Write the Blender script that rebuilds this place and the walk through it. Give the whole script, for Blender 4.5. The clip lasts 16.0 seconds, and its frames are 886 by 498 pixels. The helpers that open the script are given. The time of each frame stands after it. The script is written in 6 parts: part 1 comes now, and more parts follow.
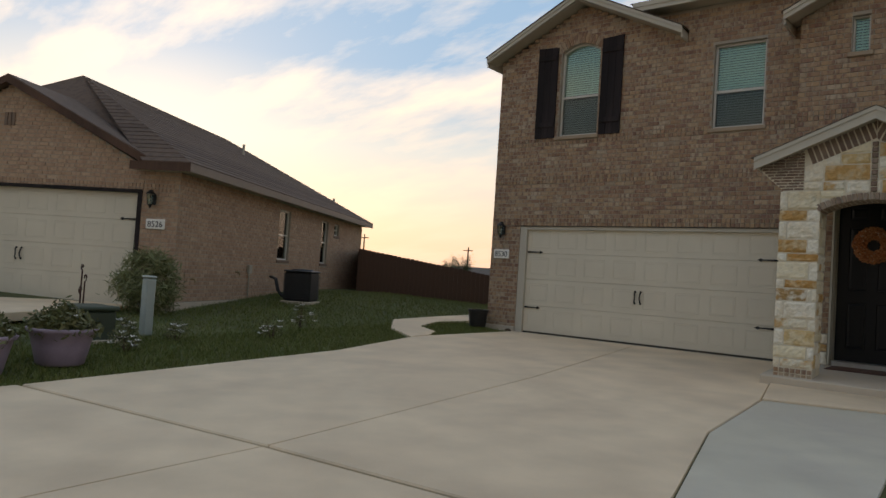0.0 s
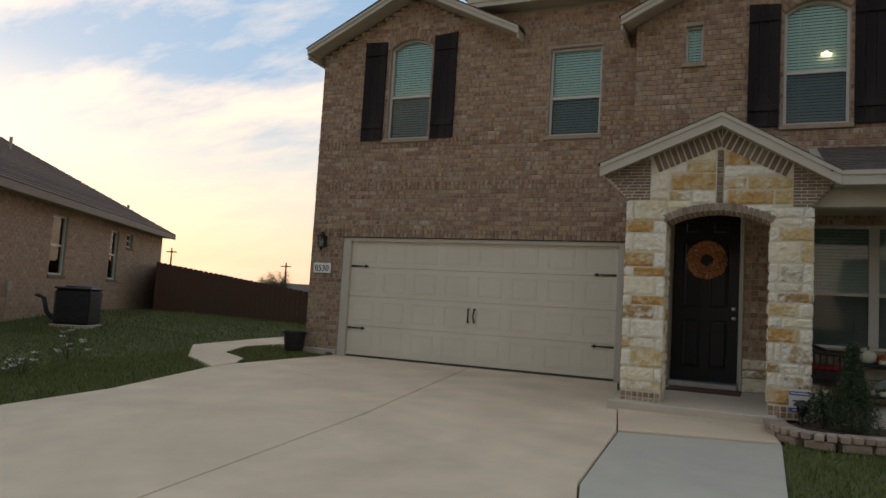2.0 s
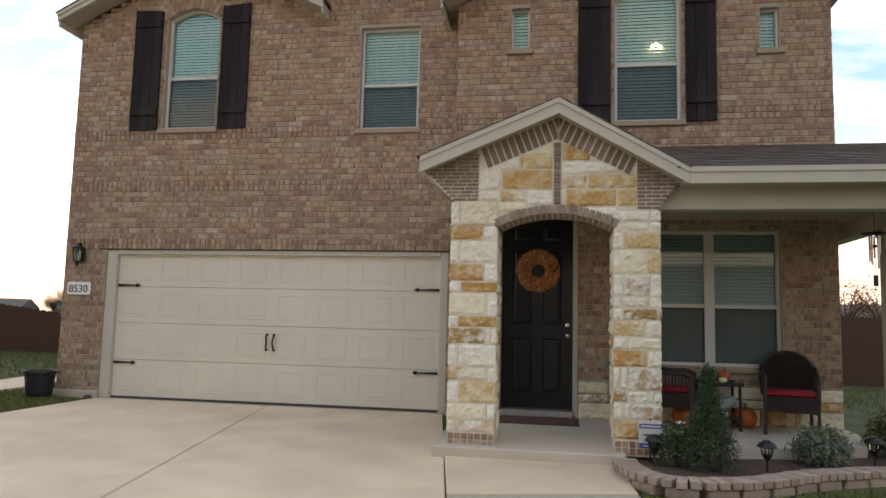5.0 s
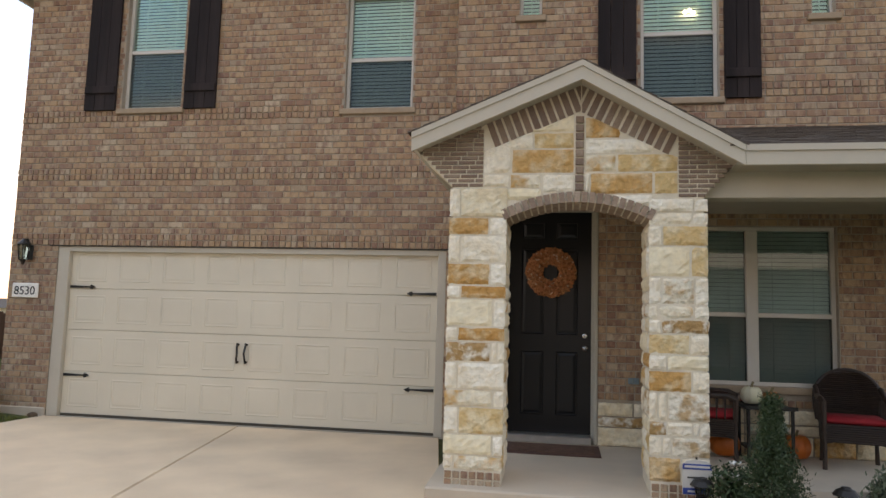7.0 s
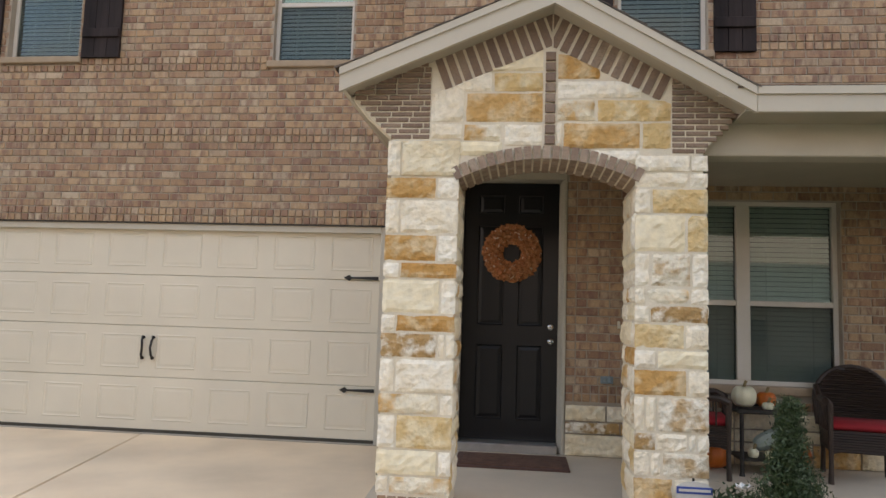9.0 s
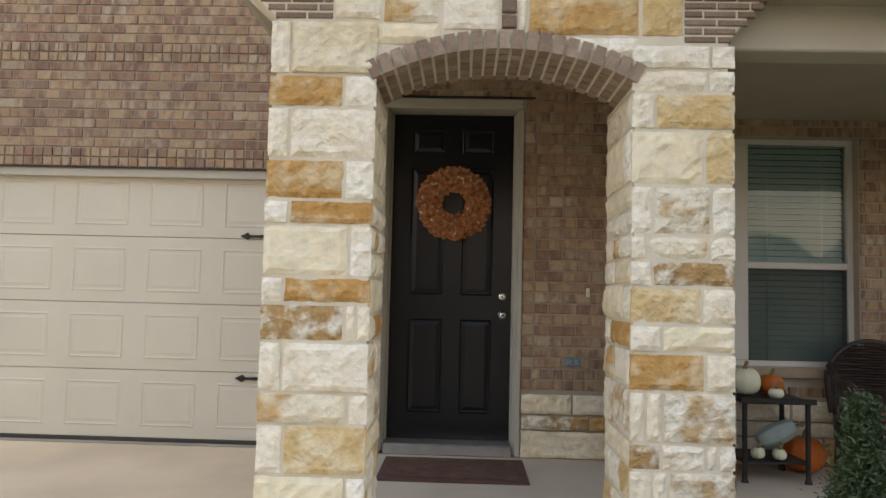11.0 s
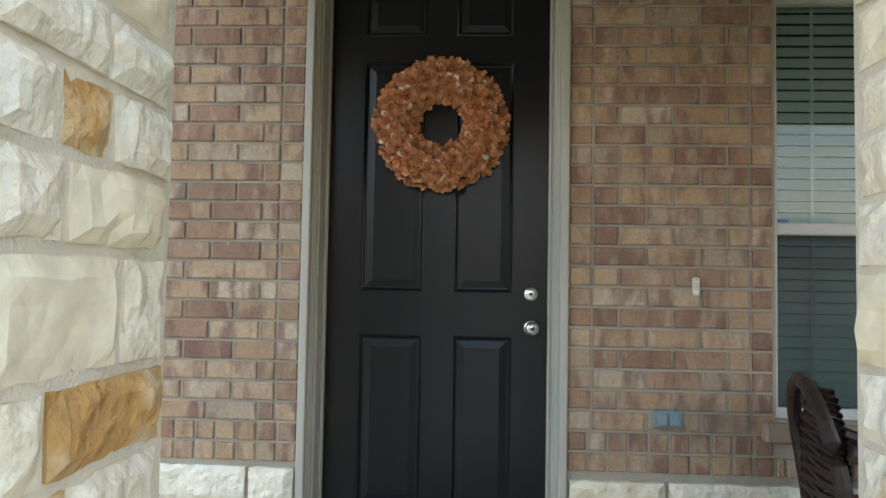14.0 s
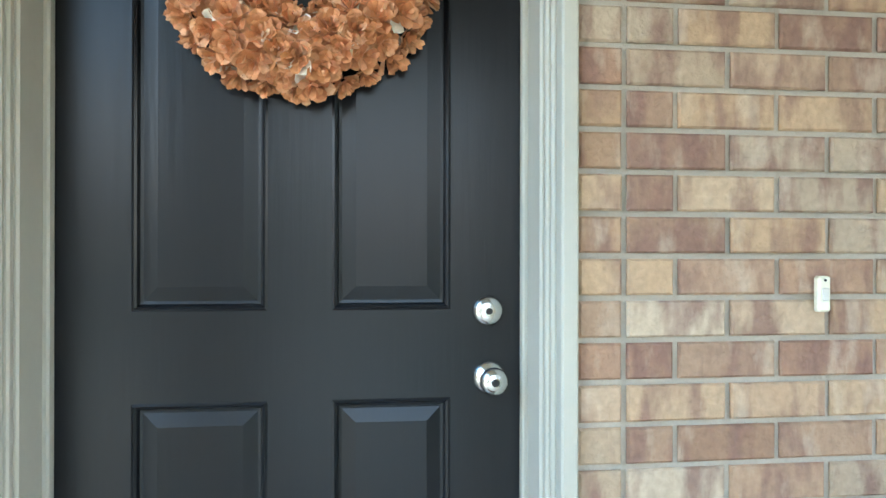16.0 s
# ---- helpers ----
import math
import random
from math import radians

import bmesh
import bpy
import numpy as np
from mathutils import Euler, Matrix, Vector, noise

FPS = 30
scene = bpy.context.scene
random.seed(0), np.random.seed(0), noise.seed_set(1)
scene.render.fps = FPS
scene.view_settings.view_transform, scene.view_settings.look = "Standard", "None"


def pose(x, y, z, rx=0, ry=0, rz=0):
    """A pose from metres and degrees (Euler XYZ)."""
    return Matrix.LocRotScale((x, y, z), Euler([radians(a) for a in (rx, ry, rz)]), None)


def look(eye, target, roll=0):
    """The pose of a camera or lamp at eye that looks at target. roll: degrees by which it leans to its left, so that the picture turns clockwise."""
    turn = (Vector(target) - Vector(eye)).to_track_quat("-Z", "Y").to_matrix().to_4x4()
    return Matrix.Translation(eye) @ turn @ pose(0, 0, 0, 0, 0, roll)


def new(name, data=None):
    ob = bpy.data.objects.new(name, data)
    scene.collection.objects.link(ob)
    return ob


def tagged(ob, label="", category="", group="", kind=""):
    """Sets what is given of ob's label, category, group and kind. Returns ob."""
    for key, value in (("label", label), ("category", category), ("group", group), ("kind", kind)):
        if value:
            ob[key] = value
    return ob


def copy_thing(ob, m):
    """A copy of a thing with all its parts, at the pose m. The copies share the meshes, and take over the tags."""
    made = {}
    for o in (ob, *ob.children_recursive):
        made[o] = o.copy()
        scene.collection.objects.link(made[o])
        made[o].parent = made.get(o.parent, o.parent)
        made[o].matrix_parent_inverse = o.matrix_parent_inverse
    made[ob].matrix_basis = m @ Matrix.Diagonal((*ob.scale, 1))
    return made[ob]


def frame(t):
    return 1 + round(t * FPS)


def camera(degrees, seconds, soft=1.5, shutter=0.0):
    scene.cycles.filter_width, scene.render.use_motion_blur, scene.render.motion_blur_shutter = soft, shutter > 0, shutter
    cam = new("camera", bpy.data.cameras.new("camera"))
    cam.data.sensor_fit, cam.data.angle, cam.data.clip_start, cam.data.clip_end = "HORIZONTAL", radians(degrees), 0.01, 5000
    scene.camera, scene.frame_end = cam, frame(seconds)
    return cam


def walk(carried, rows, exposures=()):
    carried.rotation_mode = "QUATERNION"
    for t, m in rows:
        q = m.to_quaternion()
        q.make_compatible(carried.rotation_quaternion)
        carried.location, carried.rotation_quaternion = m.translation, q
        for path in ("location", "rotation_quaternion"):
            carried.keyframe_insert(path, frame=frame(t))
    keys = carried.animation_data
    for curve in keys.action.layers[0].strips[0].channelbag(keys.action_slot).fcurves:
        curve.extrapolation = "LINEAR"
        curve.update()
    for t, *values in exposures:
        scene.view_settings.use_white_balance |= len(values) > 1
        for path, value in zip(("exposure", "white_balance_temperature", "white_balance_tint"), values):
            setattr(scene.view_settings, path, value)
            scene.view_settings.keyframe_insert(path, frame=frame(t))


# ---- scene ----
cam = camera(63.5, 16.0)
PATH = [
    (0, (1.605, -12.363, 0.896), (0.364, -10.797, 0.974), 3.8),
    (0.5, (1.360, -12.114, 0.912), (0.191, -10.494, 0.996), 3.8),
    (1, (1.137, -11.775, 0.911), (0.046, -10.102, 1.008), 3.9),
    (1.5, (0.927, -11.457, 0.890), (-0.047, -9.714, 1.011), 3.9),
    (2, (0.748, -11.124, 0.911), (-0.067, -9.304, 1.066), 3.4),
    (2.5, (0.638, -10.836, 0.983), (0.000, -8.951, 1.181), 2.6),
    (3, (0.627, -10.554, 1.020), (0.142, -8.629, 1.260), 2.2),
    (3.5, (0.658, -10.280, 1.034), (0.259, -8.335, 1.273), 1.8),
    (4, (0.583, -10.002, 1.048), (0.227, -8.047, 1.270), 1.5),
    (4.5, (0.448, -9.710, 1.060), (0.109, -7.750, 1.271), 1.4),
    (5, (0.380, -9.386, 1.092), (0.038, -7.426, 1.296), 1.4),
    (7.5, (0.152, -7.803, 1.188), (-0.183, -5.843, 1.400), 1.8),
    (8, (0.142, -7.508, 1.160), (-0.168, -5.545, 1.382), 1.9),
    (8.5, (0.137, -7.197, 1.146), (-0.135, -5.228, 1.363), 1.8),
    (9, (0.129, -6.881, 1.140), (-0.097, -4.903, 1.335), 1.8),
    (11.5, (0.103, -4.985, 1.090), (0.051, -2.989, 1.212), 1.3),
    (12, (0.148, -4.557, 1.080), (0.037, -2.564, 1.202), 1.5),
    (12.5, (0.168, -4.127, 1.083), (0.028, -2.135, 1.187), 1.5),
    (13, (0.142, -3.729, 1.091), (0.054, -1.733, 1.180), 1.2),
    (13.5, (0.165, -3.339, 1.102), (0.075, -1.344, 1.210), 1.2),
    (14, (0.195, -2.955, 1.135), (0.080, -0.957, 1.230), 1.0),
    (14.5, (0.175, -2.485, 1.220), (0.094, -0.487, 1.245), 0.6),
    (15, (0.165, -2.085, 1.250), (0.144, -0.085, 1.222), 0.4),
    (15.5, (0.140, -1.740, 1.265), (0.191, 0.259, 1.200), 0.3),
    (16, (0.114, -1.458, 1.219), (0.361, 0.527, 1.223), 0.1),
]
EXPOSURES = [(0, -0.55, 8400, 17), (1, -0.5, 8400, 17), (2, -0.5, 8500, 18), (2.5, -0.37, 8700, 20), (3, -0.05, 8800, 21), (3.5, 0.12, 8600, 21), (5, 0.47, 8500, 22), (8, 0.77, 8600, 23), (8.5, 0.87, 8700, 24), (9, 0.92, 8700, 24), (11.5, 0.95, 8400, 19), (12.5, 1.05, 7800, 12), (13.5, 1.27, 7350, 10), (14, 1.85, 7050, 11), (14.5, 2.38, 6800, 10), (15, 2.62, 6550, 8), (15.5, 3.0, 6400, 8), (16, 3.22, 6150, 3)]
walk(cam, [(t, look(eye, target, roll)) for t, eye, target, roll in PATH], EXPOSURES)

# ---- world and light ----
def build_world():
    w = bpy.data.worlds.new("sky")
    scene.world = w
    w.use_nodes = True
    nt = w.node_tree
    nt.nodes.clear()
    N, L = nt.nodes.new, nt.links.new
    out, bg = N("ShaderNodeOutputWorld"), N("ShaderNodeBackground")
    sky = N("ShaderNodeTexSky")
    sky.sky_type = "NISHITA"
    sky.sun_disc = False
    sky.sun_elevation, sky.sun_rotation = radians(9), radians(-62)
    sky.air_density, sky.dust_density, sky.ozone_density = 1.0, 2.0, 1.5
    tc, sep = N("ShaderNodeTexCoord"), N("ShaderNodeSeparateXYZ")
    L(tc.outputs["Generated"], sep.inputs[0])
    # cloud sheet: the view direction laid on a high plane
    div = N("ShaderNodeVectorMath"); div.operation = "DIVIDE"
    zz = N("ShaderNodeMath"); zz.operation = "ADD"; zz.inputs[1].default_value = 0.22
    mx = N("ShaderNodeMath"); mx.operation = "MAXIMUM"; mx.inputs[1].default_value = 0.02
    L(sep.outputs["Z"], zz.inputs[0]); L(zz.outputs[0], mx.inputs[0])
    comb = N("ShaderNodeCombineXYZ")
    for k in range(3):
        L(mx.outputs[0], comb.inputs[k])
    L(tc.outputs["Generated"], div.inputs[0]); L(comb.outputs[0], div.inputs[1])
    mp = N("ShaderNodeMapping"); mp.inputs["Rotation"].default_value = (0, 0, radians(35)); mp.inputs["Scale"].default_value = (0.8, 2.0, 0.0)
    L(div.outputs[0], mp.inputs[0])
    n1 = N("ShaderNodeTexNoise"); n1.inputs["Scale"].default_value = 1.6; n1.inputs["Detail"].default_value = 7; n1.inputs["Roughness"].default_value = 0.58
    L(mp.outputs[0], n1.inputs["Vector"])
    cr = N("ShaderNodeValToRGB")
    cr.color_ramp.elements[0].position, cr.color_ramp.elements[1].position = CLOUD_LO, CLOUD_HI
    L(n1.outputs["Fac"], cr.inputs[0])
    # colour of clear sky and cloud by height
    clear, cloud = N("ShaderNodeValToRGB"), N("ShaderNodeValToRGB")
    for ramp, cols in ((clear, CLEAR), (cloud, CLOUD)):
        e = ramp.color_ramp.elements
        while len(e) < len(cols):
            e.new(0.5)
        for k, (p, c) in enumerate(cols):
            e[k].position, e[k].color = p, (*c, 1)
        L(sep.outputs["Z"], ramp.inputs[0])
    m1 = N("ShaderNodeMix"); m1.data_type = "RGBA"
    L(cr.outputs[0], m1.inputs[0]); L(clear.outputs[0], m1.inputs["A"]); L(cloud.outputs[0], m1.inputs["B"])
    add = N("ShaderNodeMix"); add.data_type = "RGBA"; add.blend_type = "ADD"; add.inputs[0].default_value = SKY_ADD
    L(m1.outputs["Result"], add.inputs["A"]); L(sky.outputs[0], add.inputs["B"])
    # the dusk glow: brighter towards the set sun, dimmer on the far side
    dot = N("ShaderNodeVectorMath"); dot.operation = "DOT_PRODUCT"; dot.inputs[1].default_value = (-0.72, 0.66, 0.2)
    L(tc.outputs["Generated"], dot.inputs[0])
    glow = N("ShaderNodeMapRange")
    glow.inputs["From Min"].default_value, glow.inputs["To Min"].default_value, glow.inputs["To Max"].default_value = -0.9, GLOW[0], GLOW[1]
    L(dot.outputs["Value"], glow.inputs["Value"])
    vs = N("ShaderNodeVectorMath"); vs.operation = "SCALE"
    L(add.outputs["Result"], vs.inputs[0]); L(glow.outputs[0], vs.inputs["Scale"])
    L(vs.outputs[0], bg.inputs["Color"])
    bg.inputs["Strength"].default_value = SKY_STRENGTH
    L(bg.outputs[0], out.inputs[0])


SKY_STRENGTH, SKY_ADD = 1.0, 0.012
GLOW = (0.8, 1.42)
CLOUD_LO, CLOUD_HI = 0.46, 0.68
CLEAR = [(0.0, (0.92, 0.66, 0.55)), (0.07, (0.92, 0.79, 0.69)), (0.17, (0.64, 0.77, 0.88)), (0.28, (0.27, 0.53, 0.88)), (1.0, (0.23, 0.47, 0.86))]
CLOUD = [(0.0, (0.98, 0.77, 0.66)), (0.12, (1.0, 0.9, 0.82)), (0.3, (1.03, 1.01, 1.0)), (1.0, (0.98, 0.99, 1.0))]
build_world()
sun = new("sun", bpy.data.lights.new("sun", "SUN"))
sun.data.energy, sun.data.angle, sun.data.color = 0.5, radians(25), (1.0, 0.88, 0.74)
sun.matrix_world = look((-29, 15, 8), (0, 0, 1))


# ---- materials ----
def mat(name, col, rough=0.6, metal=0.0, var=0.12, scale=8.0, bump=0.1, fine=90.0, spec=0.5, second=None, mixscale=2.0):
    m = bpy.data.materials.new(name)
    m.use_nodes = True
    nt = m.node_tree
    N, L = nt.nodes.new, nt.links.new
    b = nt.nodes["Principled BSDF"]
    tc = N("ShaderNodeTexCoord")
    n1, n2 = N("ShaderNodeTexNoise"), N("ShaderNodeTexNoise")
    for n, s in ((n1, scale), (n2, fine)):
        n.inputs["Scale"].default_value, n.inputs["Detail"].default_value = s, 5
        L(tc.outputs["Object"], n.inputs["Vector"])
    r1 = N("ShaderNodeMapRange")
    r1.inputs["From Min"].default_value, r1.inputs["From Max"].default_value = 0.3, 0.7
    r1.inputs["To Min"].default_value, r1.inputs["To Max"].default_value = 1 - var, 1 + var
    L(n1.outputs["Fac"], r1.inputs["Value"])
    r2 = N("ShaderNodeMapRange")
    r2.inputs["To Min"].default_value, r2.inputs["To Max"].default_value = 1 - var * 0.7, 1 + var * 0.7
    L(n2.outputs["Fac"], r2.inputs["Value"])
    mu = N("ShaderNodeMath"); mu.operation = "MULTIPLY"
    L(r1.outputs[0], mu.inputs[0]); L(r2.outputs[0], mu.inputs[1])
    base = N("ShaderNodeMix"); base.data_type = "RGBA"
    base.inputs["A"].default_value, base.inputs["B"].default_value = (*col, 1), (*(second or col), 1)
    n3 = N("ShaderNodeTexNoise"); n3.inputs["Scale"].default_value = mixscale; n3.inputs["Detail"].default_value = 6
    L(tc.outputs["Object"], n3.inputs["Vector"])
    r3 = N("ShaderNodeMapRange"); r3.inputs["From Min"].default_value, r3.inputs["From Max"].default_value = 0.4, 0.65
    L(n3.outputs["Fac"], r3.inputs["Value"]); L(r3.outputs[0], base.inputs[0])
    vm = N("ShaderNodeVectorMath"); vm.operation = "SCALE"
    L(base.outputs["Result"], vm.inputs[0]); L(mu.outputs[0], vm.inputs["Scale"])
    L(vm.outputs[0], b.inputs["Base Color"])
    b.inputs["Roughness"].default_value, b.inputs["Metallic"].default_value = rough, metal
    b.inputs["Specular IOR Level"].default_value = spec
    if bump:
        bp = N("ShaderNodeBump"); bp.inputs["Strength"].default_value = bump; bp.inputs["Distance"].default_value = 0.01
        L(n2.outputs["Fac"], bp.inputs["Height"]); L(bp.outputs[0], b.inputs["Normal"])
    return m


def grained(m, stretch):
    """Draw the noise of a material out along one axis, as wood grain runs."""
    nt = m.node_tree
    mp = nt.nodes.new("ShaderNodeMapping")
    mp.inputs["Scale"].default_value = stretch
    for l in list(nt.links):
        if l.from_node.type == "TEX_COORD":
            nt.links.new(mp.outputs[0], l.to_socket)
    tc = [n for n in nt.nodes if n.type == "TEX_COORD"][0]
    nt.links.new(tc.outputs["Object"], mp.inputs[0])


def piece_mat(name, cols, island, blotch, rough=0.85, bump=0.5, blotch_scale=9.0, fine=70.0, dist=0.012, bands=(1, 1, 1), pale=None):
    """Bricks, stones: each piece takes its own colour, with blotches of the second colour in it and, where given, pale ones."""
    m = bpy.data.materials.new(name)
    m.use_nodes = True
    nt = m.node_tree
    N, L = nt.nodes.new, nt.links.new
    b = nt.nodes["Principled BSDF"]
    if island:
        rnd = N("ShaderNodeNewGeometry").outputs["Random Per Island"]
    else:
        rnd = N("ShaderNodeObjectInfo").outputs["Random"]
    ramp = N("ShaderNodeValToRGB")
    ramp.color_ramp.interpolation = "LINEAR"
    e = ramp.color_ramp.elements
    while len(e) < len(cols):
        e.new(0.5)
    for k, c in enumerate(cols):
        e[k].position, e[k].color = k / max(1, len(cols) - 1), (*c, 1)
    L(rnd, ramp.inputs[0])
    geo = N("ShaderNodeNewGeometry")
    off = N("ShaderNodeVectorMath"); off.operation = "ADD"
    sc = N("ShaderNodeMath"); sc.operation = "MULTIPLY"; sc.inputs[1].default_value = 37.0
    L(rnd, sc.inputs[0])
    cx = N("ShaderNodeCombineXYZ"); L(sc.outputs[0], cx.inputs[0]); L(sc.outputs[0], cx.inputs[1])
    L(geo.outputs["Position"], off.inputs[0]); L(cx.outputs[0], off.inputs[1])
    n1, n2 = N("ShaderNodeTexNoise"), N("ShaderNodeTexNoise")
    n1.inputs["Scale"].default_value, n1.inputs["Detail"].default_value = blotch_scale, 4
    n2.inputs["Scale"].default_value, n2.inputs["Detail"].default_value = fine, 6
    st = N("ShaderNodeVectorMath"); st.operation = "MULTIPLY"; st.inputs[1].default_value = bands
    L(off.outputs[0], st.inputs[0])
    L(st.outputs[0], n1.inputs["Vector"]); L(off.outputs[0], n2.inputs["Vector"])
    r1 = N("ShaderNodeMapRange"); r1.inputs["From Min"].default_value, r1.inputs["From Max"].default_value = 0.47, 0.62
    r1.inputs["To Max"].default_value = blotch[3]
    L(n1.outputs["Fac"], r1.inputs["Value"])
    mx = N("ShaderNodeMix"); mx.data_type = "RGBA"
    L(r1.outputs[0], mx.inputs[0]); L(ramp.outputs[0], mx.inputs["A"]); mx.inputs["B"].default_value = (*blotch[:3], 1)
    col = mx.outputs["Result"]
    if pale:
        n4 = N("ShaderNodeTexNoise"); n4.inputs["Scale"].default_value, n4.inputs["Detail"].default_value = blotch_scale * 1.3, 5
        sh = N("ShaderNodeVectorMath"); sh.operation = "ADD"; sh.inputs[1].default_value = (5.3, 2.1, 8.7)
        L(st.outputs[0], sh.inputs[0]); L(sh.outputs[0], n4.inputs["Vector"])
        r4 = N("ShaderNodeMapRange"); r4.inputs["From Min"].default_value, r4.inputs["From Max"].default_value, r4.inputs["To Max"].default_value = 0.55, 0.68, pale[3]
        L(n4.outputs["Fac"], r4.inputs["Value"])
        m4 = N("ShaderNodeMix"); m4.data_type = "RGBA"; m4.inputs["B"].default_value = (*pale[:3], 1)
        L(r4.outputs[0], m4.inputs[0]); L(col, m4.inputs["A"])
        col = m4.outputs["Result"]
    r2 = N("ShaderNodeMapRange"); r2.inputs["To Min"].default_value, r2.inputs["To Max"].default_value = 0.72, 1.28
    L(n2.outputs["Fac"], r2.inputs["Value"])
    vm = N("ShaderNodeVectorMath"); vm.operation = "SCALE"
    L(col, vm.inputs[0]); L(r2.outputs[0], vm.inputs["Scale"])
    L(vm.outputs[0], b.inputs["Base Color"])
    b.inputs["Roughness"].default_value = rough
    ad = N("ShaderNodeMath"); ad.operation = "ADD"
    L(n1.outputs["Fac"], ad.inputs[0]); L(n2.outputs["Fac"], ad.inputs[1])
    bp = N("ShaderNodeBump"); bp.inputs["Strength"].default_value = bump; bp.inputs["Distance"].default_value = dist
    L(ad.outputs[0], bp.inputs["Height"]); L(bp.outputs[0], b.inputs["Normal"])
    return m


BR = [(0.265, 0.15, 0.09), (0.41, 0.262, 0.15), (0.45, 0.3, 0.178), (0.32, 0.178, 0.112), (0.47, 0.335, 0.215), (0.42, 0.272, 0.158), (0.27, 0.155, 0.102), (0.43, 0.29, 0.175), (0.36, 0.265, 0.18), (0.51, 0.39, 0.27)]
DARK_BAND, PALE_BAND = (0.195, 0.1, 0.073, 0.78), (0.55, 0.43, 0.31, 0.42)
M_BRICK = piece_mat("brick", BR, True, DARK_BAND, blotch_scale=12.0, bands=(1.3, 1.3, 0.45), pale=PALE_BAND)
M_BRICK1 = piece_mat("brick_single", BR, False, DARK_BAND, blotch_scale=12.0, bands=(1.3, 1.3, 0.45), pale=PALE_BAND)
M_BRICKN = piece_mat("brick_next_door", [(0.4, 0.25, 0.165), (0.5, 0.335, 0.22), (0.46, 0.29, 0.19), (0.53, 0.37, 0.25)], True, (0.3, 0.17, 0.12, 0.5), blotch_scale=12.0, bands=(1.3, 1.3, 0.45))
M_PAVER = piece_mat("paver", [(0.4, 0.28, 0.2), (0.48, 0.36, 0.27), (0.36, 0.25, 0.18), (0.44, 0.34, 0.26)], False, (0.3, 0.2, 0.15, 0.5))
M_BRICKG = piece_mat("brick_grey", [(0.17, 0.105, 0.075), (0.28, 0.195, 0.14), (0.21, 0.135, 0.095), (0.33, 0.245, 0.18)], True, (0.2, 0.14, 0.11, 0.6))
M_BRICKG1 = piece_mat("brick_grey_single", [(0.17, 0.105, 0.075), (0.28, 0.195, 0.14), (0.21, 0.135, 0.095), (0.33, 0.245, 0.18)], False, (0.2, 0.14, 0.11, 0.6))
M_ARCH = piece_mat("arch_brick", [(0.26, 0.18, 0.13), (0.36, 0.265, 0.195), (0.3, 0.21, 0.15), (0.4, 0.31, 0.235)], False, (0.2, 0.13, 0.1, 0.6))
M_MORTAR = mat("mortar", (0.385, 0.33, 0.262), 0.95, var=0.12, scale=4, fine=160, bump=0.4)
M_MORTARW = mat("mortar_white", (0.72, 0.645, 0.51), 0.95, var=0.1, scale=5, fine=150, bump=0.5)
M_STONE = {
    "W": piece_mat("stone_white", [(0.84, 0.77, 0.62), (0.87, 0.82, 0.69), (0.82, 0.73, 0.56)], False, (0.78, 0.66, 0.47, 0.5), bump=0.7, blotch_scale=6, fine=26, dist=0.03),
    "C": piece_mat("stone_cream", [(0.76, 0.66, 0.47), (0.8, 0.72, 0.54), (0.74, 0.61, 0.4)], False, (0.62, 0.45, 0.22, 0.4), bump=0.8, blotch_scale=5, fine=22, dist=0.03),
    "O": piece_mat("stone_ochre", [(0.54, 0.29, 0.09), (0.6, 0.36, 0.14), (0.52, 0.265, 0.075)], False, (0.7, 0.54, 0.33, 0.8), bump=1.0, blotch_scale=9, fine=24, dist=0.03),
    "P": piece_mat("stone_pale_yellow", [(0.78, 0.68, 0.46), (0.82, 0.74, 0.55), (0.8, 0.7, 0.5)], False, (0.7, 0.56, 0.33, 0.35), bump=0.45, blotch_scale=4, fine=20, dist=0.02),
    "Y": piece_mat("stone_honey", [(0.62, 0.42, 0.18), (0.68, 0.5, 0.26), (0.64, 0.44, 0.2)], False, (0.76, 0.64, 0.42, 0.85), bump=0.9, blotch_scale=8, fine=24, dist=0.03),
    "M": piece_mat("stone_cream_stained", [(0.78, 0.7, 0.53), (0.8, 0.73, 0.57)], False, (0.56, 0.33, 0.12, 0.95), bump=0.8, blotch_scale=6, fine=24, dist=0.03),
    "D": piece_mat("stone_white_veined", [(0.79, 0.73, 0.6), (0.76, 0.69, 0.54)], False, (0.5, 0.32, 0.15, 0.9), bump=1.0, blotch_scale=10, fine=22, dist=0.03),
    "B": piece_mat("stone_brown", [(0.42, 0.25, 0.1), (0.48, 0.3, 0.13)], False, (0.74, 0.68, 0.56, 1.0), bump=1.0, blotch_scale=11, fine=22, dist=0.03),
}
M_CONC = mat("concrete_drive", (0.73, 0.565, 0.385), 0.9, var=0.09, scale=1.6, fine=140, bump=0.12, second=(0.645, 0.492, 0.335), mixscale=0.9)
M_CONC2 = mat("concrete_walk", (0.55, 0.5, 0.39), 0.9, var=0.12, scale=0.9, fine=150, bump=0.12, second=(0.44, 0.395, 0.32), mixscale=0.8)
M_SLAB = mat("concrete_porch", (0.59, 0.49, 0.375), 0.85, var=0.1, scale=1.2, fine=150, bump=0.1, second=(0.49, 0.42, 0.33), mixscale=1.0)
M_GAP = mat("joint_dark", (0.07, 0.06, 0.045), 0.95, bump=0)
M_TRIM = mat("trim_paint", (0.52, 0.47, 0.38), 0.55, var=0.04, scale=3, fine=60, bump=0.05)
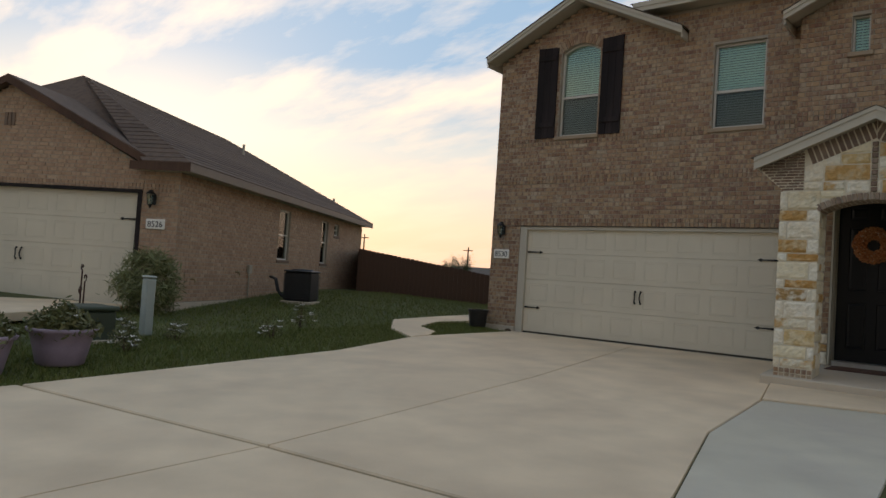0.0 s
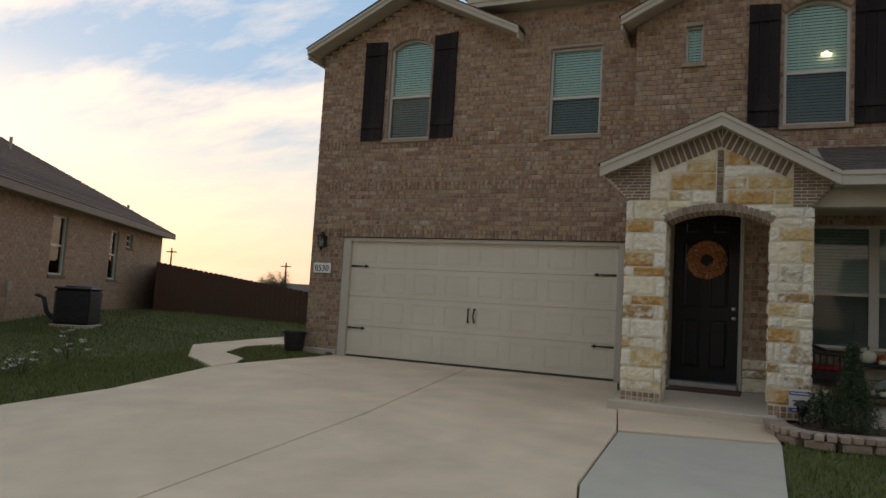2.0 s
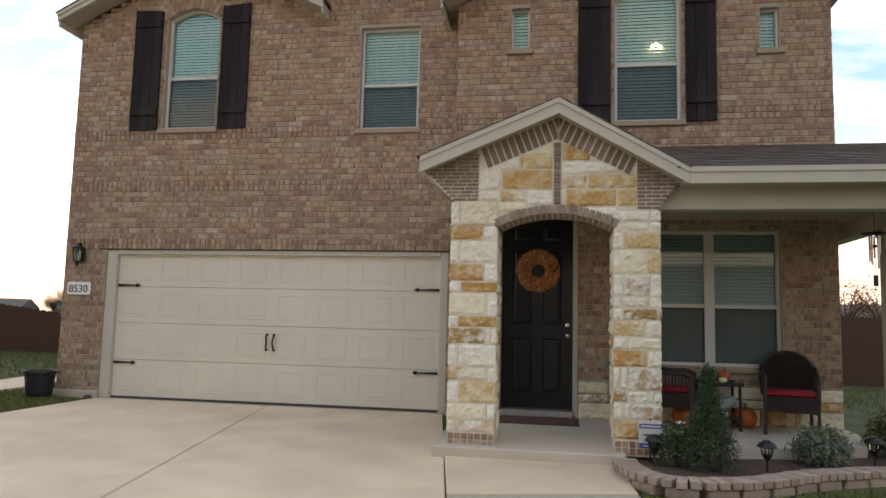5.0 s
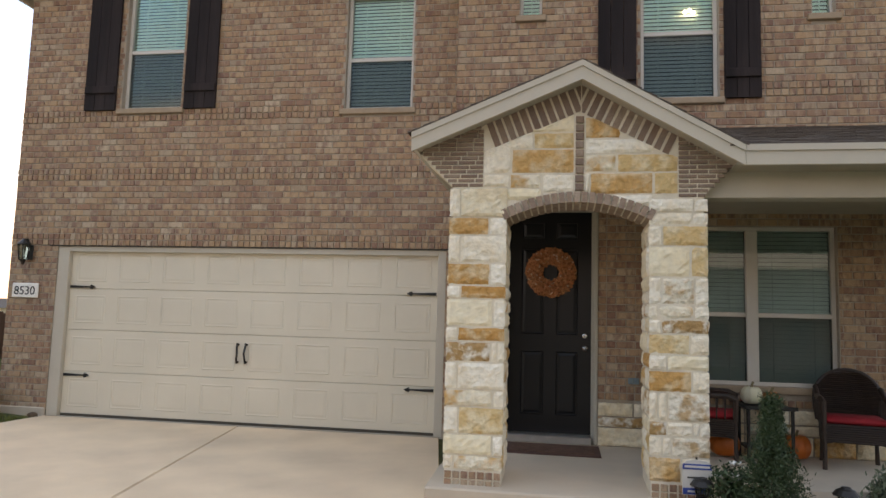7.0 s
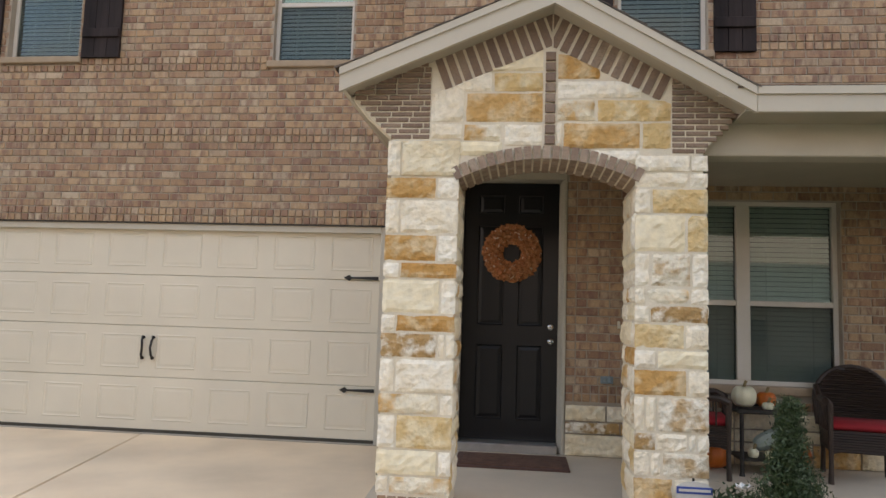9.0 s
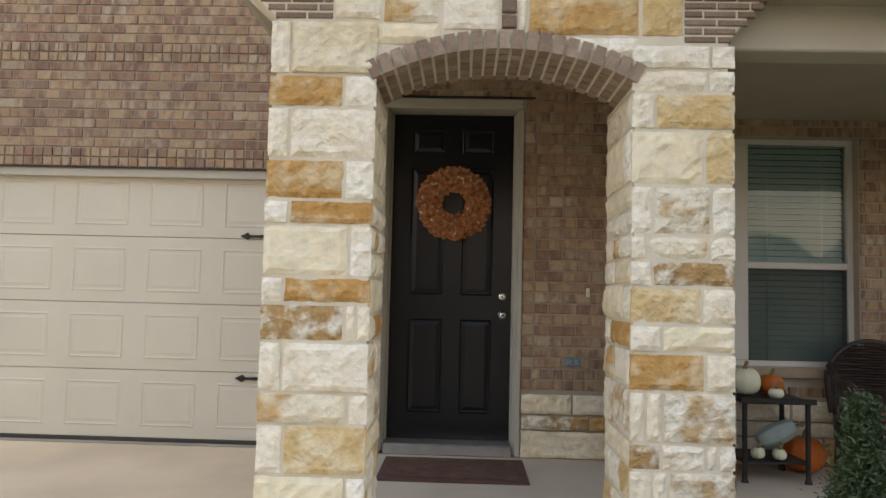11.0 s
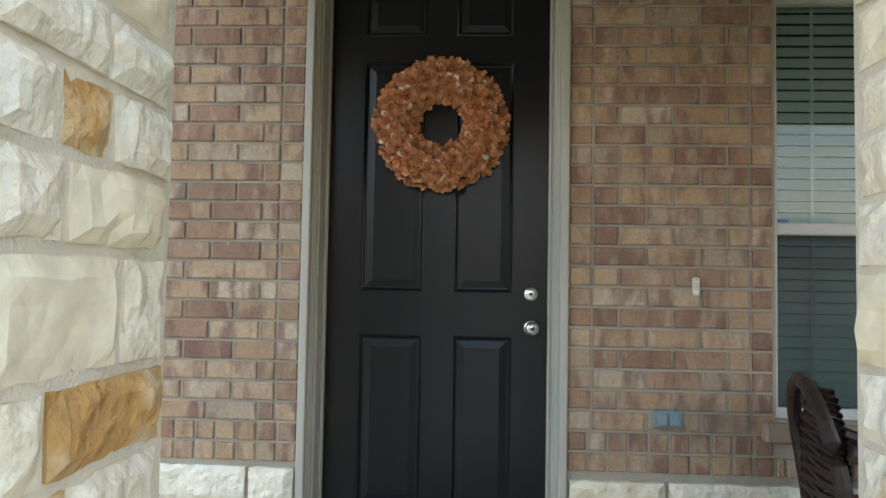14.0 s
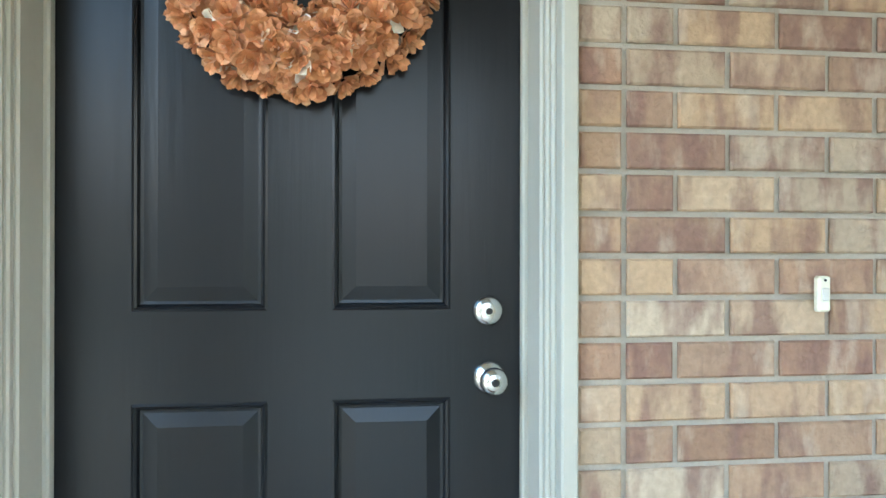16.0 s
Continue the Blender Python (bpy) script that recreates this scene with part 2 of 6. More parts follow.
M_JAMB = mat("jamb_paint", (0.43, 0.4, 0.325), 0.5, var=0.05, scale=4, fine=70, bump=0.05)
M_PLAQUE = mat("white_stone", (0.84, 0.81, 0.74), 0.6, var=0.05, scale=20, bump=0.1)
M_SILL = mat("sill_stone", (0.36, 0.27, 0.185), 0.85, var=0.12, scale=9, fine=120, bump=0.2)
# darker tone of the trim colour, for soffits, ceilings, decks and small fittings
M_TRIMD = mat("trim_paint_dark", (0.42, 0.37, 0.29), 0.65, var=0.05, scale=3, fine=50, bump=0.05)
M_WHITE = mat("window_vinyl", (0.6, 0.57, 0.51), 0.4, var=0.03, scale=4, fine=70, bump=0.02)
M_GARAGE = mat("garage_paint", (0.68, 0.61, 0.48), 0.5, var=0.05, scale=1.2, fine=90, bump=0.06)
M_IRON = mat("black_iron", (0.02, 0.019, 0.018), 0.45, metal=0.3, var=0.2, bump=0.1)
M_SHUT = mat("shutter_wood", (0.017, 0.0125, 0.013), 0.8, var=0.4, scale=5, fine=40, bump=0.5, spec=0.25, second=(0.03, 0.022, 0.021), mixscale=3.0)
M_DOOR = mat("door_paint", (0.008, 0.0085, 0.01), 0.28, var=0.12, scale=6, fine=70, bump=0.05, spec=0.3)
grained(M_DOOR, (1.0, 1.0, 0.07))
grained(M_SHUT, (1.0, 1.0, 0.1))
M_ROOF = piece_mat("shingle", [(0.105, 0.083, 0.066), (0.135, 0.107, 0.086), (0.088, 0.069, 0.055)], True, (0.055, 0.043, 0.034, 0.5), rough=0.95, bump=0.4, fine=120)
M_ROOFN = piece_mat("shingle_brown", [(0.13, 0.085, 0.06), (0.16, 0.105, 0.075), (0.11, 0.07, 0.05)], True, (0.09, 0.06, 0.045, 0.5), rough=0.95, bump=0.4, fine=120)
M_FENCE = mat("fence_wood", (0.11, 0.055, 0.033), 0.85, var=0.3, scale=2, fine=30, bump=0.3, second=(0.075, 0.038, 0.024), mixscale=1.5)
grained(M_FENCE, (1.0, 1.0, 0.1))
M_SOIL = mat("soil", (0.1, 0.058, 0.04), 0.95, var=0.35, scale=12, fine=120, bump=0.6)
M_GROUND = mat("lawn_ground", (0.065, 0.085, 0.022), 0.95, var=0.35, scale=1.5, fine=60, bump=0.5, second=(0.085, 0.09, 0.03), mixscale=0.6)
M_GRASS = piece_mat("grass_blade", [(0.1, 0.13, 0.022), (0.14, 0.17, 0.032), (0.115, 0.14, 0.027), (0.2, 0.18, 0.055)], True, (0.075, 0.1, 0.025, 0.3), rough=0.7, bump=0.0)
M_LEAF = piece_mat("leaf_dark", [(0.02, 0.045, 0.016), (0.035, 0.065, 0.02), (0.05, 0.085, 0.03)], True, (0.03, 0.05, 0.02, 0.3), rough=0.55, bump=0.0)
M_LEAF2 = piece_mat("leaf_sage", [(0.12, 0.16, 0.09), (0.18, 0.22, 0.14), (0.1, 0.14, 0.07)], True, (0.15, 0.17, 0.12, 0.4), rough=0.6, bump=0.0)
M_LEAF3 = piece_mat("leaf_olive", [(0.08, 0.095, 0.03), (0.14, 0.14, 0.05), (0.1, 0.12, 0.04)], True, (0.16, 0.14, 0.06, 0.4), rough=0.6, bump=0.0)
M_LEAF4 = piece_mat("leaf_straw", [(0.15, 0.18, 0.06), (0.21, 0.21, 0.09), (0.12, 0.15, 0.05)], True, (0.24, 0.21, 0.1, 0.35), rough=0.6, bump=0.0)
M_PETAL = mat("white_petal", (0.8, 0.78, 0.74), 0.6, var=0.05, bump=0)
M_BARK = mat("bark", (0.1, 0.065, 0.04), 0.9, var=0.3, scale=20, fine=80, bump=0.5)


def glass_mat(name, tint, gloss):
    m = bpy.data.materials.new(name)
    m.use_nodes = True
    nt = m.node_tree
    N, L = nt.nodes.new, nt.links.new
    out = nt.nodes["Material Output"]
    nt.nodes.remove(nt.nodes["Principled BSDF"])
    tr, gl, fr, mx = N("ShaderNodeBsdfTransparent"), N("ShaderNodeBsdfGlossy"), N("ShaderNodeFresnel"), N("ShaderNodeMixShader")
    tr.inputs[0].default_value = (*tint, 1)
    gl.inputs["Roughness"].default_value = 0.02
    fr.inputs[0].default_value = gloss
    L(fr.outputs[0], mx.inputs[0]); L(tr.outputs[0], mx.inputs[1]); L(gl.outputs[0], mx.inputs[2])
    L(mx.outputs[0], out.inputs[0])
    return m


M_GLASS = glass_mat("window_glass", (0.88, 1.0, 0.96), 1.5)
M_SCREEN = glass_mat("screen_glass", (0.62, 0.68, 0.67), 1.4)
# the same screen glass, its tint darkened for the shade under the porch
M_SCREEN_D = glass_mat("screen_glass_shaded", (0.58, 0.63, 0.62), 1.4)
M_PORCH = glass_mat("porch_glass", (0.8, 0.88, 0.87), 1.5)
M_BLIND = mat("blind_slat", (0.88, 0.89, 0.86), 0.6, var=0.03, bump=0)
# near-black colour for panels that stand for the darkness of unlit rooms
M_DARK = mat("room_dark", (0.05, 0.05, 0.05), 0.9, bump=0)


# ---- mesh helpers ----
class Geo:
    """Collects points and faces for one mesh."""

    def __init__(self):
        self.v, self.f = [], []

    def add(self, verts, faces):
        n = len(self.v)
        self.v += [tuple(p) for p in verts]
        self.f += [tuple(i + n for i in q) for q in faces]
        return self

    def box(self, x0, x1, y0, y1, z0, z1, c=0.0):
        if c <= 0:
            v = [(x, y, z) for z in (z0, z1) for y in (y0, y1) for x in (x0, x1)]
            return self.add(v, [(0, 2, 3, 1), (4, 5, 7, 6), (0, 1, 5, 4), (2, 6, 7, 3), (0, 4, 6, 2), (1, 3, 7, 5)])
        c = min(c, (x1 - x0) * 0.45, (y1 - y0) * 0.45, (z1 - z0) * 0.45)
        bm = bmesh.new()
        g = Geo().box(x0, x1, y0, y1, z0, z1)
        vs = [bm.verts.new(p) for p in g.v]
        for q in g.f:
            bm.faces.new([vs[i] for i in q])
        bmesh.ops.bevel(bm, geom=bm.edges[:], offset=c, segments=1, affect="EDGES")
        bm.verts.index_update()
        self.add([p.co for p in bm.verts], [[p.index for p in q.verts] for q in bm.faces])
        bm.free()
        return self

    def frontbrick(self, x0, x1, z0, z1, yb, yf, c=0.006):
        """A piece on a wall that faces -y: open behind, its front edges chamfered."""
        v = [(x0, yb, z0), (x1, yb, z0), (x1, yb, z1), (x0, yb, z1), (x0, yf + c, z0), (x1, yf + c, z0), (x1, yf + c, z1), (x0, yf + c, z1),
             (x0 + c, yf, z0 + c), (x1 - c, yf, z0 + c), (x1 - c, yf, z1 - c), (x0 + c, yf, z1 - c)]
        return self.add(v, [(0, 1, 5, 4), (1, 2, 6, 5), (2, 3, 7, 6), (3, 0, 4, 7), (4, 5, 9, 8), (5, 6, 10, 9), (6, 7, 11, 10), (7, 4, 8, 11), (8, 9, 10, 11)])

    def prism(self, poly, d0, d1, axis="y"):
        """A flat outline in xz (axis y), xy (axis z) or yz (axis x), pulled from d0 to d1."""
        put = {"y": lambda a, b, d: (a, d, b), "z": lambda a, b, d: (a, b, d), "x": lambda a, b, d: (d, a, b)}[axis]
        n = len(poly)
        v = [put(a, b, d0) for a, b in poly] + [put(a, b, d1) for a, b in poly]
        return self.add(v, [tuple(range(n)), tuple(range(2 * n - 1, n - 1, -1))] + [(i, i + n, (i + 1) % n + n, (i + 1) % n) for i in range(n)])

    def tube(self, pts, r, n=8, cap=True):
        """A round bar along points; r is one radius or one for each point."""
        pts = [Vector(p) for p in pts]
        rs = r if isinstance(r, (list, tuple)) else [r] * len(pts)
        base, rings = len(self.v), []
        for i, p in enumerate(pts):
            d = (pts[min(i + 1, len(pts) - 1)] - pts[max(i - 1, 0)]).normalized()
            a = d.cross(Vector((0, 0, 1)) if abs(d.z) < 0.9 else Vector((1, 0, 0))).normalized()
            b = d.cross(a)
            rings.append([p + rs[i] * (math.cos(t) * a + math.sin(t) * b) for t in (2 * math.pi * k / n for k in range(n))])
        v = [q for ring in rings for q in ring]
        f = [(i * n + k, i * n + (k + 1) % n, (i + 1) * n + (k + 1) % n, (i + 1) * n + k) for i in range(len(pts) - 1) for k in range(n)]
        if cap:
            f += [tuple(range(n))[::-1], tuple((len(pts) - 1) * n + k for k in range(n))]
        return self.add(v, f)

    def lathe(self, cx, cy, prof, n=20):
        """Turns (radius, z) pairs round an upright axis."""
        v = [(cx + r * math.cos(2 * math.pi * k / n), cy + r * math.sin(2 * math.pi * k / n), z) for r, z in prof for k in range(n)]
        f = [(i * n + k, i * n + (k + 1) % n, (i + 1) * n + (k + 1) % n, (i + 1) * n + k) for i in range(len(prof) - 1) for k in range(n)]
        f += [tuple(range(n))[::-1], tuple((len(prof) - 1) * n + k for k in range(n))]
        return self.add(v, f)

    def moved(self, m):
        self.v = [tuple(m @ Vector(p)) for p in self.v]
        return self


ORIGIN = {}


def mesh_of(name, geo, material, origin=(0, 0, 0), smooth=False):
    me = bpy.data.meshes.new(name)
    o = np.array(origin)
    me.from_pydata([tuple(np.array(p) - o) for p in geo.v], [], geo.f)
    me.materials.append(material)
    if smooth:
        for p in me.polygons:
            p.use_smooth = True
    me.update()
    return me


def thing(name, loc, label, category, group="", kind=""):
    ob = new(name)
    ob.location = loc
    ORIGIN[ob] = tuple(loc)
    return tagged(ob, label, category, group, kind)


def part(name, geo, material, parent, label="", smooth=False, kind=""):
    """One mesh under a thing or a part; the points are given in the world (or in the thing's own frame when it is built at the origin)."""
    o = ORIGIN[parent]
    ob = new(name, mesh_of(name, geo, material, o, smooth))
    ob.parent = parent
    ORIGIN[ob] = o
    return tagged(ob, label, kind=kind)


def solo(name, geo, material, label, category, kind="", group="", smooth=False, loc=None):
    """A thing of one mesh."""
    if loc is None:
        p = np.array(geo.v)
        loc = ((p[:, 0].min() + p[:, 0].max()) / 2, (p[:, 1].min() + p[:, 1].max()) / 2, p[:, 2].min())
    ob = new(name, mesh_of(name, geo, material, loc, smooth))
    ob.location = loc
    ORIGIN[ob] = tuple(loc)
    return tagged(ob, label, category, group, kind)


def holed(geo, x0, x1, z0, z1, y0, y1, holes):
    """A wall with rectangular holes (x0, x1, z0, z1)."""
    xs = sorted({x0, x1, *[h[0] for h in holes], *[h[1] for h in holes]})
    for a, b in zip(xs, xs[1:]):
        if a < x0 - 1e-6 or b > x1 + 1e-6:
            continue
        cuts = sorted((h[2], h[3]) for h in holes if h[0] < (a + b) / 2 < h[1])
        z = z0
        for c, d in cuts:
            if c > z:
                geo.box(a, b, y0, y1, z, c)
            z = max(z, d)
        if z < z1:
            geo.box(a, b, y0, y1, z, z1)
    return geo


COURSE, BRICK_L, JOINT = 0.078, 0.203, 0.011


def courses(x0, x1, z0, z1, holes=(), limit=None, bands=(), seed=1):
    """Places of bricks (x0, x1, z0, z1) in running bond. limit(z): x range at that height; bands: heights of header courses."""
    rng = random.Random(seed)
    rows = int((z1 - z0) / COURSE + 0.5)
    for r in range(rows):
        za = z0 + r * COURSE
        zb, zm = za + COURSE - JOINT, za + COURSE / 2
        a, b = limit(zm) if limit else (x0, x1)
        if b - a < 0.05:
            continue
        head = any(abs(zm - q) < COURSE * 1.01 for q in bands)
        step = 0.078 if head else BRICK_L
        shift = 0 if head else (r % 2) * BRICK_L / 2
        x = a - shift
        gaps = sorted((h[0], h[1]) for h in holes if h[2] - 0.02 < zm < h[3] + 0.02)
        while x < b:
            pieces = [(max(x, a), min(x + step - JOINT, b))]
            for g0, g1 in gaps:
                pieces = [q for p0, p1 in pieces for q in ((p0, min(p1, g0)), (max(p0, g1), p1)) if q[1] - q[0] > 0.022]
            for p0, p1 in pieces:
                if p1 - p0 > 0.022:
                    yield p0, p1, za, zb, rng.uniform(-0.002, 0.0025) + (0.007 if head else 0)
            x += step


def brickwork(parent, x0, x1, z0, z1, y, holes=(), limit=None, bands=(), seed=1, material=None, turn=None):
    g = Geo()
    for p0, p1, za, zb, j in courses(x0, x1, z0, z1, holes, limit, bands, seed):
        g.frontbrick(p0, p1, za, zb, y, y - 0.008 - j, 0.004)
    if turn is not None:
        g.moved(turn)
    return part("brickwork", g, material or M_BRICK, parent, "mottled tan and brown bricks", kind="stuff")


# ---- ground ----
F, RB, PY = 0.22, -0.18, -2.262  # planes of the garage front, the entry front and the portico


def ground_z(x, y):
    z = -0.12 + 0.03 * (min(max(y, -16), 0.22) - 0.22)
    return z + 0.055 * (-6.3 - max(x, -14)) if x < -6.3 else z


def build_ground():
    xs = [-900, -120, -40, -14, -12, -10, -8, -6.3, -4, 0, 4, 12, 40, 120, 900]
    ys = [-900, -120, -40, -16, -12, -8, -4, 0.22, 4, 12, 40, 120, 900]
    g = Geo()
    g.v = [(x, y, ground_z(x, y) - 0.03) for y in ys for x in xs]
    n = len(xs)
    g.f = [(j * n + i, j * n + i + 1, (j + 1) * n + i + 1, (j + 1) * n + i) for j in range(len(ys) - 1) for i in range(n - 1)]
    solo("ground", g, M_GROUND, "mown green lawn ground round the houses", "ground", "structure", loc=(0, 0, 0))


build_ground()


def laid(poly, thick, lift, seg=0):
    """A paving slab that follows the slope of the ground."""
    g = Geo()
    n = len(poly)
    top = [(x, y, ground_z(x, y) + lift) for x, y in poly]
    bev = [(x, y, z - 0.012) for x, y, z in top]
    c = Vector((sum(p[0] for p in poly) / n, sum(p[1] for p in poly) / n, 0))
    ins = []
    for x, y, z in top:
        d = (c - Vector((x, y, 0))).normalized() * 0.014
        ins.append((x + d.x, y + d.y, z))
    low = [(x, y, z - thick) for x, y, z in top]
    g.add(ins + bev + low, [tuple(range(n))] + [(i, n + i, n + (i + 1) % n, (i + 1) % n) for i in range(n)] + [(n + i, 2 * n + i, 2 * n + (i + 1) % n, n + (i + 1) % n) for i in range(n)])
    return g


def build_paving():
    drive = thing("driveway", (-3.3, -6, -0.3), "wide tan concrete driveway with tooled joints and faint stains", "driveway", kind="structure")
    part("joint_bed", laid([(-6.2, -16), (-0.3, -16), (-0.5, -3.7), (-0.7, 0.2), (-6.35, 0.2), (-6.6, -2.6)], 0.1, -0.05), M_GAP, drive, "dark gaps between slabs")
    j = 0.006
    c = 0.024
    xm0, xm1, xm2 = -3.72, -2.98, -2.55
    part("slab", laid([(-6.36, 0.2), (-6.62, -2.2), (-6.62, -2.75), (-6.1, -5), (-5.85, -9.38 + c), (xm2 - j, -9.02 + c), (xm1 - j, -4.6), (xm0 - j, 0.2)], 0.1, 0), M_CONC, drive)
    part("slab", laid([(xm0 + j, 0.2), (xm1 + j, -4.6), (xm2 + j, -9.02 + c), (0.115, -8.82 + c), (0.008, -7.9), (-0.425, -5.9), (-0.54, -3.75), (-0.78, -2.4), (-1.25, 0.2)], 0.1, 0), M_CONC, drive)
    part("slab", laid([(-5.85, -9.38 - c), (-5.9, -16), (xm2 - j, -16), (xm2 - j, -9.02 - c)], 0.1, 0), M_CONC, drive)
    part("slab", laid([(xm2 + j, -9.02 - c), (xm2 + j, -16), (0.62, -16), (0.12, -8.82 - c)], 0.1, 0), M_CONC, drive)
    path = thing("side_path", (-7.6, -1.2, -0.2), "narrow pale concrete side path curving round the corner", "path", kind="structure")
    part("slab", laid([(-6.6, -2.74), (-6.63, -2.2), (-6.85, -1.75), (-7.45, -1.5), (-7.8, -0.6), (-7.7, 0.4), (-8.2, 4), (-9.0, 4), (-8.45, 0.4), (-8.35, -1.3), (-7.5, -2.3)], 0.1, 0.012), M_CONC, path)
    walkw = thing("front_walk", (0.2, -4, -0.25), "grey concrete front walk leading to the porch", "walkway", kind="structure")
    part("slab", laid([(-0.77, -2.41), (-0.53, -3.73), (0.95, -3.36), (0.84, -2.41)], 0.12, 0.015), M_CONC, walkw)
    part("slab", laid([(-0.52, -3.77), (-0.41, -5.9), (0.022, -7.9), (0.15, -9.1), (0.636, -16), (1.8, -16), (1.05, -9), (0.95, -5.8), (0.96, -3.4)], 0.12, -0.004), M_CONC2, walkw)
    porch = Geo().prism([(-0.9, 0.2), (-0.9, -1.75), (0.9, -1.75), (0.94, -2.12), (1.6, -2.02), (2.6, -1.75), (3.36, -1.42), (3.62, -0.5), (3.62, 0.2)], -0.4, -0.05, "z")
    porch.prism([(-1.75, -0.05), (-2.4, -0.092), (-2.415, -0.105), (-2.415, -0.4), (-1.75, -0.4)], -0.9, 0.93, "x")
    solo("porch_slab", porch, M_SLAB, "smooth grey concrete porch slab", "porch floor", "structure")


build_paving()


# ---- the house ----
W1, W2, W3 = (-5.61, -4.77, 3.87, 5.57), (-2.56, -1.70, 3.80, 5.29), (0.97, 1.79, 3.71, 5.35)
W4, W5, LW = (-0.37, -0.13, 4.72, 5.29), (2.75, 2.98, 4.60, 5.14), (1.295, 2.93, 0.64, 2.30)
GD = (-6.36, -1.22, -0.12, 2.05)
DOOR = (-0.515, 0.515, -0.05, 2.55)
ARCH = 0.15


def gable(x0, x1, z0, zp):
    xm = (x0 + x1) / 2
    return lambda z: (x0, x1) if z < z0 else (x0 + (xm - x0) * (z - z0) / (zp - z0), x1 - (x1 - xm) * (z - z0) / (zp - z0))


def left_limit(z):
    a, b = gable(-7.05, -3.2, 5.55, 6.49)(z)
    return (a, -1.085) if z < 6.0 else (a, b)


def arch_poly(x0, x1, z0, z1, rise, n=10):
    if rise <= 0:
        return [(x0, z0), (x1, z0), (x1, z1), (x0, z1)]
    return [(x0, z0), (x1, z0)] + [(x1 - (x1 - x0) * k / n, z1 + rise * (1 - (2 * k / n - 1) ** 2)) for k in range(n + 1)]


def arched_gable(g, w, left, right, peak, za, zb, y0, y1):
    """The top of a gable wall round an arched window: beside it, above it and in the corners of its arch."""
    xa, xb, zs = w[0], w[1], left[0][1]
    zt = w[3] + ARCH
    g.prism(left + [(xa, zs), (xa, za)], y0, y1)
    g.prism([(xb, zs)] + right + [(xb, zb)], y0, y1)
    g.prism([(xa, zt), (xb, zt), (xb, zb), peak, (xa, za)], y0, y1)
    arc = arch_poly(xa, xb, w[2], w[3], ARCH)[2:]
    for k in range(10):
        (x1, z1), (x0, z0) = arc[k], arc[k + 1]
        g.prism([(x0, z0), (x1, z1), (x1, zt + 0.001), (x0, zt + 0.001)], y0, y1)


def build_house_walls():
    wl = thing("wall_garage", (-4, F, -0.12), "two-storey brick wall over the garage, mottled tan brown", "wall", kind="structure")
    holes = [(w[0], w[1], w[2], w[3] + (ARCH if w is W1 else 0)) for w in (W1, W2)] + [GD]
    g = holed(Geo(), -7.05, -1.085, -0.14, 5.45, F, F + 0.25, holes)
    arched_gable(g, W1, [(-7.05, 5.45)], [(-1.085, 5.45), (-1.085, 6.02), (-4.35, 6.02)], (-5.1, 6.42), 6.166, 6.244, F, F + 0.25)
    part("mortar_wall", g, M_MORTAR, wl)
    bh = [(w[0] - 0.01, w[1] + 0.01, w[2] - 0.085, w[3] + 0.01) for w in (W1, W2)] + [(GD[0], GD[1], -0.2, GD[3])]
    bh += [(W1[0] + 0.05, W1[1] - 0.05, W1[3], W1[3] + ARCH * 0.8)]
    brickwork(wl, -7.05, -1.085, -0.04, 6.47, F, bh, left_limit, (2.14, 2.98, 3.76), 3)
    part("side_wall", Geo().box(-7.05, -6.8, F + 0.25, 10, -0.14, 5.45), M_MORTAR, wl)
    part("foundation", Geo().box(-7.09, -6.36, F - 0.03, F + 0.1, -0.3, -0.02, 0.01), M_SLAB, wl, "bare concrete footing")
    wr = thing("wall_entry", (1.2, RB, -0.05), "brick entry wall with pale stone base", "wall", kind="structure")
    holes = [DOOR, LW, (W3[0], W3[1], W3[2], W3[3] + ARCH), W4, W5]
    g = holed(Geo(), -1.085, 3.58, -0.3, 5.35, RB, RB + 0.22, holes)
    arched_gable(g, W3, [(-1.085, 5.35)], [(3.58, 5.35)], (1.2475, 6.5), 6.363, 6.232, RB, RB + 0.22)
    part("mortar_wall", g, M_MORTAR, wr)
    part("side_wall", Geo().box(3.36, 3.58, RB + 0.22, 10, -0.3, 5.4).box(-1.085, -0.9, RB + 0.22, F + 0.3, -0.3, 6), M_MORTAR, wr)
    part("back_wall", Geo().box(-7, 3.58, 9.8, 10, -0.3, 5.4), M_MORTAR, wr)
    bh = [(DOOR[0], DOOR[1], -0.3, DOOR[3] + 0.01), (LW[0] - 0.01, LW[1] + 0.01, LW[2] - 0.085, LW[3] + 0.01)]
    bh += [(w[0] - 0.01, w[1] + 0.01, w[2] - 0.085, w[3] + 0.01) for w in (W3, W4, W5)] + [(W3[0] + 0.05, W3[1] - 0.05, W3[3], W3[3] + ARCH * 0.8)]
    zone = [h for h in bh] + [(-1.085, 1.295, 0.43, 2.45)]
    brickwork(wr, -1.085, 3.58, 0.435, 6.45, RB, zone, gable(-1.085, 3.58, 5.38, 6.53), (0.51, 3.76), 5)
    # sides of the small step between the two fronts
    g = Geo()
    for p0, p1, za, zb, j in courses(RB + 0.012, F - 0.012, 0.435, 5.8, seed=8):
        g.frontbrick(-p1, -p0, za, zb, 0, -0.012 - j)
    g.moved(Matrix.Translation((-1.085, 0, 0)) @ Matrix.Rotation(radians(-90), 4, "Z"))
    part("brickwork", g, M_BRICK, wr, "mottled bricks on the return", kind="stuff")
    return wl, wr


WALL_L, WALL_R = build_house_walls()


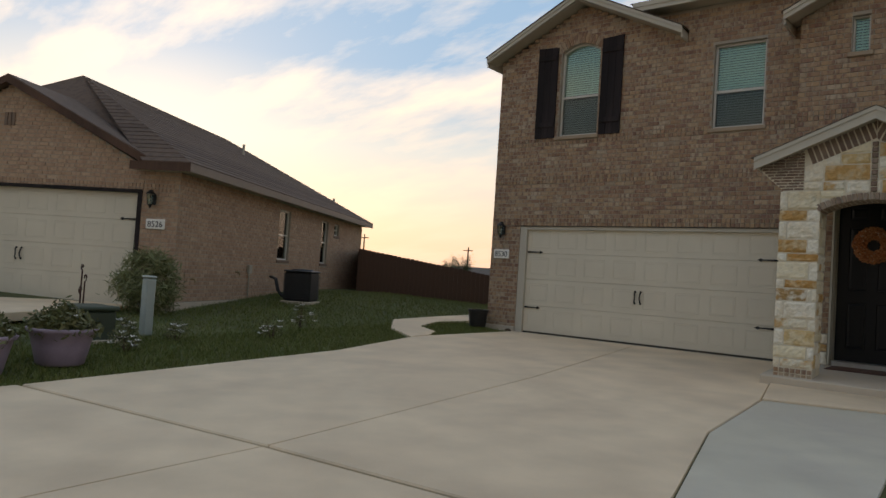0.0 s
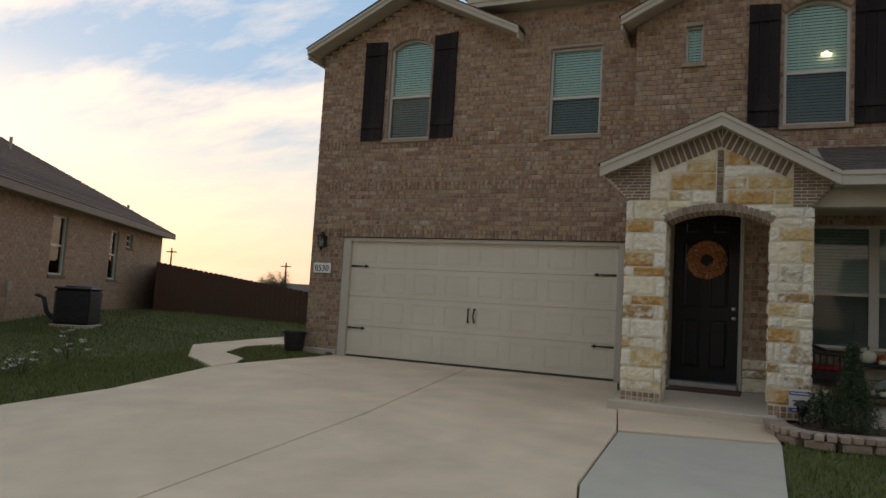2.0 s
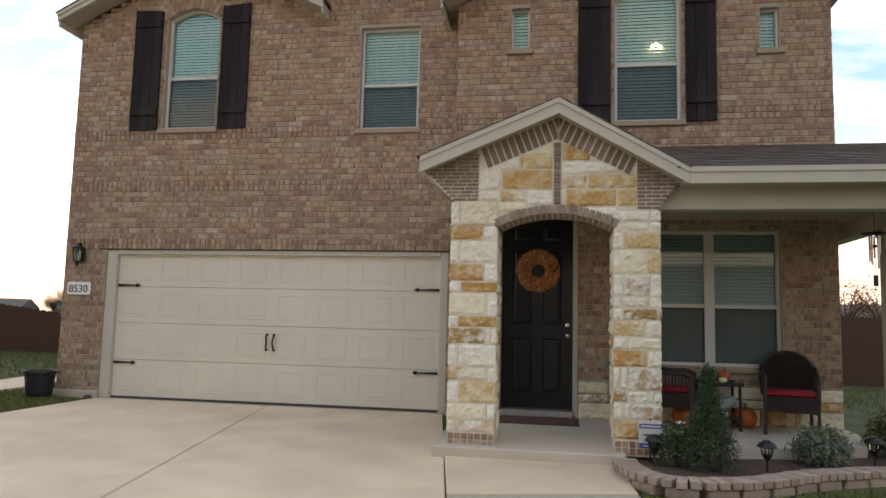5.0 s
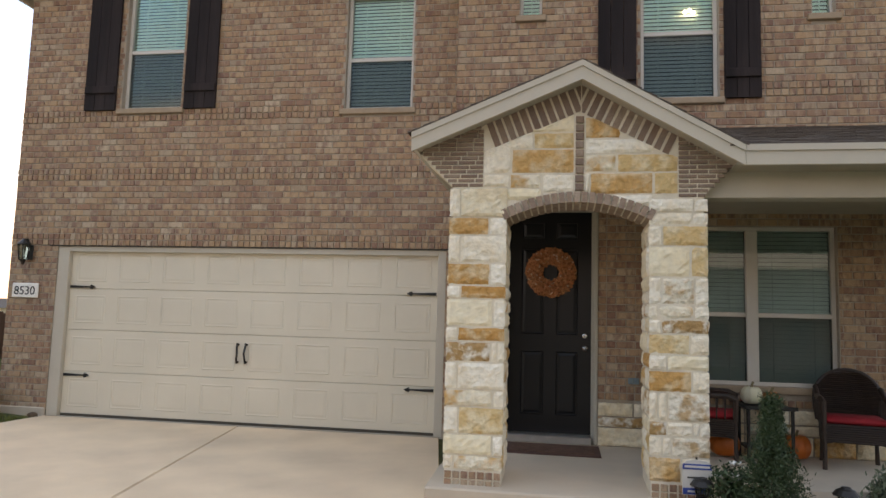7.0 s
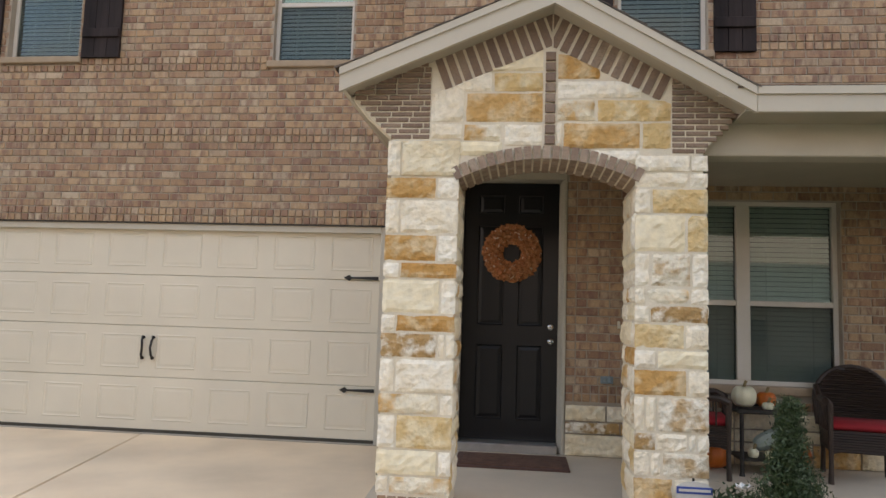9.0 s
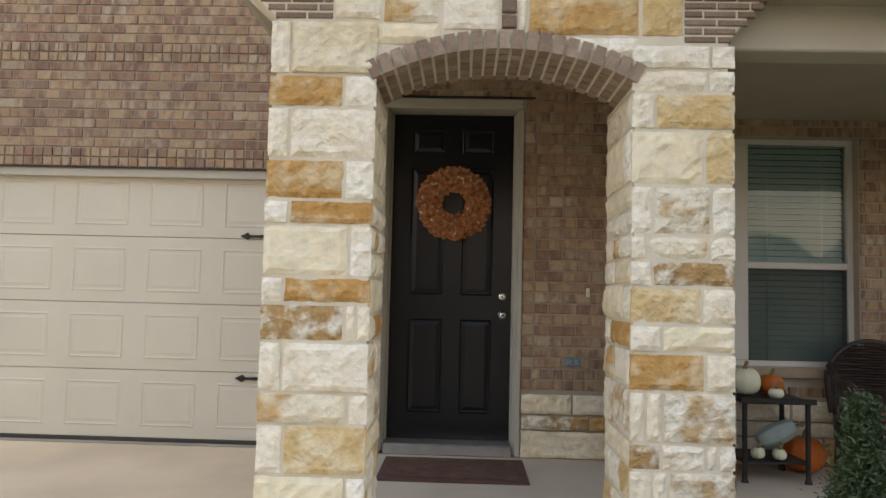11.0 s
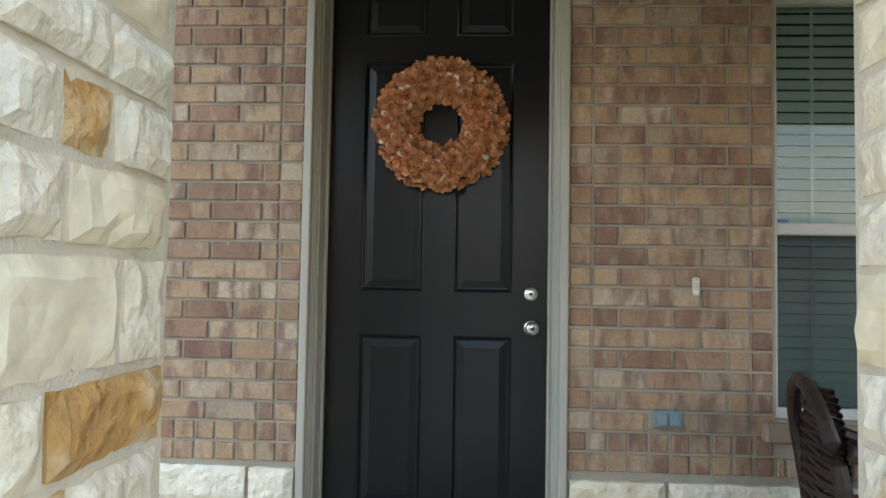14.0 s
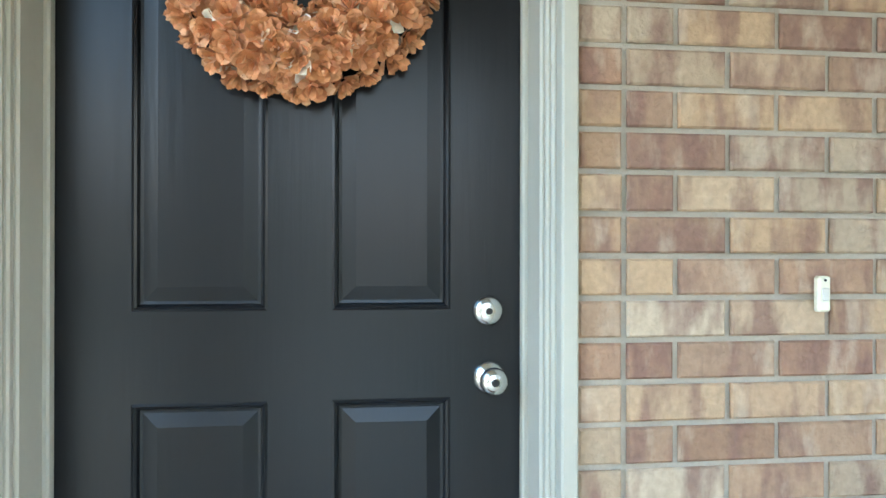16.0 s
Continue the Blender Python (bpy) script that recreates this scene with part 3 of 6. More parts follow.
def ring(geo, outer, inner, y0, y1):
    n = len(outer)
    v = [(a, y, b) for y in (y0, y1) for poly in (outer, inner) for a, b in poly]
    f = []
    for i in range(n):
        k = (i + 1) % n
        f += [(i, k, n + k, n + i), (2 * n + i, 3 * n + i, 3 * n + k, 2 * n + k), (i, 2 * n + i, 2 * n + k, k), (n + i, n + k, 3 * n + k, 3 * n + i)]
    return geo.add(v, f)


def window_unit(name, box, y, rise=0.0, units=1, rail=True, label="", sill=True, blind=True, glass=None):
    x0, x1, z0, z1 = box
    w = thing(name, ((x0 + x1) / 2, y, z0), label, "window", kind="structure")
    t = 0.038 if x1 - x0 > 0.4 else 0.028
    fy = y + 0.075
    out = arch_poly(x0, x1, z0, z1, rise)
    inn = arch_poly(x0 + t, x1 - t, z0 + t, z1 - t * (0.4 if rise else 1), rise * 0.93)
    part("window_frame", ring(Geo(), out, inn, fy, fy + 0.07), M_WHITE, w, "off-white vinyl frame")
    if units == 2:
        xm = (x0 + x1) / 2
        part("mullion", Geo().box(xm - 0.06, xm + 0.06, fy - 0.01, fy + 0.07, z0 + t, z1 - t, 0.006), M_WHITE, w)
    zm = z0 + (z1 + rise - z0) * (0.43 if rise else 0.44)
    bays = [(x0 + t, x1 - t)] if units == 1 else [(x0 + t, xm - 0.06), (xm + 0.06, x1 - t)]
    for a, b in bays:
        if rail:
            part("meeting_rail", Geo().box(a, b, fy + 0.005, fy + 0.06, zm - 0.025, zm + 0.025, 0.005), M_WHITE, w)
            up = part("pane", Geo().prism(arch_poly(a, b, zm + 0.025, z1 - t * (0.4 if rise else 1), rise * 0.93), fy + 0.04, fy + 0.046), glass or M_GLASS, w, "clear reflecting glass")
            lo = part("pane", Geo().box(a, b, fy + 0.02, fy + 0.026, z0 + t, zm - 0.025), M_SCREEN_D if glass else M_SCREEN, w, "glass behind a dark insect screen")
            up.visible_shadow = lo.visible_shadow = False
        else:
            up = part("pane", Geo().box(a, b, fy + 0.04, fy + 0.046, z0 + t, z1 - t), M_GLASS, w)
            up.visible_shadow = False
        if blind:
            g = Geo()
            z = z0 + t
            while z < z1 + rise - t:
                m = pose((a + b) / 2, fy + 0.085, z + 0.02, 60)
                g.add([m @ Vector(p) for p in ((-(b - a) / 2, -0.024, 0), ((b - a) / 2, -0.024, 0), ((b - a) / 2, 0.024, 0), (-(b - a) / 2, 0.024, 0), (-(b - a) / 2, -0.024, 0.003), ((b - a) / 2, -0.024, 0.003), ((b - a) / 2, 0.024, 0.003), (-(b - a) / 2, 0.024, 0.003))],
                      [(0, 3, 2, 1), (4, 5, 6, 7), (0, 1, 5, 4), (2, 3, 7, 6)])
                z += 0.045
            bl = part("blind", g, M_BLIND, w, "white horizontal blind slats")
            for q in (0.22, 0.78) if b - a > 0.4 else (0.5,):
                xc = a + (b - a) * q
                part("cord", Geo().box(xc - 0.006, xc + 0.006, fy + 0.052, fy + 0.055, z0 + t, z1 - t), M_BLIND, bl)
    # dark panel close behind the blind; the room's darkness is in its colour
    part("room_back", Geo().box(x0 - 0.02, x1 + 0.02, fy + 0.2, fy + 0.23, z0 - 0.02, z1 + rise + 0.02), M_DARK, w, "dark panel standing for the unlit room")
    if sill:
        part("window_sill", Geo().box(x0 - 0.055, x1 + 0.055, y - 0.05, y + 0.075, z0 - 0.075, z0 - 0.004, 0.008), M_SILL, w, "tan cast stone sill")
    return w


window_unit("window_1", W1, F, ARCH, label="arched sash window with half-drawn white blinds")
window_unit("window_2", W2, F, label="double-hung sash window with white blinds")
window_unit("window_3", W3, RB, ARCH, label="arched sash window with white blinds above the porch")
window_unit("window_4", W4, RB, rail=False, label="narrow slit window with frosted pane")
window_unit("window_5", W5, RB, rail=False, label="narrow slit window with frosted pane")
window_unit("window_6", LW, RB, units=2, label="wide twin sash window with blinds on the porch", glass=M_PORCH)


def shutter(x0, x1, z0, z1, y, lean):
    s = thing("shutter", ((x0 + x1) / 2, y, z0), "dark-stained plank shutter with two cross battens", "shutter", "window shutters")
    n, wd = 3, (x1 - x0) / 3
    for k in range(n):
        a, b = x0 + k * wd + 0.003, x0 + (k + 1) * wd - 0.003
        ta, tb = z1 + lean * (a - x0) / (x1 - x0), z1 + lean * (b - x0) / (x1 - x0)
        part("plank", Geo().prism([(a, z0), (b, z0), (b, tb), (a, ta)], y - 0.05, y - 0.014), M_SHUT, s)
    for z in (z0 + 0.22, z1 - 0.28):
        part("batten", Geo().box(x0 + 0.01, x1 - 0.01, y - 0.075, y - 0.05, z, z + 0.1, 0.006), M_SHUT, s)


for a, b, w, y, lean in ((-6.13, -5.68, W1, F, -0.03), (-4.71, -4.27, W1, F, 0.03), (0.50, 0.92, W3, RB, -0.04), (1.84, 2.22, W3, RB, 0.04)):
    shutter(a, b, w[2] - 0.02, w[3] + 0.15, y, lean)


def arch_bricks(cx, z0, half, rise, thick, y, depth, name, parent, n, material, deep=1):
    """A flat-arch ring of bricks over an opening."""
    r = (half * half + rise * rise) / (2 * rise)
    a0 = math.asin(half / r)
    zc = z0 + rise - r
    proud = 0.007 if deep > 1 else 0.0
    for k in range(n):
        a, b = -a0 + 2 * a0 * k / n + 0.007 / r, -a0 + 2 * a0 * (k + 1) / n - 0.007 / r
        pts = [(cx + q * math.sin(t), zc + q * math.cos(t)) for q, t in ((r - proud, a), (r - proud, b), (r + thick, b), (r + thick, a))]
        for q in range(deep):
            part(name, Geo().prism(pts, y + depth * q / deep, y + depth * (q + 1) / deep - (0.012 if deep > 1 else 0)), material, parent)


arch_bricks((W1[0] + W1[1]) / 2, W1[3] - 0.0, 0.43, ARCH, 0.19, F - 0.018, 0.05, "brick", WALL_L, 12, M_BRICK1)
arch_bricks((W3[0] + W3[1]) / 2, W3[3] - 0.0, 0.42, ARCH, 0.19, RB - 0.018, 0.05, "brick", WALL_R, 12, M_BRICK1)


def garage_door(loc, name, label):
    """A panelled sectional door, 4.88 m wide, its lower left corner at the origin, facing -y."""
    d = thing(name, (0, 0, 0), label, "garage door", kind="structure")
    for r in range(4):
        z0 = r * 0.533
        sec = part("section", Geo().box(0, 4.88, 0.012, 0.05, z0 + 0.002, z0 + 0.531, 0.004), M_GARAGE, d)
        g = Geo()
        for k in range(8):
            a, b = k * 0.61 + 0.085, k * 0.61 + 0.525
            z1, z2 = z0 + 0.09, z0 + 0.445
            out, inn = [(a, z1), (b, z1), (b, z2), (a, z2)], [(a + 0.022, z1 + 0.022), (b - 0.022, z1 + 0.022), (b - 0.022, z2 - 0.022), (a + 0.022, z2 - 0.022)]
            v = [(p, 0.012, q) for p, q in out] + [(p * 0.5 + i * 0.5, 0.007, q * 0.5 + j * 0.5) for (p, q), (i, j) in zip(out, inn)] + [(p, 0.014, q) for p, q in inn]
            f = [(i, (i + 1) % 4, 4 + (i + 1) % 4, 4 + i) for i in range(4)] + [(4 + i, 4 + (i + 1) % 4, 8 + (i + 1) % 4, 8 + i) for i in range(4)]
            v += [(a + 0.05, 0.009, z1 + 0.05), (b - 0.05, 0.009, z1 + 0.05), (b - 0.05, 0.009, z2 - 0.05), (a + 0.05, 0.009, z2 - 0.05)]
            f += [(8 + i, 8 + (i + 1) % 4, 12 + (i + 1) % 4, 12 + i) for i in range(4)] + [(12, 13, 14, 15)]
            g.add(v, f)
        part("raised_panels", g, M_GARAGE, sec)
    for x, s in ((0.02, 1), (4.86, -1)):
        for z in (0.49, 1.62):
            g = Geo().prism([(x, z - 0.018), (x + s * 0.28, z - 0.009), (x + s * 0.30, z - 0.03), (x + s * 0.36, z), (x + s * 0.30, z + 0.03), (x + s * 0.28, z + 0.009), (x, z + 0.018)], -0.012, 0.004)
            part("strap_hinge", g, M_IRON, d, "black iron spear-tip strap")
    for s in (-1, 1):
        x = 2.44 + s * 0.055
        pts = [(x, 0.0, 0.73), (x, -0.03, 0.76), (x - s * 0.012, -0.04, 0.84), (x, -0.03, 0.92), (x, 0.0, 0.95)]
        part("pull_handle", Geo().tube(pts, [0.022, 0.013, 0.012, 0.013, 0.022], 8), M_IRON, d, "black iron pull", smooth=True)
    part("backing", Geo().box(0.005, 4.875, 0.051, 0.07, 0.0, 2.13), M_GARAGE, d)
    part("bottom_seal", Geo().box(0, 4.88, 0.01, 0.06, -0.03, 0.003, 0.005), M_GAP, d, "black rubber seal")
    d.matrix_world = loc
    return d


garage_door(pose(-6.2, F + 0.06, -0.09), "door_2", "closed cream sectional garage door with iron straps")
trim = thing("garage_trim", (-3.77, F, -0.12), "tan painted trim round the garage opening", "trim", kind="structure")
part("jamb", Geo().box(GD[0], -6.2, F + 0.01, F + 0.14, -0.12, GD[3], 0.006), M_TRIM, trim)
part("jamb", Geo().box(-1.32, GD[1], F + 0.01, F + 0.14, -0.12, GD[3], 0.006), M_TRIM, trim)
part("head", Geo().box(-6.2, -1.32, F + 0.008, F + 0.14, 1.985, GD[3], 0.004), M_TRIM, trim)
part("lintel", Geo().box(GD[0] - 0.12, GD[1] + 0.1, F - 0.016, F + 0.1, GD[3] + 0.002, GD[3] + 0.012), M_IRON, trim, "dark steel lintel edge")


def wall_lantern(m):
    l = thing("wall_lantern", (0, 0, 0), "black iron coach lantern with clear panes", "lamp")
    part("back_plate", Geo().box(-0.05, 0.05, -0.02, 0.0, 0.0, 0.2, 0.008), M_IRON, l)
    part("arm", Geo().tube([(0, -0.01, 0.2), (0, -0.06, 0.27), (0, -0.12, 0.25)], 0.009, 8), M_IRON, l, smooth=True)
    part("cap", Geo().lathe(0, -0.12, [(0.02, 0.27), (0.035, 0.25), (0.09, 0.2), (0.088, 0.192)], 12), M_IRON, l)
    g = Geo()
    for k in range(6):
        a = math.pi / 3 * k
        g.tube([(0.078 * math.cos(a), -0.12 + 0.078 * math.sin(a), 0.195), (0.05 * math.cos(a), -0.12 + 0.05 * math.sin(a), 0.0)], 0.006, 6)
    part("cage", g, M_IRON, l)
    gl = part("glass", Geo().lathe(0, -0.12, [(0.045, 0.0), (0.072, 0.192)], 6), M_GLASS, l, "clear glass panes")
    gl.visible_shadow = False
    part("base", Geo().lathe(0, -0.12, [(0.008, -0.07), (0.02, -0.05), (0.03, -0.02), (0.058, 0.0)], 12), M_IRON, l)
    part("bulb", Geo().lathe(0, -0.12, [(0.005, 0.03), (0.015, 0.05), (0.015, 0.1), (0.004, 0.13)], 8), M_WHITE, l, smooth=True)
    l.matrix_world = m
    return l


wall_lantern(pose(-6.76, F - 0.012, 1.86))


def number_plate(m, word):
    p = thing("house_number", (0, 0, 0), "white stone plaque with black house number " + word, "house number")
    part("plaque", Geo().box(-0.19, 0.19, -0.03, 0.0, 0, 0.19, 0.01), M_PLAQUE, p)
    cu = bpy.data.curves.new("digits", "FONT")
    cu.body, cu.size, cu.extrude, cu.align_x = word, 0.155, 0.002, "CENTER"
    cu.materials.append(M_IRON)
    ob = new("digits", cu)
    ob.parent = p
    ob.matrix_local = pose(0, -0.032, 0.04, 90)
    tagged(ob, "black numerals")
    p.matrix_world = m


number_plate(pose(-6.77, F - 0.014, 1.37), "8530")


# ---- entry door ----
def entry_door():
    d = thing("door_1", (0, 0, 0), "closed black six-panel front door in a tan frame", "door", kind="structure")
    g = Geo()
    cells = [(-0.316, -0.056), (0.07, 0.311)]
    rows = [(0.22, 0.918), (1.098, 2.06), (2.17, 2.36)]
    holes = [(a, b, z0, z1) for a, b in cells for z0, z1 in rows]
    leaf = part("leaf", holed(Geo(), -0.457, 0.457, 0.03, 2.47, 0, 0.045, holes), M_DOOR, d, "satin black paint")
    for a, b, z0, z1 in holes:
        g = Geo()
        lev = [(0.0, 0.0), (0.005, -0.003), (0.010, 0.001), (0.014, 0.010), (0.02, 0.011), (0.048, 0.004), (0.056, 0.004)]
        for (i, y), (k, yy) in zip(lev, lev[1:]):
            o = [(a + i, y, z0 + i), (b - i, y, z0 + i), (b - i, y, z1 - i), (a + i, y, z1 - i)]
            n = [(a + k, yy, z0 + k), (b - k, yy, z0 + k), (b - k, yy, z1 - k), (a + k, yy, z1 - k)]
            g.add(o + n, [(q, (q + 1) % 4, 4 + (q + 1) % 4, 4 + q) for q in range(4)])
        k = 0.056
        g.add([(a + k, 0.004, z0 + k), (b - k, 0.004, z0 + k), (b - k, 0.004, z1 - k), (a + k, 0.004, z1 - k)], [(0, 1, 2, 3)])
        part("panel", g, M_DOOR, leaf)
    for s in (-1, 1):
        g = Geo()
        for inn, y0, y1 in ((0.486, -0.205, -0.165), (0.479, -0.166, -0.15), (0.472, -0.151, -0.13), (0.465, -0.131, -0.03), (0.455, -0.031, -0.002)):
            a, b = sorted((s * inn, s * 0.518))
            g.box(a, b, y0, y1, -0.04, 2.47, 0.004)
        g.box(*sorted((s * 0.459, s * 0.518)), -0.004, 0.05, -0.04, 2.47)
        part("jamb", g, M_JAMB, d)
    part("head", Geo().box(-0.518, 0.518, -0.2, 0.05, 2.472, 2.55, 0.008), M_JAMB, d)
    part("lintel", Geo().box(-0.6, 0.6, -0.2, -0.1, 2.552, 2.565), M_IRON, d, "dark steel lintel")
    part("threshold", Geo().box(-0.46, 0.46, -0.21, 0.05, -0.05, 0.028, 0.01), mat("aluminium_sill", (0.5, 0.49, 0.47), 0.35, metal=0.8, bump=0.05), d, "grey metal threshold")
    chrome = mat("brushed_nickel", (0.7, 0.68, 0.65), 0.22, metal=1.0, var=0.05, bump=0.02)

    def turned(prof, x, z):
        return Geo().lathe(0, 0, prof, 24).moved(pose(x, 0, z, 90))

    kn = part("door_knob", turned([(0.034, 0.0), (0.034, 0.006), (0.026, 0.012), (0.012, 0.018), (0.012, 0.03), (0.022, 0.036), (0.028, 0.048), (0.026, 0.062), (0.014, 0.068)], 0.392, 0.957), chrome, d, "brushed nickel knob", smooth=True)
    part("keyhole", turned([(0.008, 0.069), (0.006, 0.071)], 0.392, 0.957), M_IRON, kn)
    db = part("deadbolt", turned([(0.032, 0.0), (0.031, 0.012), (0.024, 0.02), (0.012, 0.022)], 0.388, 1.095), chrome, d, "brushed nickel deadbolt", smooth=True)
    part("keyhole", turned([(0.007, 0.0225), (0.005, 0.024)], 0.388, 1.095), M_IRON, db)
    part("back_wall", Geo().box(-0.6, 0.6, 0.06, 0.1, -0.05, 2.6), M_DARK, d)


entry_door()


# ---- portico ----
def stone_geo(w, h, d, rough, rng):
    """A rough-faced block: outline 0..w by 0..h in xz, its face near y = -d, open behind."""
    nx, nz = max(4, min(11, int(w / 0.035) + 2)), max(4, min(9, int(h / 0.03) + 2))
    g = Geo()
    v, f = [], []
    ph = rng.uniform(0, 100)
    for j in range(nz):
        for i in range(nx):
            u, q = i / (nx - 1), j / (nz - 1)
            # the outer rings of points stand close to the rim, so that the face rounds off
            x = w * (0 if i == 0 else 1 if i == nx - 1 else 0.5 + (u - 0.5) * (1.0 + 0.5 / nx))
            z = h * (0 if j == 0 else 1 if j == nz - 1 else 0.5 + (q - 0.5) * (1.0 + 0.5 / nz))
            edge = i in (0, nx - 1) or j in (0, nz - 1)
            k = noise.noise((x * 11 + ph, z * 11, ph)) * rough + noise.noise((x * 34 + ph, z * 34, ph)) * rough * 0.55
            y = -d + (0.011 if edge else 0.0) + k * (0.4 if edge else 1.2)
            ex, ez = 0.006 * noise.noise((x * 22 + ph, z * 22, 3.0 + ph)), 0.006 * noise.noise((x * 22 + ph, z * 22, 9.0 + ph))
            v.append((x + ex, y, z + ez))
    for j in range(nz - 1):
        for i in range(nx - 1):
            f.append((j * nx + i, j * nx + i + 1, (j + 1) * nx + i + 1, (j + 1) * nx + i))
    rim = [i for i in range(nx)] + [j * nx + nx - 1 for j in range(1, nz)] + [(nz - 1) * nx + i for i in range(nx - 2, -1, -1)] + [j * nx for j in range(nz - 2, 0, -1)]
    n = len(v)
    v += [(v[i][0], 0.0, v[i][2]) for i in rim]
    m = len(rim)
    f += [(rim[(k + 1) % m], rim[k], n + k, n + (k + 1) % m) for k in range(m)]
    return g.add(v, f)


def stones(parent, x0, x1, z0, rows, turn, seed, total=None):
    """Courses from the top down: (height, [(share of the width, kind)])."""
    rng = random.Random(seed)
    s = total / sum(h for h, _ in rows) if total else 1
    z = z0 + sum(h for h, _ in rows) * s
    for h, cells in rows:
        z -= h * s
        x, tot = x0, sum(c for c, _ in cells)
        for c, kind in cells:
            w = (x1 - x0) * c / tot
            g = stone_geo(w - 0.017, h * s - 0.017, rng.uniform(0.027, 0.036), 0.012, rng).moved(turn @ pose(x + 0.008, 0, z + 0.008))
            part("stone", g, M_STONE[kind], parent)
            x += w


LP_ROWS = [(249, [(24, "W"), (95, "C")]), (149, [(80, "O"), (36, "W")]), (236, [(55, "W"), (205, "W")]), (183, [(195, "O"), (75, "W")]), (110, [(62, "W"), (205, "O")]),
           (231, [(215, "P"), (60, "W")]), (120, [(55, "W"), (215, "O")]), (166, [(210, "B"), (28, "W"), (38, "W")]), (222, [(58, "W"), (212, "W")]), (137, [(215, "M"), (50, "W")]),
           (218, [(65, "W"), (195, "Y")]), (165, [(210, "P"), (50, "W")]), (118, [(50, "W"), (220, "M")])]
RP_ROWS = [(109, [(84, "W"), (27, "W")]), (101, [(82, "W"), (30, "W")]), (161, [(26, "W"), (85, "Y")]), (237, [(75, "P"), (32, "Y")]), (211, [(24, "W"), (60, "D"), (26, "W")]),
           (105, [(32, "W"), (120, "M"), (52, "W")]), (112, [(45, "W"), (168, "B")]), (156, [(146, "Y"), (70, "W")]), (118, [(66, "W"), (150, "P")]), (161, [(152, "O"), (62, "W")]),
           (210, [(34, "W"), (34, "W"), (148, "D")]), (112, [(64, "B"), (86, "W"), (24, "W"), (36, "W")]), (150, [(44, "W"), (30, "W"), (124, "D")]), (185, [(80, "O"), (72, "W")])]
IN_ROWS = [(161, [(55, "M"), (45, "W")]), (237, [(70, "P"), (30, "W")]), (110, [(100, "P")]), (100, [(55, "W"), (45, "W")]), (105, [(30, "W"), (30, "O"), (40, "W")]), (112, [(35, "W"), (65, "P")]),
           (156, [(68, "P"), (32, "W")]), (118, [(28, "W"), (72, "O")]), (161, [(40, "M"), (60, "W")]), (210, [(25, "W"), (75, "D")]), (112, [(100, "P")]), (150, [(60, "W"), (40, "Y")]), (185, [(35, "Y"), (65, "W")])]
PL, PR, PD = (-0.757, -0.332), (0.85, 1.242), 0.42
PD_R = 0.56
AX, AZ, AH = (PL[1] + PR[0]) / 2, 2.05, (PR[0] - PL[1]) / 2


def clipped(poly, x, side):
    """The part of an outline on one side of an upright line."""
    out = []
    for (ax, az), (bx, bz) in zip(poly, poly[1:] + poly[:1]):
        if side * (ax - x) >= 0:
            out.append((ax, az))
        if (ax - x) * (bx - x) < 0:
            t = (x - ax) / (bx - ax)
            out.append((x, az + t * (bz - az)))
    return out


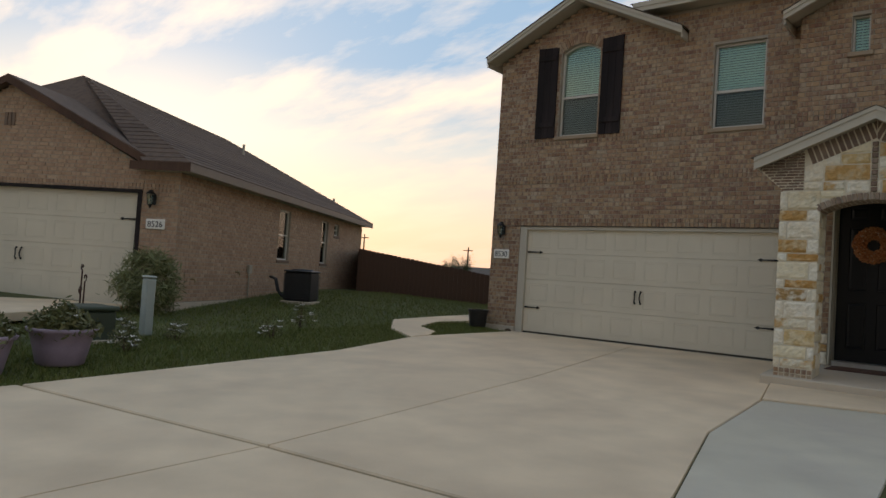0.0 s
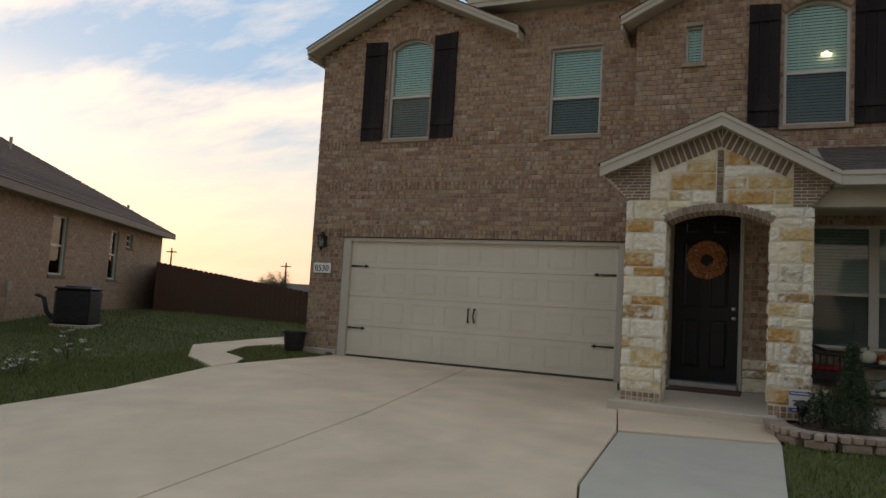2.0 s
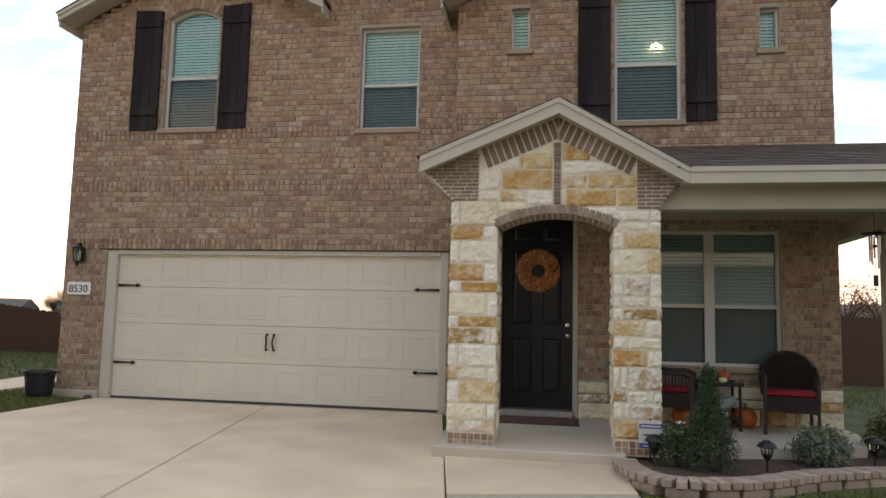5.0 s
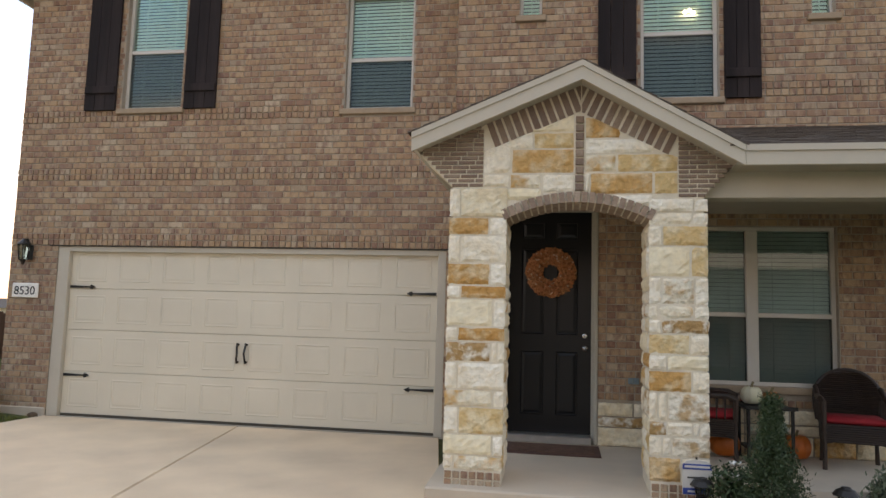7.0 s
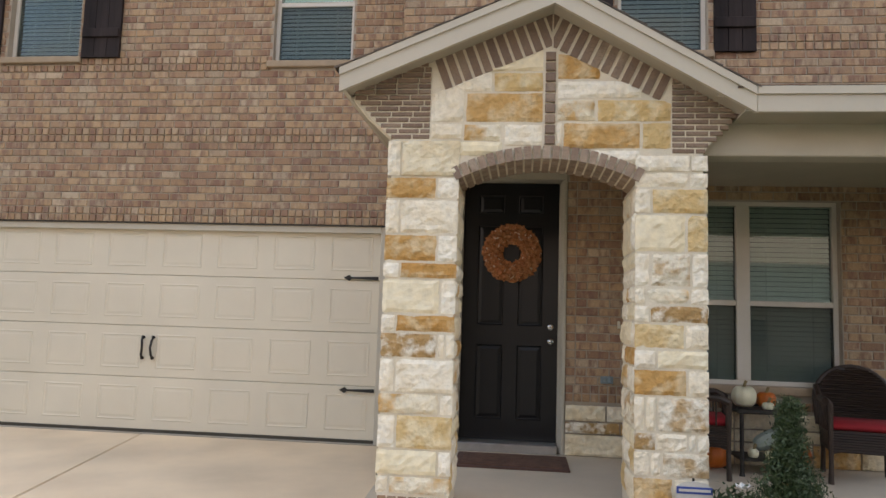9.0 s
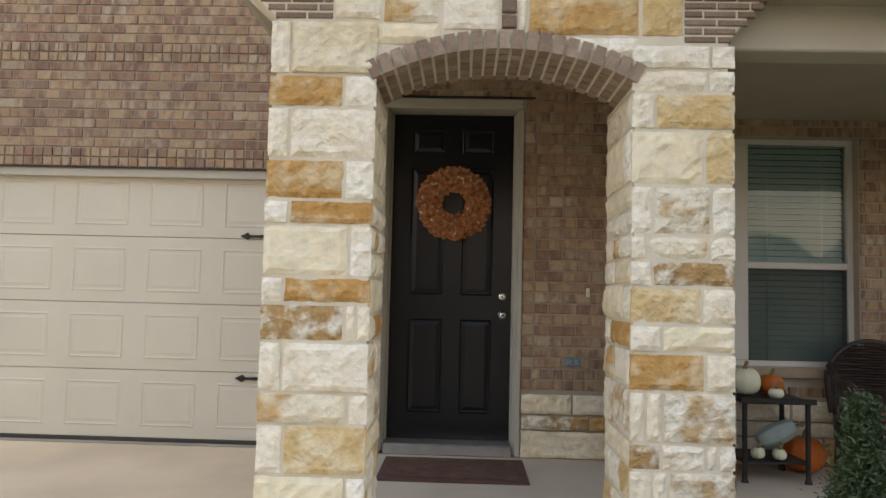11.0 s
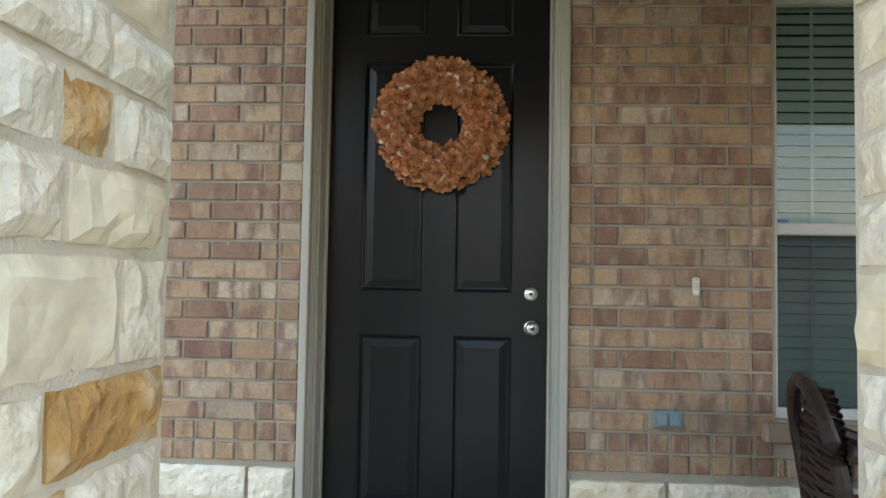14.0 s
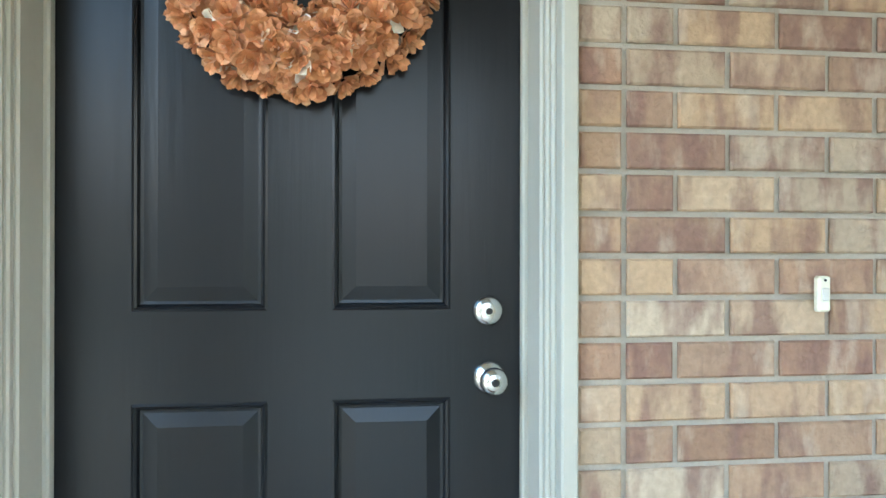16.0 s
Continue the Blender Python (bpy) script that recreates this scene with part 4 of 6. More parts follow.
def build_portico():
    p = thing("portico", (AX, PY, -0.05), "gabled entry portico of cream and ochre limestone", "portico", kind="structure")
    for (a, b), rows, seed, deep, top in ((PL, LP_ROWS, 11, PD, 2.317), (PR, RP_ROWS, 12, PD_R, 2.226)):
        core = part("pillar", Geo().box(a - 0.016, b + 0.016, PY - 0.016, PY + deep + 0.016, -0.12, AZ), M_MORTARW, p, "stone-faced square pillar")
        stones(core, a - 0.034, b + 0.034, 0.03, rows, pose(0, PY, 0), seed, top - 0.03)
        stones(core, 0, deep, 0.03, IN_ROWS, pose(b, PY, 0, 0, 0, 90), seed + 20, AZ - 0.05)
        stones(core, -deep, 0, 0.03, IN_ROWS, pose(a, PY, 0, 0, 0, -90), seed + 30, AZ - 0.05)
        stones(core, -b, -a, 0.03, IN_ROWS, pose(0, PY + deep, 0, 0, 0, 180), seed + 40, AZ - 0.05)
        for r in range(2):
            x = a - 0.01
            while x < b:
                part("brick", Geo().frontbrick(x, min(x + 0.052, b + 0.01), -0.1 + r * 0.064, -0.047 + r * 0.064, PY, PY - 0.028, 0.004), M_BRICK1, core)
                x += 0.066
    # gable wall with the arch cut out of it
    arch = []
    r = (AH * AH + ARCH * ARCH) / (2 * ARCH)
    a0 = math.asin(AH / r)
    for k in range(17):
        t = a0 - 2 * a0 * k / 16
        arch.append((AX + r * math.sin(t), AZ + ARCH - r + r * math.cos(t)))
    # split down the middle so that each half is a simple outline
    top = AZ + ARCH
    left = [(PL[0], AZ), (PL[0], 2.325), (-1.03, 2.58), (-1.03, 2.66), (0.29, 3.23), (AX, top)] + arch[9:]
    right = [(AX, top), (0.29, 3.23), (1.44, 2.58), (1.44, 2.5), (PR[1], 2.24), (PR[1], AZ)] + arch[:8]
    gw = part("gable_wall", Geo().prism(left, PY - 0.011, PY + PD - 0.03).prism(right, PY - 0.011, PY + PD - 0.03), M_MORTARW, p, "pale mortar behind the stones")
    arch_bricks(AX, AZ, AH, ARCH, 0.078, PY - 0.035, PD + 0.04, "brick", gw, 21, M_ARCH, 5)
    # corbelled bricks at both shoulders
    for s, x_in, x_out, zb in ((-1, -0.512, PL[0], 2.326), (1, 1.052, PR[1], 2.236)):
        g = Geo()
        for k in range(15):
            z = zb + k * 0.038
            reach = x_out + s * min(0.012 + k * 0.036, 0.27)
            if s > 0:
                # cut under the falling roof
                reach = min(reach, 1.05 + (2.75 - z) / 0.582)
            else:
                reach = max(reach, -0.512 - (2.86 - z) / 0.42)
            x0, x1 = sorted((x_in, reach))
            if abs(reach - x_in) < 0.03 or (reach - x_in) * s < 0:
                continue
            x = x0 - (k % 2) * 0.06
            while x < x1 - 0.02:
                g.frontbrick(max(x, x0), min(x + 0.135, x1), z, z + 0.027, PY, PY - 0.018 - 0.001 * k, 0.004)
                x += 0.146
        part("corbel_bricks", g, M_BRICKG, gw, "stepped grey-brown bricks", kind="stuff")
    # raking soldier course under the roof
    for s, slope, n in ((-1, 0.425, 12), (1, 0.532, 12)):
        ang = math.atan(slope)
        for k in range(-2, n):
            t0 = (k + 0.5) * 0.79 / n
            x0, z0 = 0.288 + s * t0, 3.2 - t0 * slope
            m = pose(x0, PY, z0, 0, s * math.degrees(ang) * 0.9, 0)
            corners = [m @ Vector(c) for c in ((-0.026, 0, -0.225), (0.026, 0, -0.225), (0.026, 0, 0), (-0.026, 0, 0))]
            # cut on the plumb line under the ridge and beside the stepped bricks
            poly = clipped([(q.x, q.z) for q in corners], 0.288 + s * 0.005, s)
            poly = clipped(poly, 0.288 + s * (0.795 if s < 0 else 0.757), -s) if poly else poly
            if len(poly) >= 3:
                part("brick", Geo().prism(poly, PY - 0.02, PY), M_BRICKG1, gw)
    g = Geo()
    for k in range(9):
        g.frontbrick(0.245, 0.31, 2.29 + k * 0.07, 2.29 + k * 0.07 + 0.058, PY, PY - 0.03)
    part("key_bricks", g, M_BRICKG, gw, "upright column of bricks over the arch", kind="stuff")
    # stones of the gable
    rows = [(-0.498, -0.298, 2.330, 2.426, "W"), (-0.280, -0.041, 2.316, 2.421, "M"), (-0.014, 0.228, 2.284, 2.420, "W"), (-0.504, -0.291, 2.443, 2.680, "W"), (-0.268, 0.228, 2.441, 2.631, "O"),
            (-0.088, 0.228, 2.648, 2.769, "Y"), (-0.347, -0.107, 2.648, 2.773, "W"), (-0.1, 0.228, 2.785, 2.920, "P"), (0.326, 0.592, 2.728, 2.893, "O"), (0.326, 0.857, 2.600, 2.710, "W"),
            (0.326, 0.563, 2.450, 2.583, "M"), (0.585, 1.043, 2.446, 2.583, "Y"), (0.322, 0.354, 2.272, 2.432, "W"), (0.368, 0.850, 2.267, 2.431, "O"), (0.868, 1.043, 2.267, 2.431, "Y"),
            (-0.31, -0.03, 2.214, 2.304, "P"), (0.56, 0.845, 2.165, 2.25, "W")]
    rng = random.Random(4)
    for a, b, z0, z1, k in rows:
        g = stone_geo(b - a, z1 - z0, 0.026, 0.012, rng).moved(pose(a, PY, z0))
        # the top edge follows the rake of the gable
        lim = lambda x: 2.625 + 0.405 * (x + 0.506) if x < 0.29 else 2.94 - 0.51 * (x - 0.293)
        g.v = [(x, y, z0 + (z - z0) * (min(z1, max(z0 + 0.02, lim(x))) - z0) / (z1 - z0)) for x, y, z in g.v]
        part("stone", g, M_STONE[k], gw)
    return p


build_portico()


def shingled(geo, p0, along, up, n_along, n_up, seed):
    """Overlapping tabs on a slope: p0 lower corner, along and up are whole-length vectors."""
    rng = random.Random(seed)
    p0, along, up = Vector(p0), Vector(along), Vector(up)
    nrm = along.cross(up).normalized()
    if nrm.z < 0:
        nrm = -nrm
    for r in range(n_up):
        for k in range(n_along):
            sh = 0.5 if r % 2 else 0.0
            a, b = max(0, (k - sh) / n_along), min(1, (k + 1 - sh) / n_along - 0.004 / along.length)
            if k == n_along - 1 and sh:
                b = 1.0
            lo, hi = r / n_up, min(1.0, (r + 1.15) / n_up)
            t = 0.011 + rng.uniform(0, 0.004)
            v = [p0 + a * along + lo * up, p0 + b * along + lo * up, p0 + b * along + hi * up, p0 + a * along + hi * up]
            geo.add([v[0], v[1], v[2], v[3], v[0] + nrm * t, v[1] + nrm * t, v[2] + nrm * 0.003, v[3] + nrm * 0.003], [(4, 5, 6, 7), (0, 1, 5, 4), (1, 2, 6, 5), (3, 0, 4, 7)])
    return geo


def rake(geo, x0, z0, x1, z1, y0, y1, h):
    return geo.prism([(x0, z0), (x1, z1), (x1, z1 - h), (x0, z0 - h)], y0, y1)


def build_portico_roof():
    r = thing("portico_roof", (0.28, -1.2, 2.6), "small gable roof with tan fascia and grey shingles", "roof", kind="structure")
    xl, xm, xr, zl, zp = -1.085, 0.292, 1.51, 2.742, 3.312
    y0, y1 = -2.475, RB - 0.005
    zr = 2.6
    part("deck", Geo().prism([(xl, zl), (xm, zp), (xr, zr), (xr, zr - 0.03), (xm, zp - 0.04), (xl, zl - 0.03)], y0 + 0.02, y1), M_TRIMD, r)
    part("fascia", rake(rake(Geo(), xl, zl, xm, zp, y0, y0 + 0.03, 0.155), xm, zp, xr, zr, y0, y0 + 0.03, 0.155), M_TRIM, r, "tan painted rake board")
    part("fascia_moulding", rake(rake(Geo(), xl, zl + 0.002, xm, zp + 0.002, y0 - 0.015, y0 + 0.0, 0.05), xm, zp + 0.002, xr, zr + 0.002, y0 - 0.015, y0, 0.05), M_TRIM, r)
    part("eave_board", Geo().box(xl, xl + 0.03, y0 + 0.03, y1, zl - 0.13, zl - 0.012), M_TRIM, r)
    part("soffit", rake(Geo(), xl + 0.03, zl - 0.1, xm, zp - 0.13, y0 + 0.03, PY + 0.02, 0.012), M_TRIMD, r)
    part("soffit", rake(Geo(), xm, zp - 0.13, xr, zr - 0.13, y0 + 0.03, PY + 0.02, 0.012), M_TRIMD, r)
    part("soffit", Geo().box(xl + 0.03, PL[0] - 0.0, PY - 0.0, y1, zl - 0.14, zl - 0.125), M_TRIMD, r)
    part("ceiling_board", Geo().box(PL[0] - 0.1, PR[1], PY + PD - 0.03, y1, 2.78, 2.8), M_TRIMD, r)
    sl, sr = (zp - zl) / (xm - xl), (zp - zr) / (xr - xm)
    g = shingled(Geo(), (xl - 0.03, y0 - 0.02, zl + 0.0 - 0.03 * sl + 0.004), (0, y1 - y0, 0), (xm - xl + 0.03, 0, (xm - xl + 0.03) * sl), 8, 11, 2)
    g = shingled(g, (xr + 0.02, y0 - 0.02, zr - 0.02 * sr + 0.004), (0, y1 - y0, 0), (-(xr - xm) - 0.02, 0, (xr - xm + 0.02) * sr), 8, 11, 3)
    part("shingles", g, M_ROOF, r, "weathered grey-brown shingles", kind="stuff")


build_portico_roof()


def build_porch_roof():
    r = thing("porch_roof", (2.6, -1.2, 2.5), "low shed roof over the porch with tan fascia", "roof", kind="structure")
    x0, x1, y0, y1, z0, z1 = 1.3, 4.5, -2.445, RB - 0.004, 2.6, 3.36
    part("deck", Geo().prism([(y0, z0), (y1, z1), (y1, z1 - 0.05), (y0, z0 - 0.05)], x0, x1, "x"), M_TRIMD, r)
    part("fascia", Geo().box(1.512, x1, y0 - 0.03, y0, z0 - 0.155, z0 + 0.0, 0.005).box(1.514, x1, y0 - 0.045, y0 - 0.03, z0 - 0.045, z0 + 0.004), M_TRIM, r, "tan painted fascia")
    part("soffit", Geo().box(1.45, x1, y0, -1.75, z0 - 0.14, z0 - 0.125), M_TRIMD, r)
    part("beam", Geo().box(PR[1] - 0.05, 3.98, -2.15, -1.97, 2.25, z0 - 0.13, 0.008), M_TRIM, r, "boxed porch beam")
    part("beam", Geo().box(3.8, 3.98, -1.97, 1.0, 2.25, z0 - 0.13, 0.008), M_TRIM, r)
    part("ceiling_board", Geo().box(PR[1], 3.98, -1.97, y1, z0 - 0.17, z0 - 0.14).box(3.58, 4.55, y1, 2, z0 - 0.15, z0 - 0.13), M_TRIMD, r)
    part("side_deck", Geo().prism([(3.58, 3.3), (4.55, z0), (4.55, z0 - 0.1), (3.58, 3.2)], y1, 2.0), M_TRIMD, r)
    s = (z1 - z0) / (y1 - y0)
    g = shingled(Geo(), (x0 + 0.1, y0 - 0.04, z0 + 0.006 - 0.04 * s), (x1 - x0 - 0.07, 0, 0), (0, y1 - y0 + 0.04, (y1 - y0 + 0.04) * s), 14, 15, 5)
    part("shingles", g, M_ROOF, r, "weathered grey-brown shingles", kind="stuff")
    c = thing("porch_column", (3.9, -0.78, -0.2), "square tan porch column with capital", "column", kind="structure")
    part("shaft", Geo().box(3.82, 3.98, -0.86, -0.7, -0.2, 2.15, 0.008), M_TRIM, c)
    part("capital", Geo().box(3.79, 4.01, -0.89, -0.67, 2.15, 2.25, 0.012), M_TRIM, c)


build_porch_roof()


def build_main_roof():
    r = thing("main_roof", (-2, 3, 5.4), "shingled main roof with tan rake boards", "roof", kind="structure")

    def gable_roof(xl, xr, zl, zp, y0, y1, h):
        xm = (xl + xr) / 2
        g = rake(rake(Geo(), xl, zl, xm, zp, y0, y0 + 0.03, h), xm, zp, xr, zl, y0, y0 + 0.03, h)
        g = rake(rake(g, xl, zl, xm, zp, y0 - 0.018, y0, 0.055), xm, zp, xr, zl, y0 - 0.018, y0, 0.055)
        part("rake_board", g, M_TRIM, r, "tan painted rake board")
        part("deck", Geo().prism([(xl, zl), (xm, zp), (xr, zl), (xr, zl - 0.05), (xm, zp - 0.06), (xl, zl - 0.05)], y0 + 0.03, y1), M_TRIMD, r)
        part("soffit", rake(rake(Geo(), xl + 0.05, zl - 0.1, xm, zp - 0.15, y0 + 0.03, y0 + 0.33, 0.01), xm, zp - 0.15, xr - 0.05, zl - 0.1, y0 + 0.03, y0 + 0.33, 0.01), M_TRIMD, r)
        part("eave_board", Geo().box(xl, xl + 0.03, y0 + 0.03, y1, zl - 0.2, zl - 0.01).box(xr - 0.03, xr, y0 + 0.03, min(y1, y0 + 0.4), zl - 0.2, zl - 0.01), M_TRIM, r)
        part("covering", Geo().prism([(xl - 0.03, zl - 0.01), (xm, zp + 0.012), (xr + 0.03, zl - 0.01), (xr, zl + 0.012), (xm, zp + 0.035), (xl, zl + 0.012)], y0 - 0.03, y1), M_ROOF, r)

    gable_roof(-7.25, -3.05, 5.62, 6.64, F - 0.33, 9.9, 0.13)
    gable_roof(-1.28, 3.8, 5.40, 6.66, RB - 0.36, 9.9, 0.13)
    part("eave_board", Geo().box(-4.0, 0.0, F - 0.33, F - 0.3, 6.02, 6.17).box(-4.0, 0.0, F - 0.345, F - 0.33, 6.1, 6.175), M_TRIM, r)
    part("soffit", Geo().box(-4.0, 0.0, F - 0.3, F + 0.02, 6.02, 6.035), M_TRIMD, r)
    part("covering", Geo().prism([(F - 0.35, 6.18), (5.0, 7.6), (9.9, 6.2)], -4.05, 1.2, "x"), M_ROOF, r)


build_main_roof()


# stone base and the nearest bricks of the entry wall
def build_entry_face():
    rows = [(0.15, [(3, "C"), (5, "W"), (4, "W")]), (0.11, [(4, "B"), (3, "O"), (5, "C")]), (0.2, [(5, "C"), (3, "W"), (4, "C")])]
    stones(WALL_R, -1.085, -0.52, -0.05, [(0.15, [(2, "W"), (1, "W")]), (0.12, [(1, "O"), (2, "O")]), (0.2, [(2, "C"), (1, "W")])], pose(0, RB, 0), 21)
    stones(WALL_R, 0.52, 2.0, -0.05, rows, pose(0, RB, 0), 22)
    stones(WALL_R, 2.0, 3.58, -0.05, [(0.15, [(3, "W"), (4, "C"), (4, "W")]), (0.11, [(4, "W"), (5, "C"), (5, "O")]), (0.2, [(5, "W"), (3, "O"), (4, "C")])], pose(0, RB, 0), 23)
    shared = {}
    for x0, x1, seed in ((-1.085, -0.518, 31), (0.518, 1.287, 32)):
        for r in range(26):
            za = 0.435 + r * COURSE
            head = r < 2
            xs = []
            if head:
                n = int((x1 - x0) / 0.078 + 0.5)
                xs = [(x0 + (x1 - x0) * k / n, (x1 - x0) / n) for k in range(n)]
            else:
                # a stack of half bricks against the door, then running bond
                a, b = (x0, x1 - 0.092) if x0 < 0 else (x0 + 0.092, x1 - 0.085)
                xs.append((b, 0.092) if x0 < 0 else (x0, 0.092))
                if x0 > 0:
                    xs.append((b, 0.085))
                cut = [a, b]
                x = a + (0.1 if r % 2 else BRICK_L)
                while x < b - 0.03:
                    cut.append(x)
                    x += BRICK_L
                cut = sorted(cut)
                xs += [(p, q - p) for p, q in zip(cut, cut[1:])]
            rng = random.Random(seed * 100 + r)
            for x, w in xs:
                key = round(w, 3)
                if key not in shared:
                    shared[key] = mesh_of("brick", Geo().frontbrick(JOINT / 2, w - JOINT / 2, 0, COURSE - JOINT, 0, -0.0085, 0.004), M_BRICK1)
                ob = new("brick", shared[key])
                ob.parent = WALL_R
                o = ORIGIN[WALL_R]
                ob.location = (x - o[0], RB - o[1] + rng.uniform(-0.0025, 0.001), za - o[2])


build_entry_face()


# ---- neighbour's house ----
NB = pose(-10.53, -5.03, -0.02, 0, 0, 29.7)


M_EAVE = mat("eave_paint", (0.26, 0.19, 0.145), 0.6, var=0.06, scale=3, fine=60, bump=0.05)


def build_neighbour():
    h = thing("house", (0, 0, 0), "single-storey brick house with brown hip roof next door", "house")
    wall = part("wall", Geo(), M_MORTAR, h, "tan and brown brick wall")
    gd = (-5.74, -0.8, 0.0, 2.12)
    ORI = ORIGIN[h]
    side_holes = [(4.98, 5.75, 1.08, 2.37), (8.39, 9.0, 1.08, 2.37), (9.63, 10.1, 2.0, 2.37)]
    g = holed(Geo(), -6.8, 0, -0.4, 2.55, 0, 0.2, [gd])
    g.prism([(-6.6, 2.55), (-0.6, 2.55), (-3.65, 4.1)], 0, 0.2)
    sg = holed(Geo(), 0.2, 12.95, -0.4, 2.55, 0.0, 0.2, side_holes).moved(pose(0, 0, 0, 0, 0, 90))
    part("side_wall", sg, M_MORTAR, h)
    part("back_wall", Geo().box(-9, -0.2, 12.75, 12.95, -0.4, 2.55), M_MORTAR, h)
    wall.data = mesh_of("wall", g, M_MORTAR, ORI)
    brickwork(h, -6.8, 0, 0.12, 4.2, 0, [(gd[0], gd[1], -1, gd[3])], lambda z: (-6.8, 0) if z < 2.5 else gable(-6.7, -0.55, 2.5, 4.12)(z), (2.2,), 41, M_BRICKN)
    brickwork(h, 0, 12.95, 0.12, 2.5, 0, [(a - 0.01, b + 0.01, c - 0.08, d + 0.01) for a, b, c, d in side_holes], None, (), 42, M_BRICKN, turn=pose(0, 0, 0, 0, 0, 90))
    part("foundation", Geo().box(-0.3, 0.02, -0.02, 12.95, -0.4, 0.1, 0.01), M_SLAB, h, "bare concrete footing")
    for a, b, c, d in side_holes:
        wn = part("window", ring(Geo(), arch_poly(a, b, c, d, 0), arch_poly(a + 0.04, b - 0.04, c + 0.04, d - 0.04, 0), 0.05, 0.11).box(a, b, 0.06, 0.1, (c + d) / 2 - 0.02, (c + d) / 2 + 0.02).moved(pose(0, 0, 0, 0, 0, 90)), M_WHITE, h, "narrow sash window")
        part("pane", Geo().box(a + 0.04, b - 0.04, 0.08, 0.086, c + 0.04, d - 0.04).moved(pose(0, 0, 0, 0, 0, 90)), M_GLASS, wn).visible_shadow = False
        # near-black panel in place of the dark room behind the pane
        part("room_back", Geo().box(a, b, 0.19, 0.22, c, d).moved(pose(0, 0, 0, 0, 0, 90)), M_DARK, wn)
        part("sill", Geo().box(a - 0.05, b + 0.05, -0.03, 0.05, c - 0.075, c - 0.004, 0.006).moved(pose(0, 0, 0, 0, 0, 90)), M_BRICKG, wn)
    # roof: hip with a front gable
    ex, zE, zR = 0.34, 2.68, 5.05
    xr = -4.14
    eave = [(ex, -0.3), (ex, 13.2), (-9, 13.2), (-9, 0.25), (-0.62, 0.25), (-0.62, -0.3)]
    ridge = [(xr, 2.67), (xr, 10.0)]
    v = [(x, y, zE) for x, y in eave] + [(x, y, zR) for x, y in ridge]
    v += [(x, y, zE - 0.06) for x, y in eave]
    roof = part("roof", Geo().add(v, [(0, 1, 7, 6), (1, 2, 7), (2, 3, 6, 7), (3, 4, 6), (4, 5, 6), (5, 0, 6), (8, 13, 12, 11, 10, 9)]), M_ROOFN, h, "brown asphalt shingle hip roof")
    rows = 24
    g = Geo()
    for k in range(rows):
        a, b = k / rows, (k + 0.96) / rows
        for p, q, r0, r1 in ((0, 1, 6, 7), (5, 0, 6, 6)):
            lo0, lo1 = Vector(v[p]).lerp(Vector(v[r0]), a), Vector(v[q]).lerp(Vector(v[r1]), a)
            hi0, hi1 = Vector(v[p]).lerp(Vector(v[r0]), b), Vector(v[q]).lerp(Vector(v[r1]), b)
            up = Vector((0, 0, 0.018))
            g.add([lo0, lo1, lo0 + up, lo1 + up, hi0 + up * 0.3, hi1 + up * 0.3], [(0, 1, 3, 2), (2, 3, 5, 4)])
    part("shingles", g, M_ROOFN, roof, kind="stuff")
    gp = [(-6.8, 2.74), (-3.65, 4.28), (-0.5, 2.74), (-0.5, 2.66), (-3.65, 4.16), (-6.8, 2.66)]
    part("gable_roof", Geo().prism(gp, -0.16, 3.2), M_ROOFN, roof)
    part("rake_board", rake(rake(Geo(), -6.8, 2.72, -3.65, 4.26, -0.19, -0.165, 0.15), -3.65, 4.26, -0.5, 2.72, -0.19, -0.165, 0.15), M_FENCE, roof, "dark brown rake board")
    part("fascia", Geo().box(ex - 0.03, ex + 0.0, -0.3, 13.2, zE - 0.16, zE - 0.005), M_EAVE, roof, "brown fascia board")
    part("front_fascia", Geo().box(-0.85, ex, -0.33, -0.3, zE - 0.16, zE - 0.005), M_FENCE, roof, "dark brown fascia board")
    part("soffit", Geo().box(0, ex - 0.03, -0.3, 13.1, zE - 0.14, zE - 0.12).box(-0.85, 0.0, -0.3, 0, zE - 0.14, zE - 0.12), M_TRIMD, roof)
    for x, y, z, k in ((-2.6, 8.2, 4.2, 0.35), (-0.9, 12.2, 3.15, 0.3)):
        part("vent_pipe", Geo().tube([(x, y, z - 0.3), (x, y, z + k)], 0.04, 8), M_TRIMD, roof)
    tr = part("garage_trim", Geo().box(gd[0] - 0.06, gd[0] + 0.03, -0.02, 0.1, 0, gd[3]).box(gd[1] - 0.03, gd[1] + 0.06, -0.02, 0.1, 0, gd[3]).box(gd[0] - 0.06, gd[1] + 0.06, -0.03, 0.1, gd[3], gd[3] + 0.06), M_SHUT, h, "dark lintel and trim")
    # attic vent
    for k in range(3):
        part("attic_vent", Geo().box(-3.75 + k * 0.08, -3.69 + k * 0.08, -0.03, 0.0, 3.3, 3.55), M_BRICKG, h)
    h.matrix_world = NB
    garage_door(NB @ pose(-5.71, 0.07, 0.0), "door_3", "closed cream garage door of the house next door")
    wall_lantern(NB @ pose(-0.5, -0.012, 1.9))
    number_plate(NB @ pose(-0.42, -0.014, 1.45), "8526")


build_neighbour()
dv = thing("driveway_next_door", tuple(NB.translation), "pale concrete driveway of the house next door", "driveway", kind="structure")
for k in range(2):
    part("slab", Geo().box(-6.3 + k * 2.85, -3.46 + k * 2.85, -7, -0.02, -0.12, 0.015, 0.01).moved(NB), M_CONC, dv)


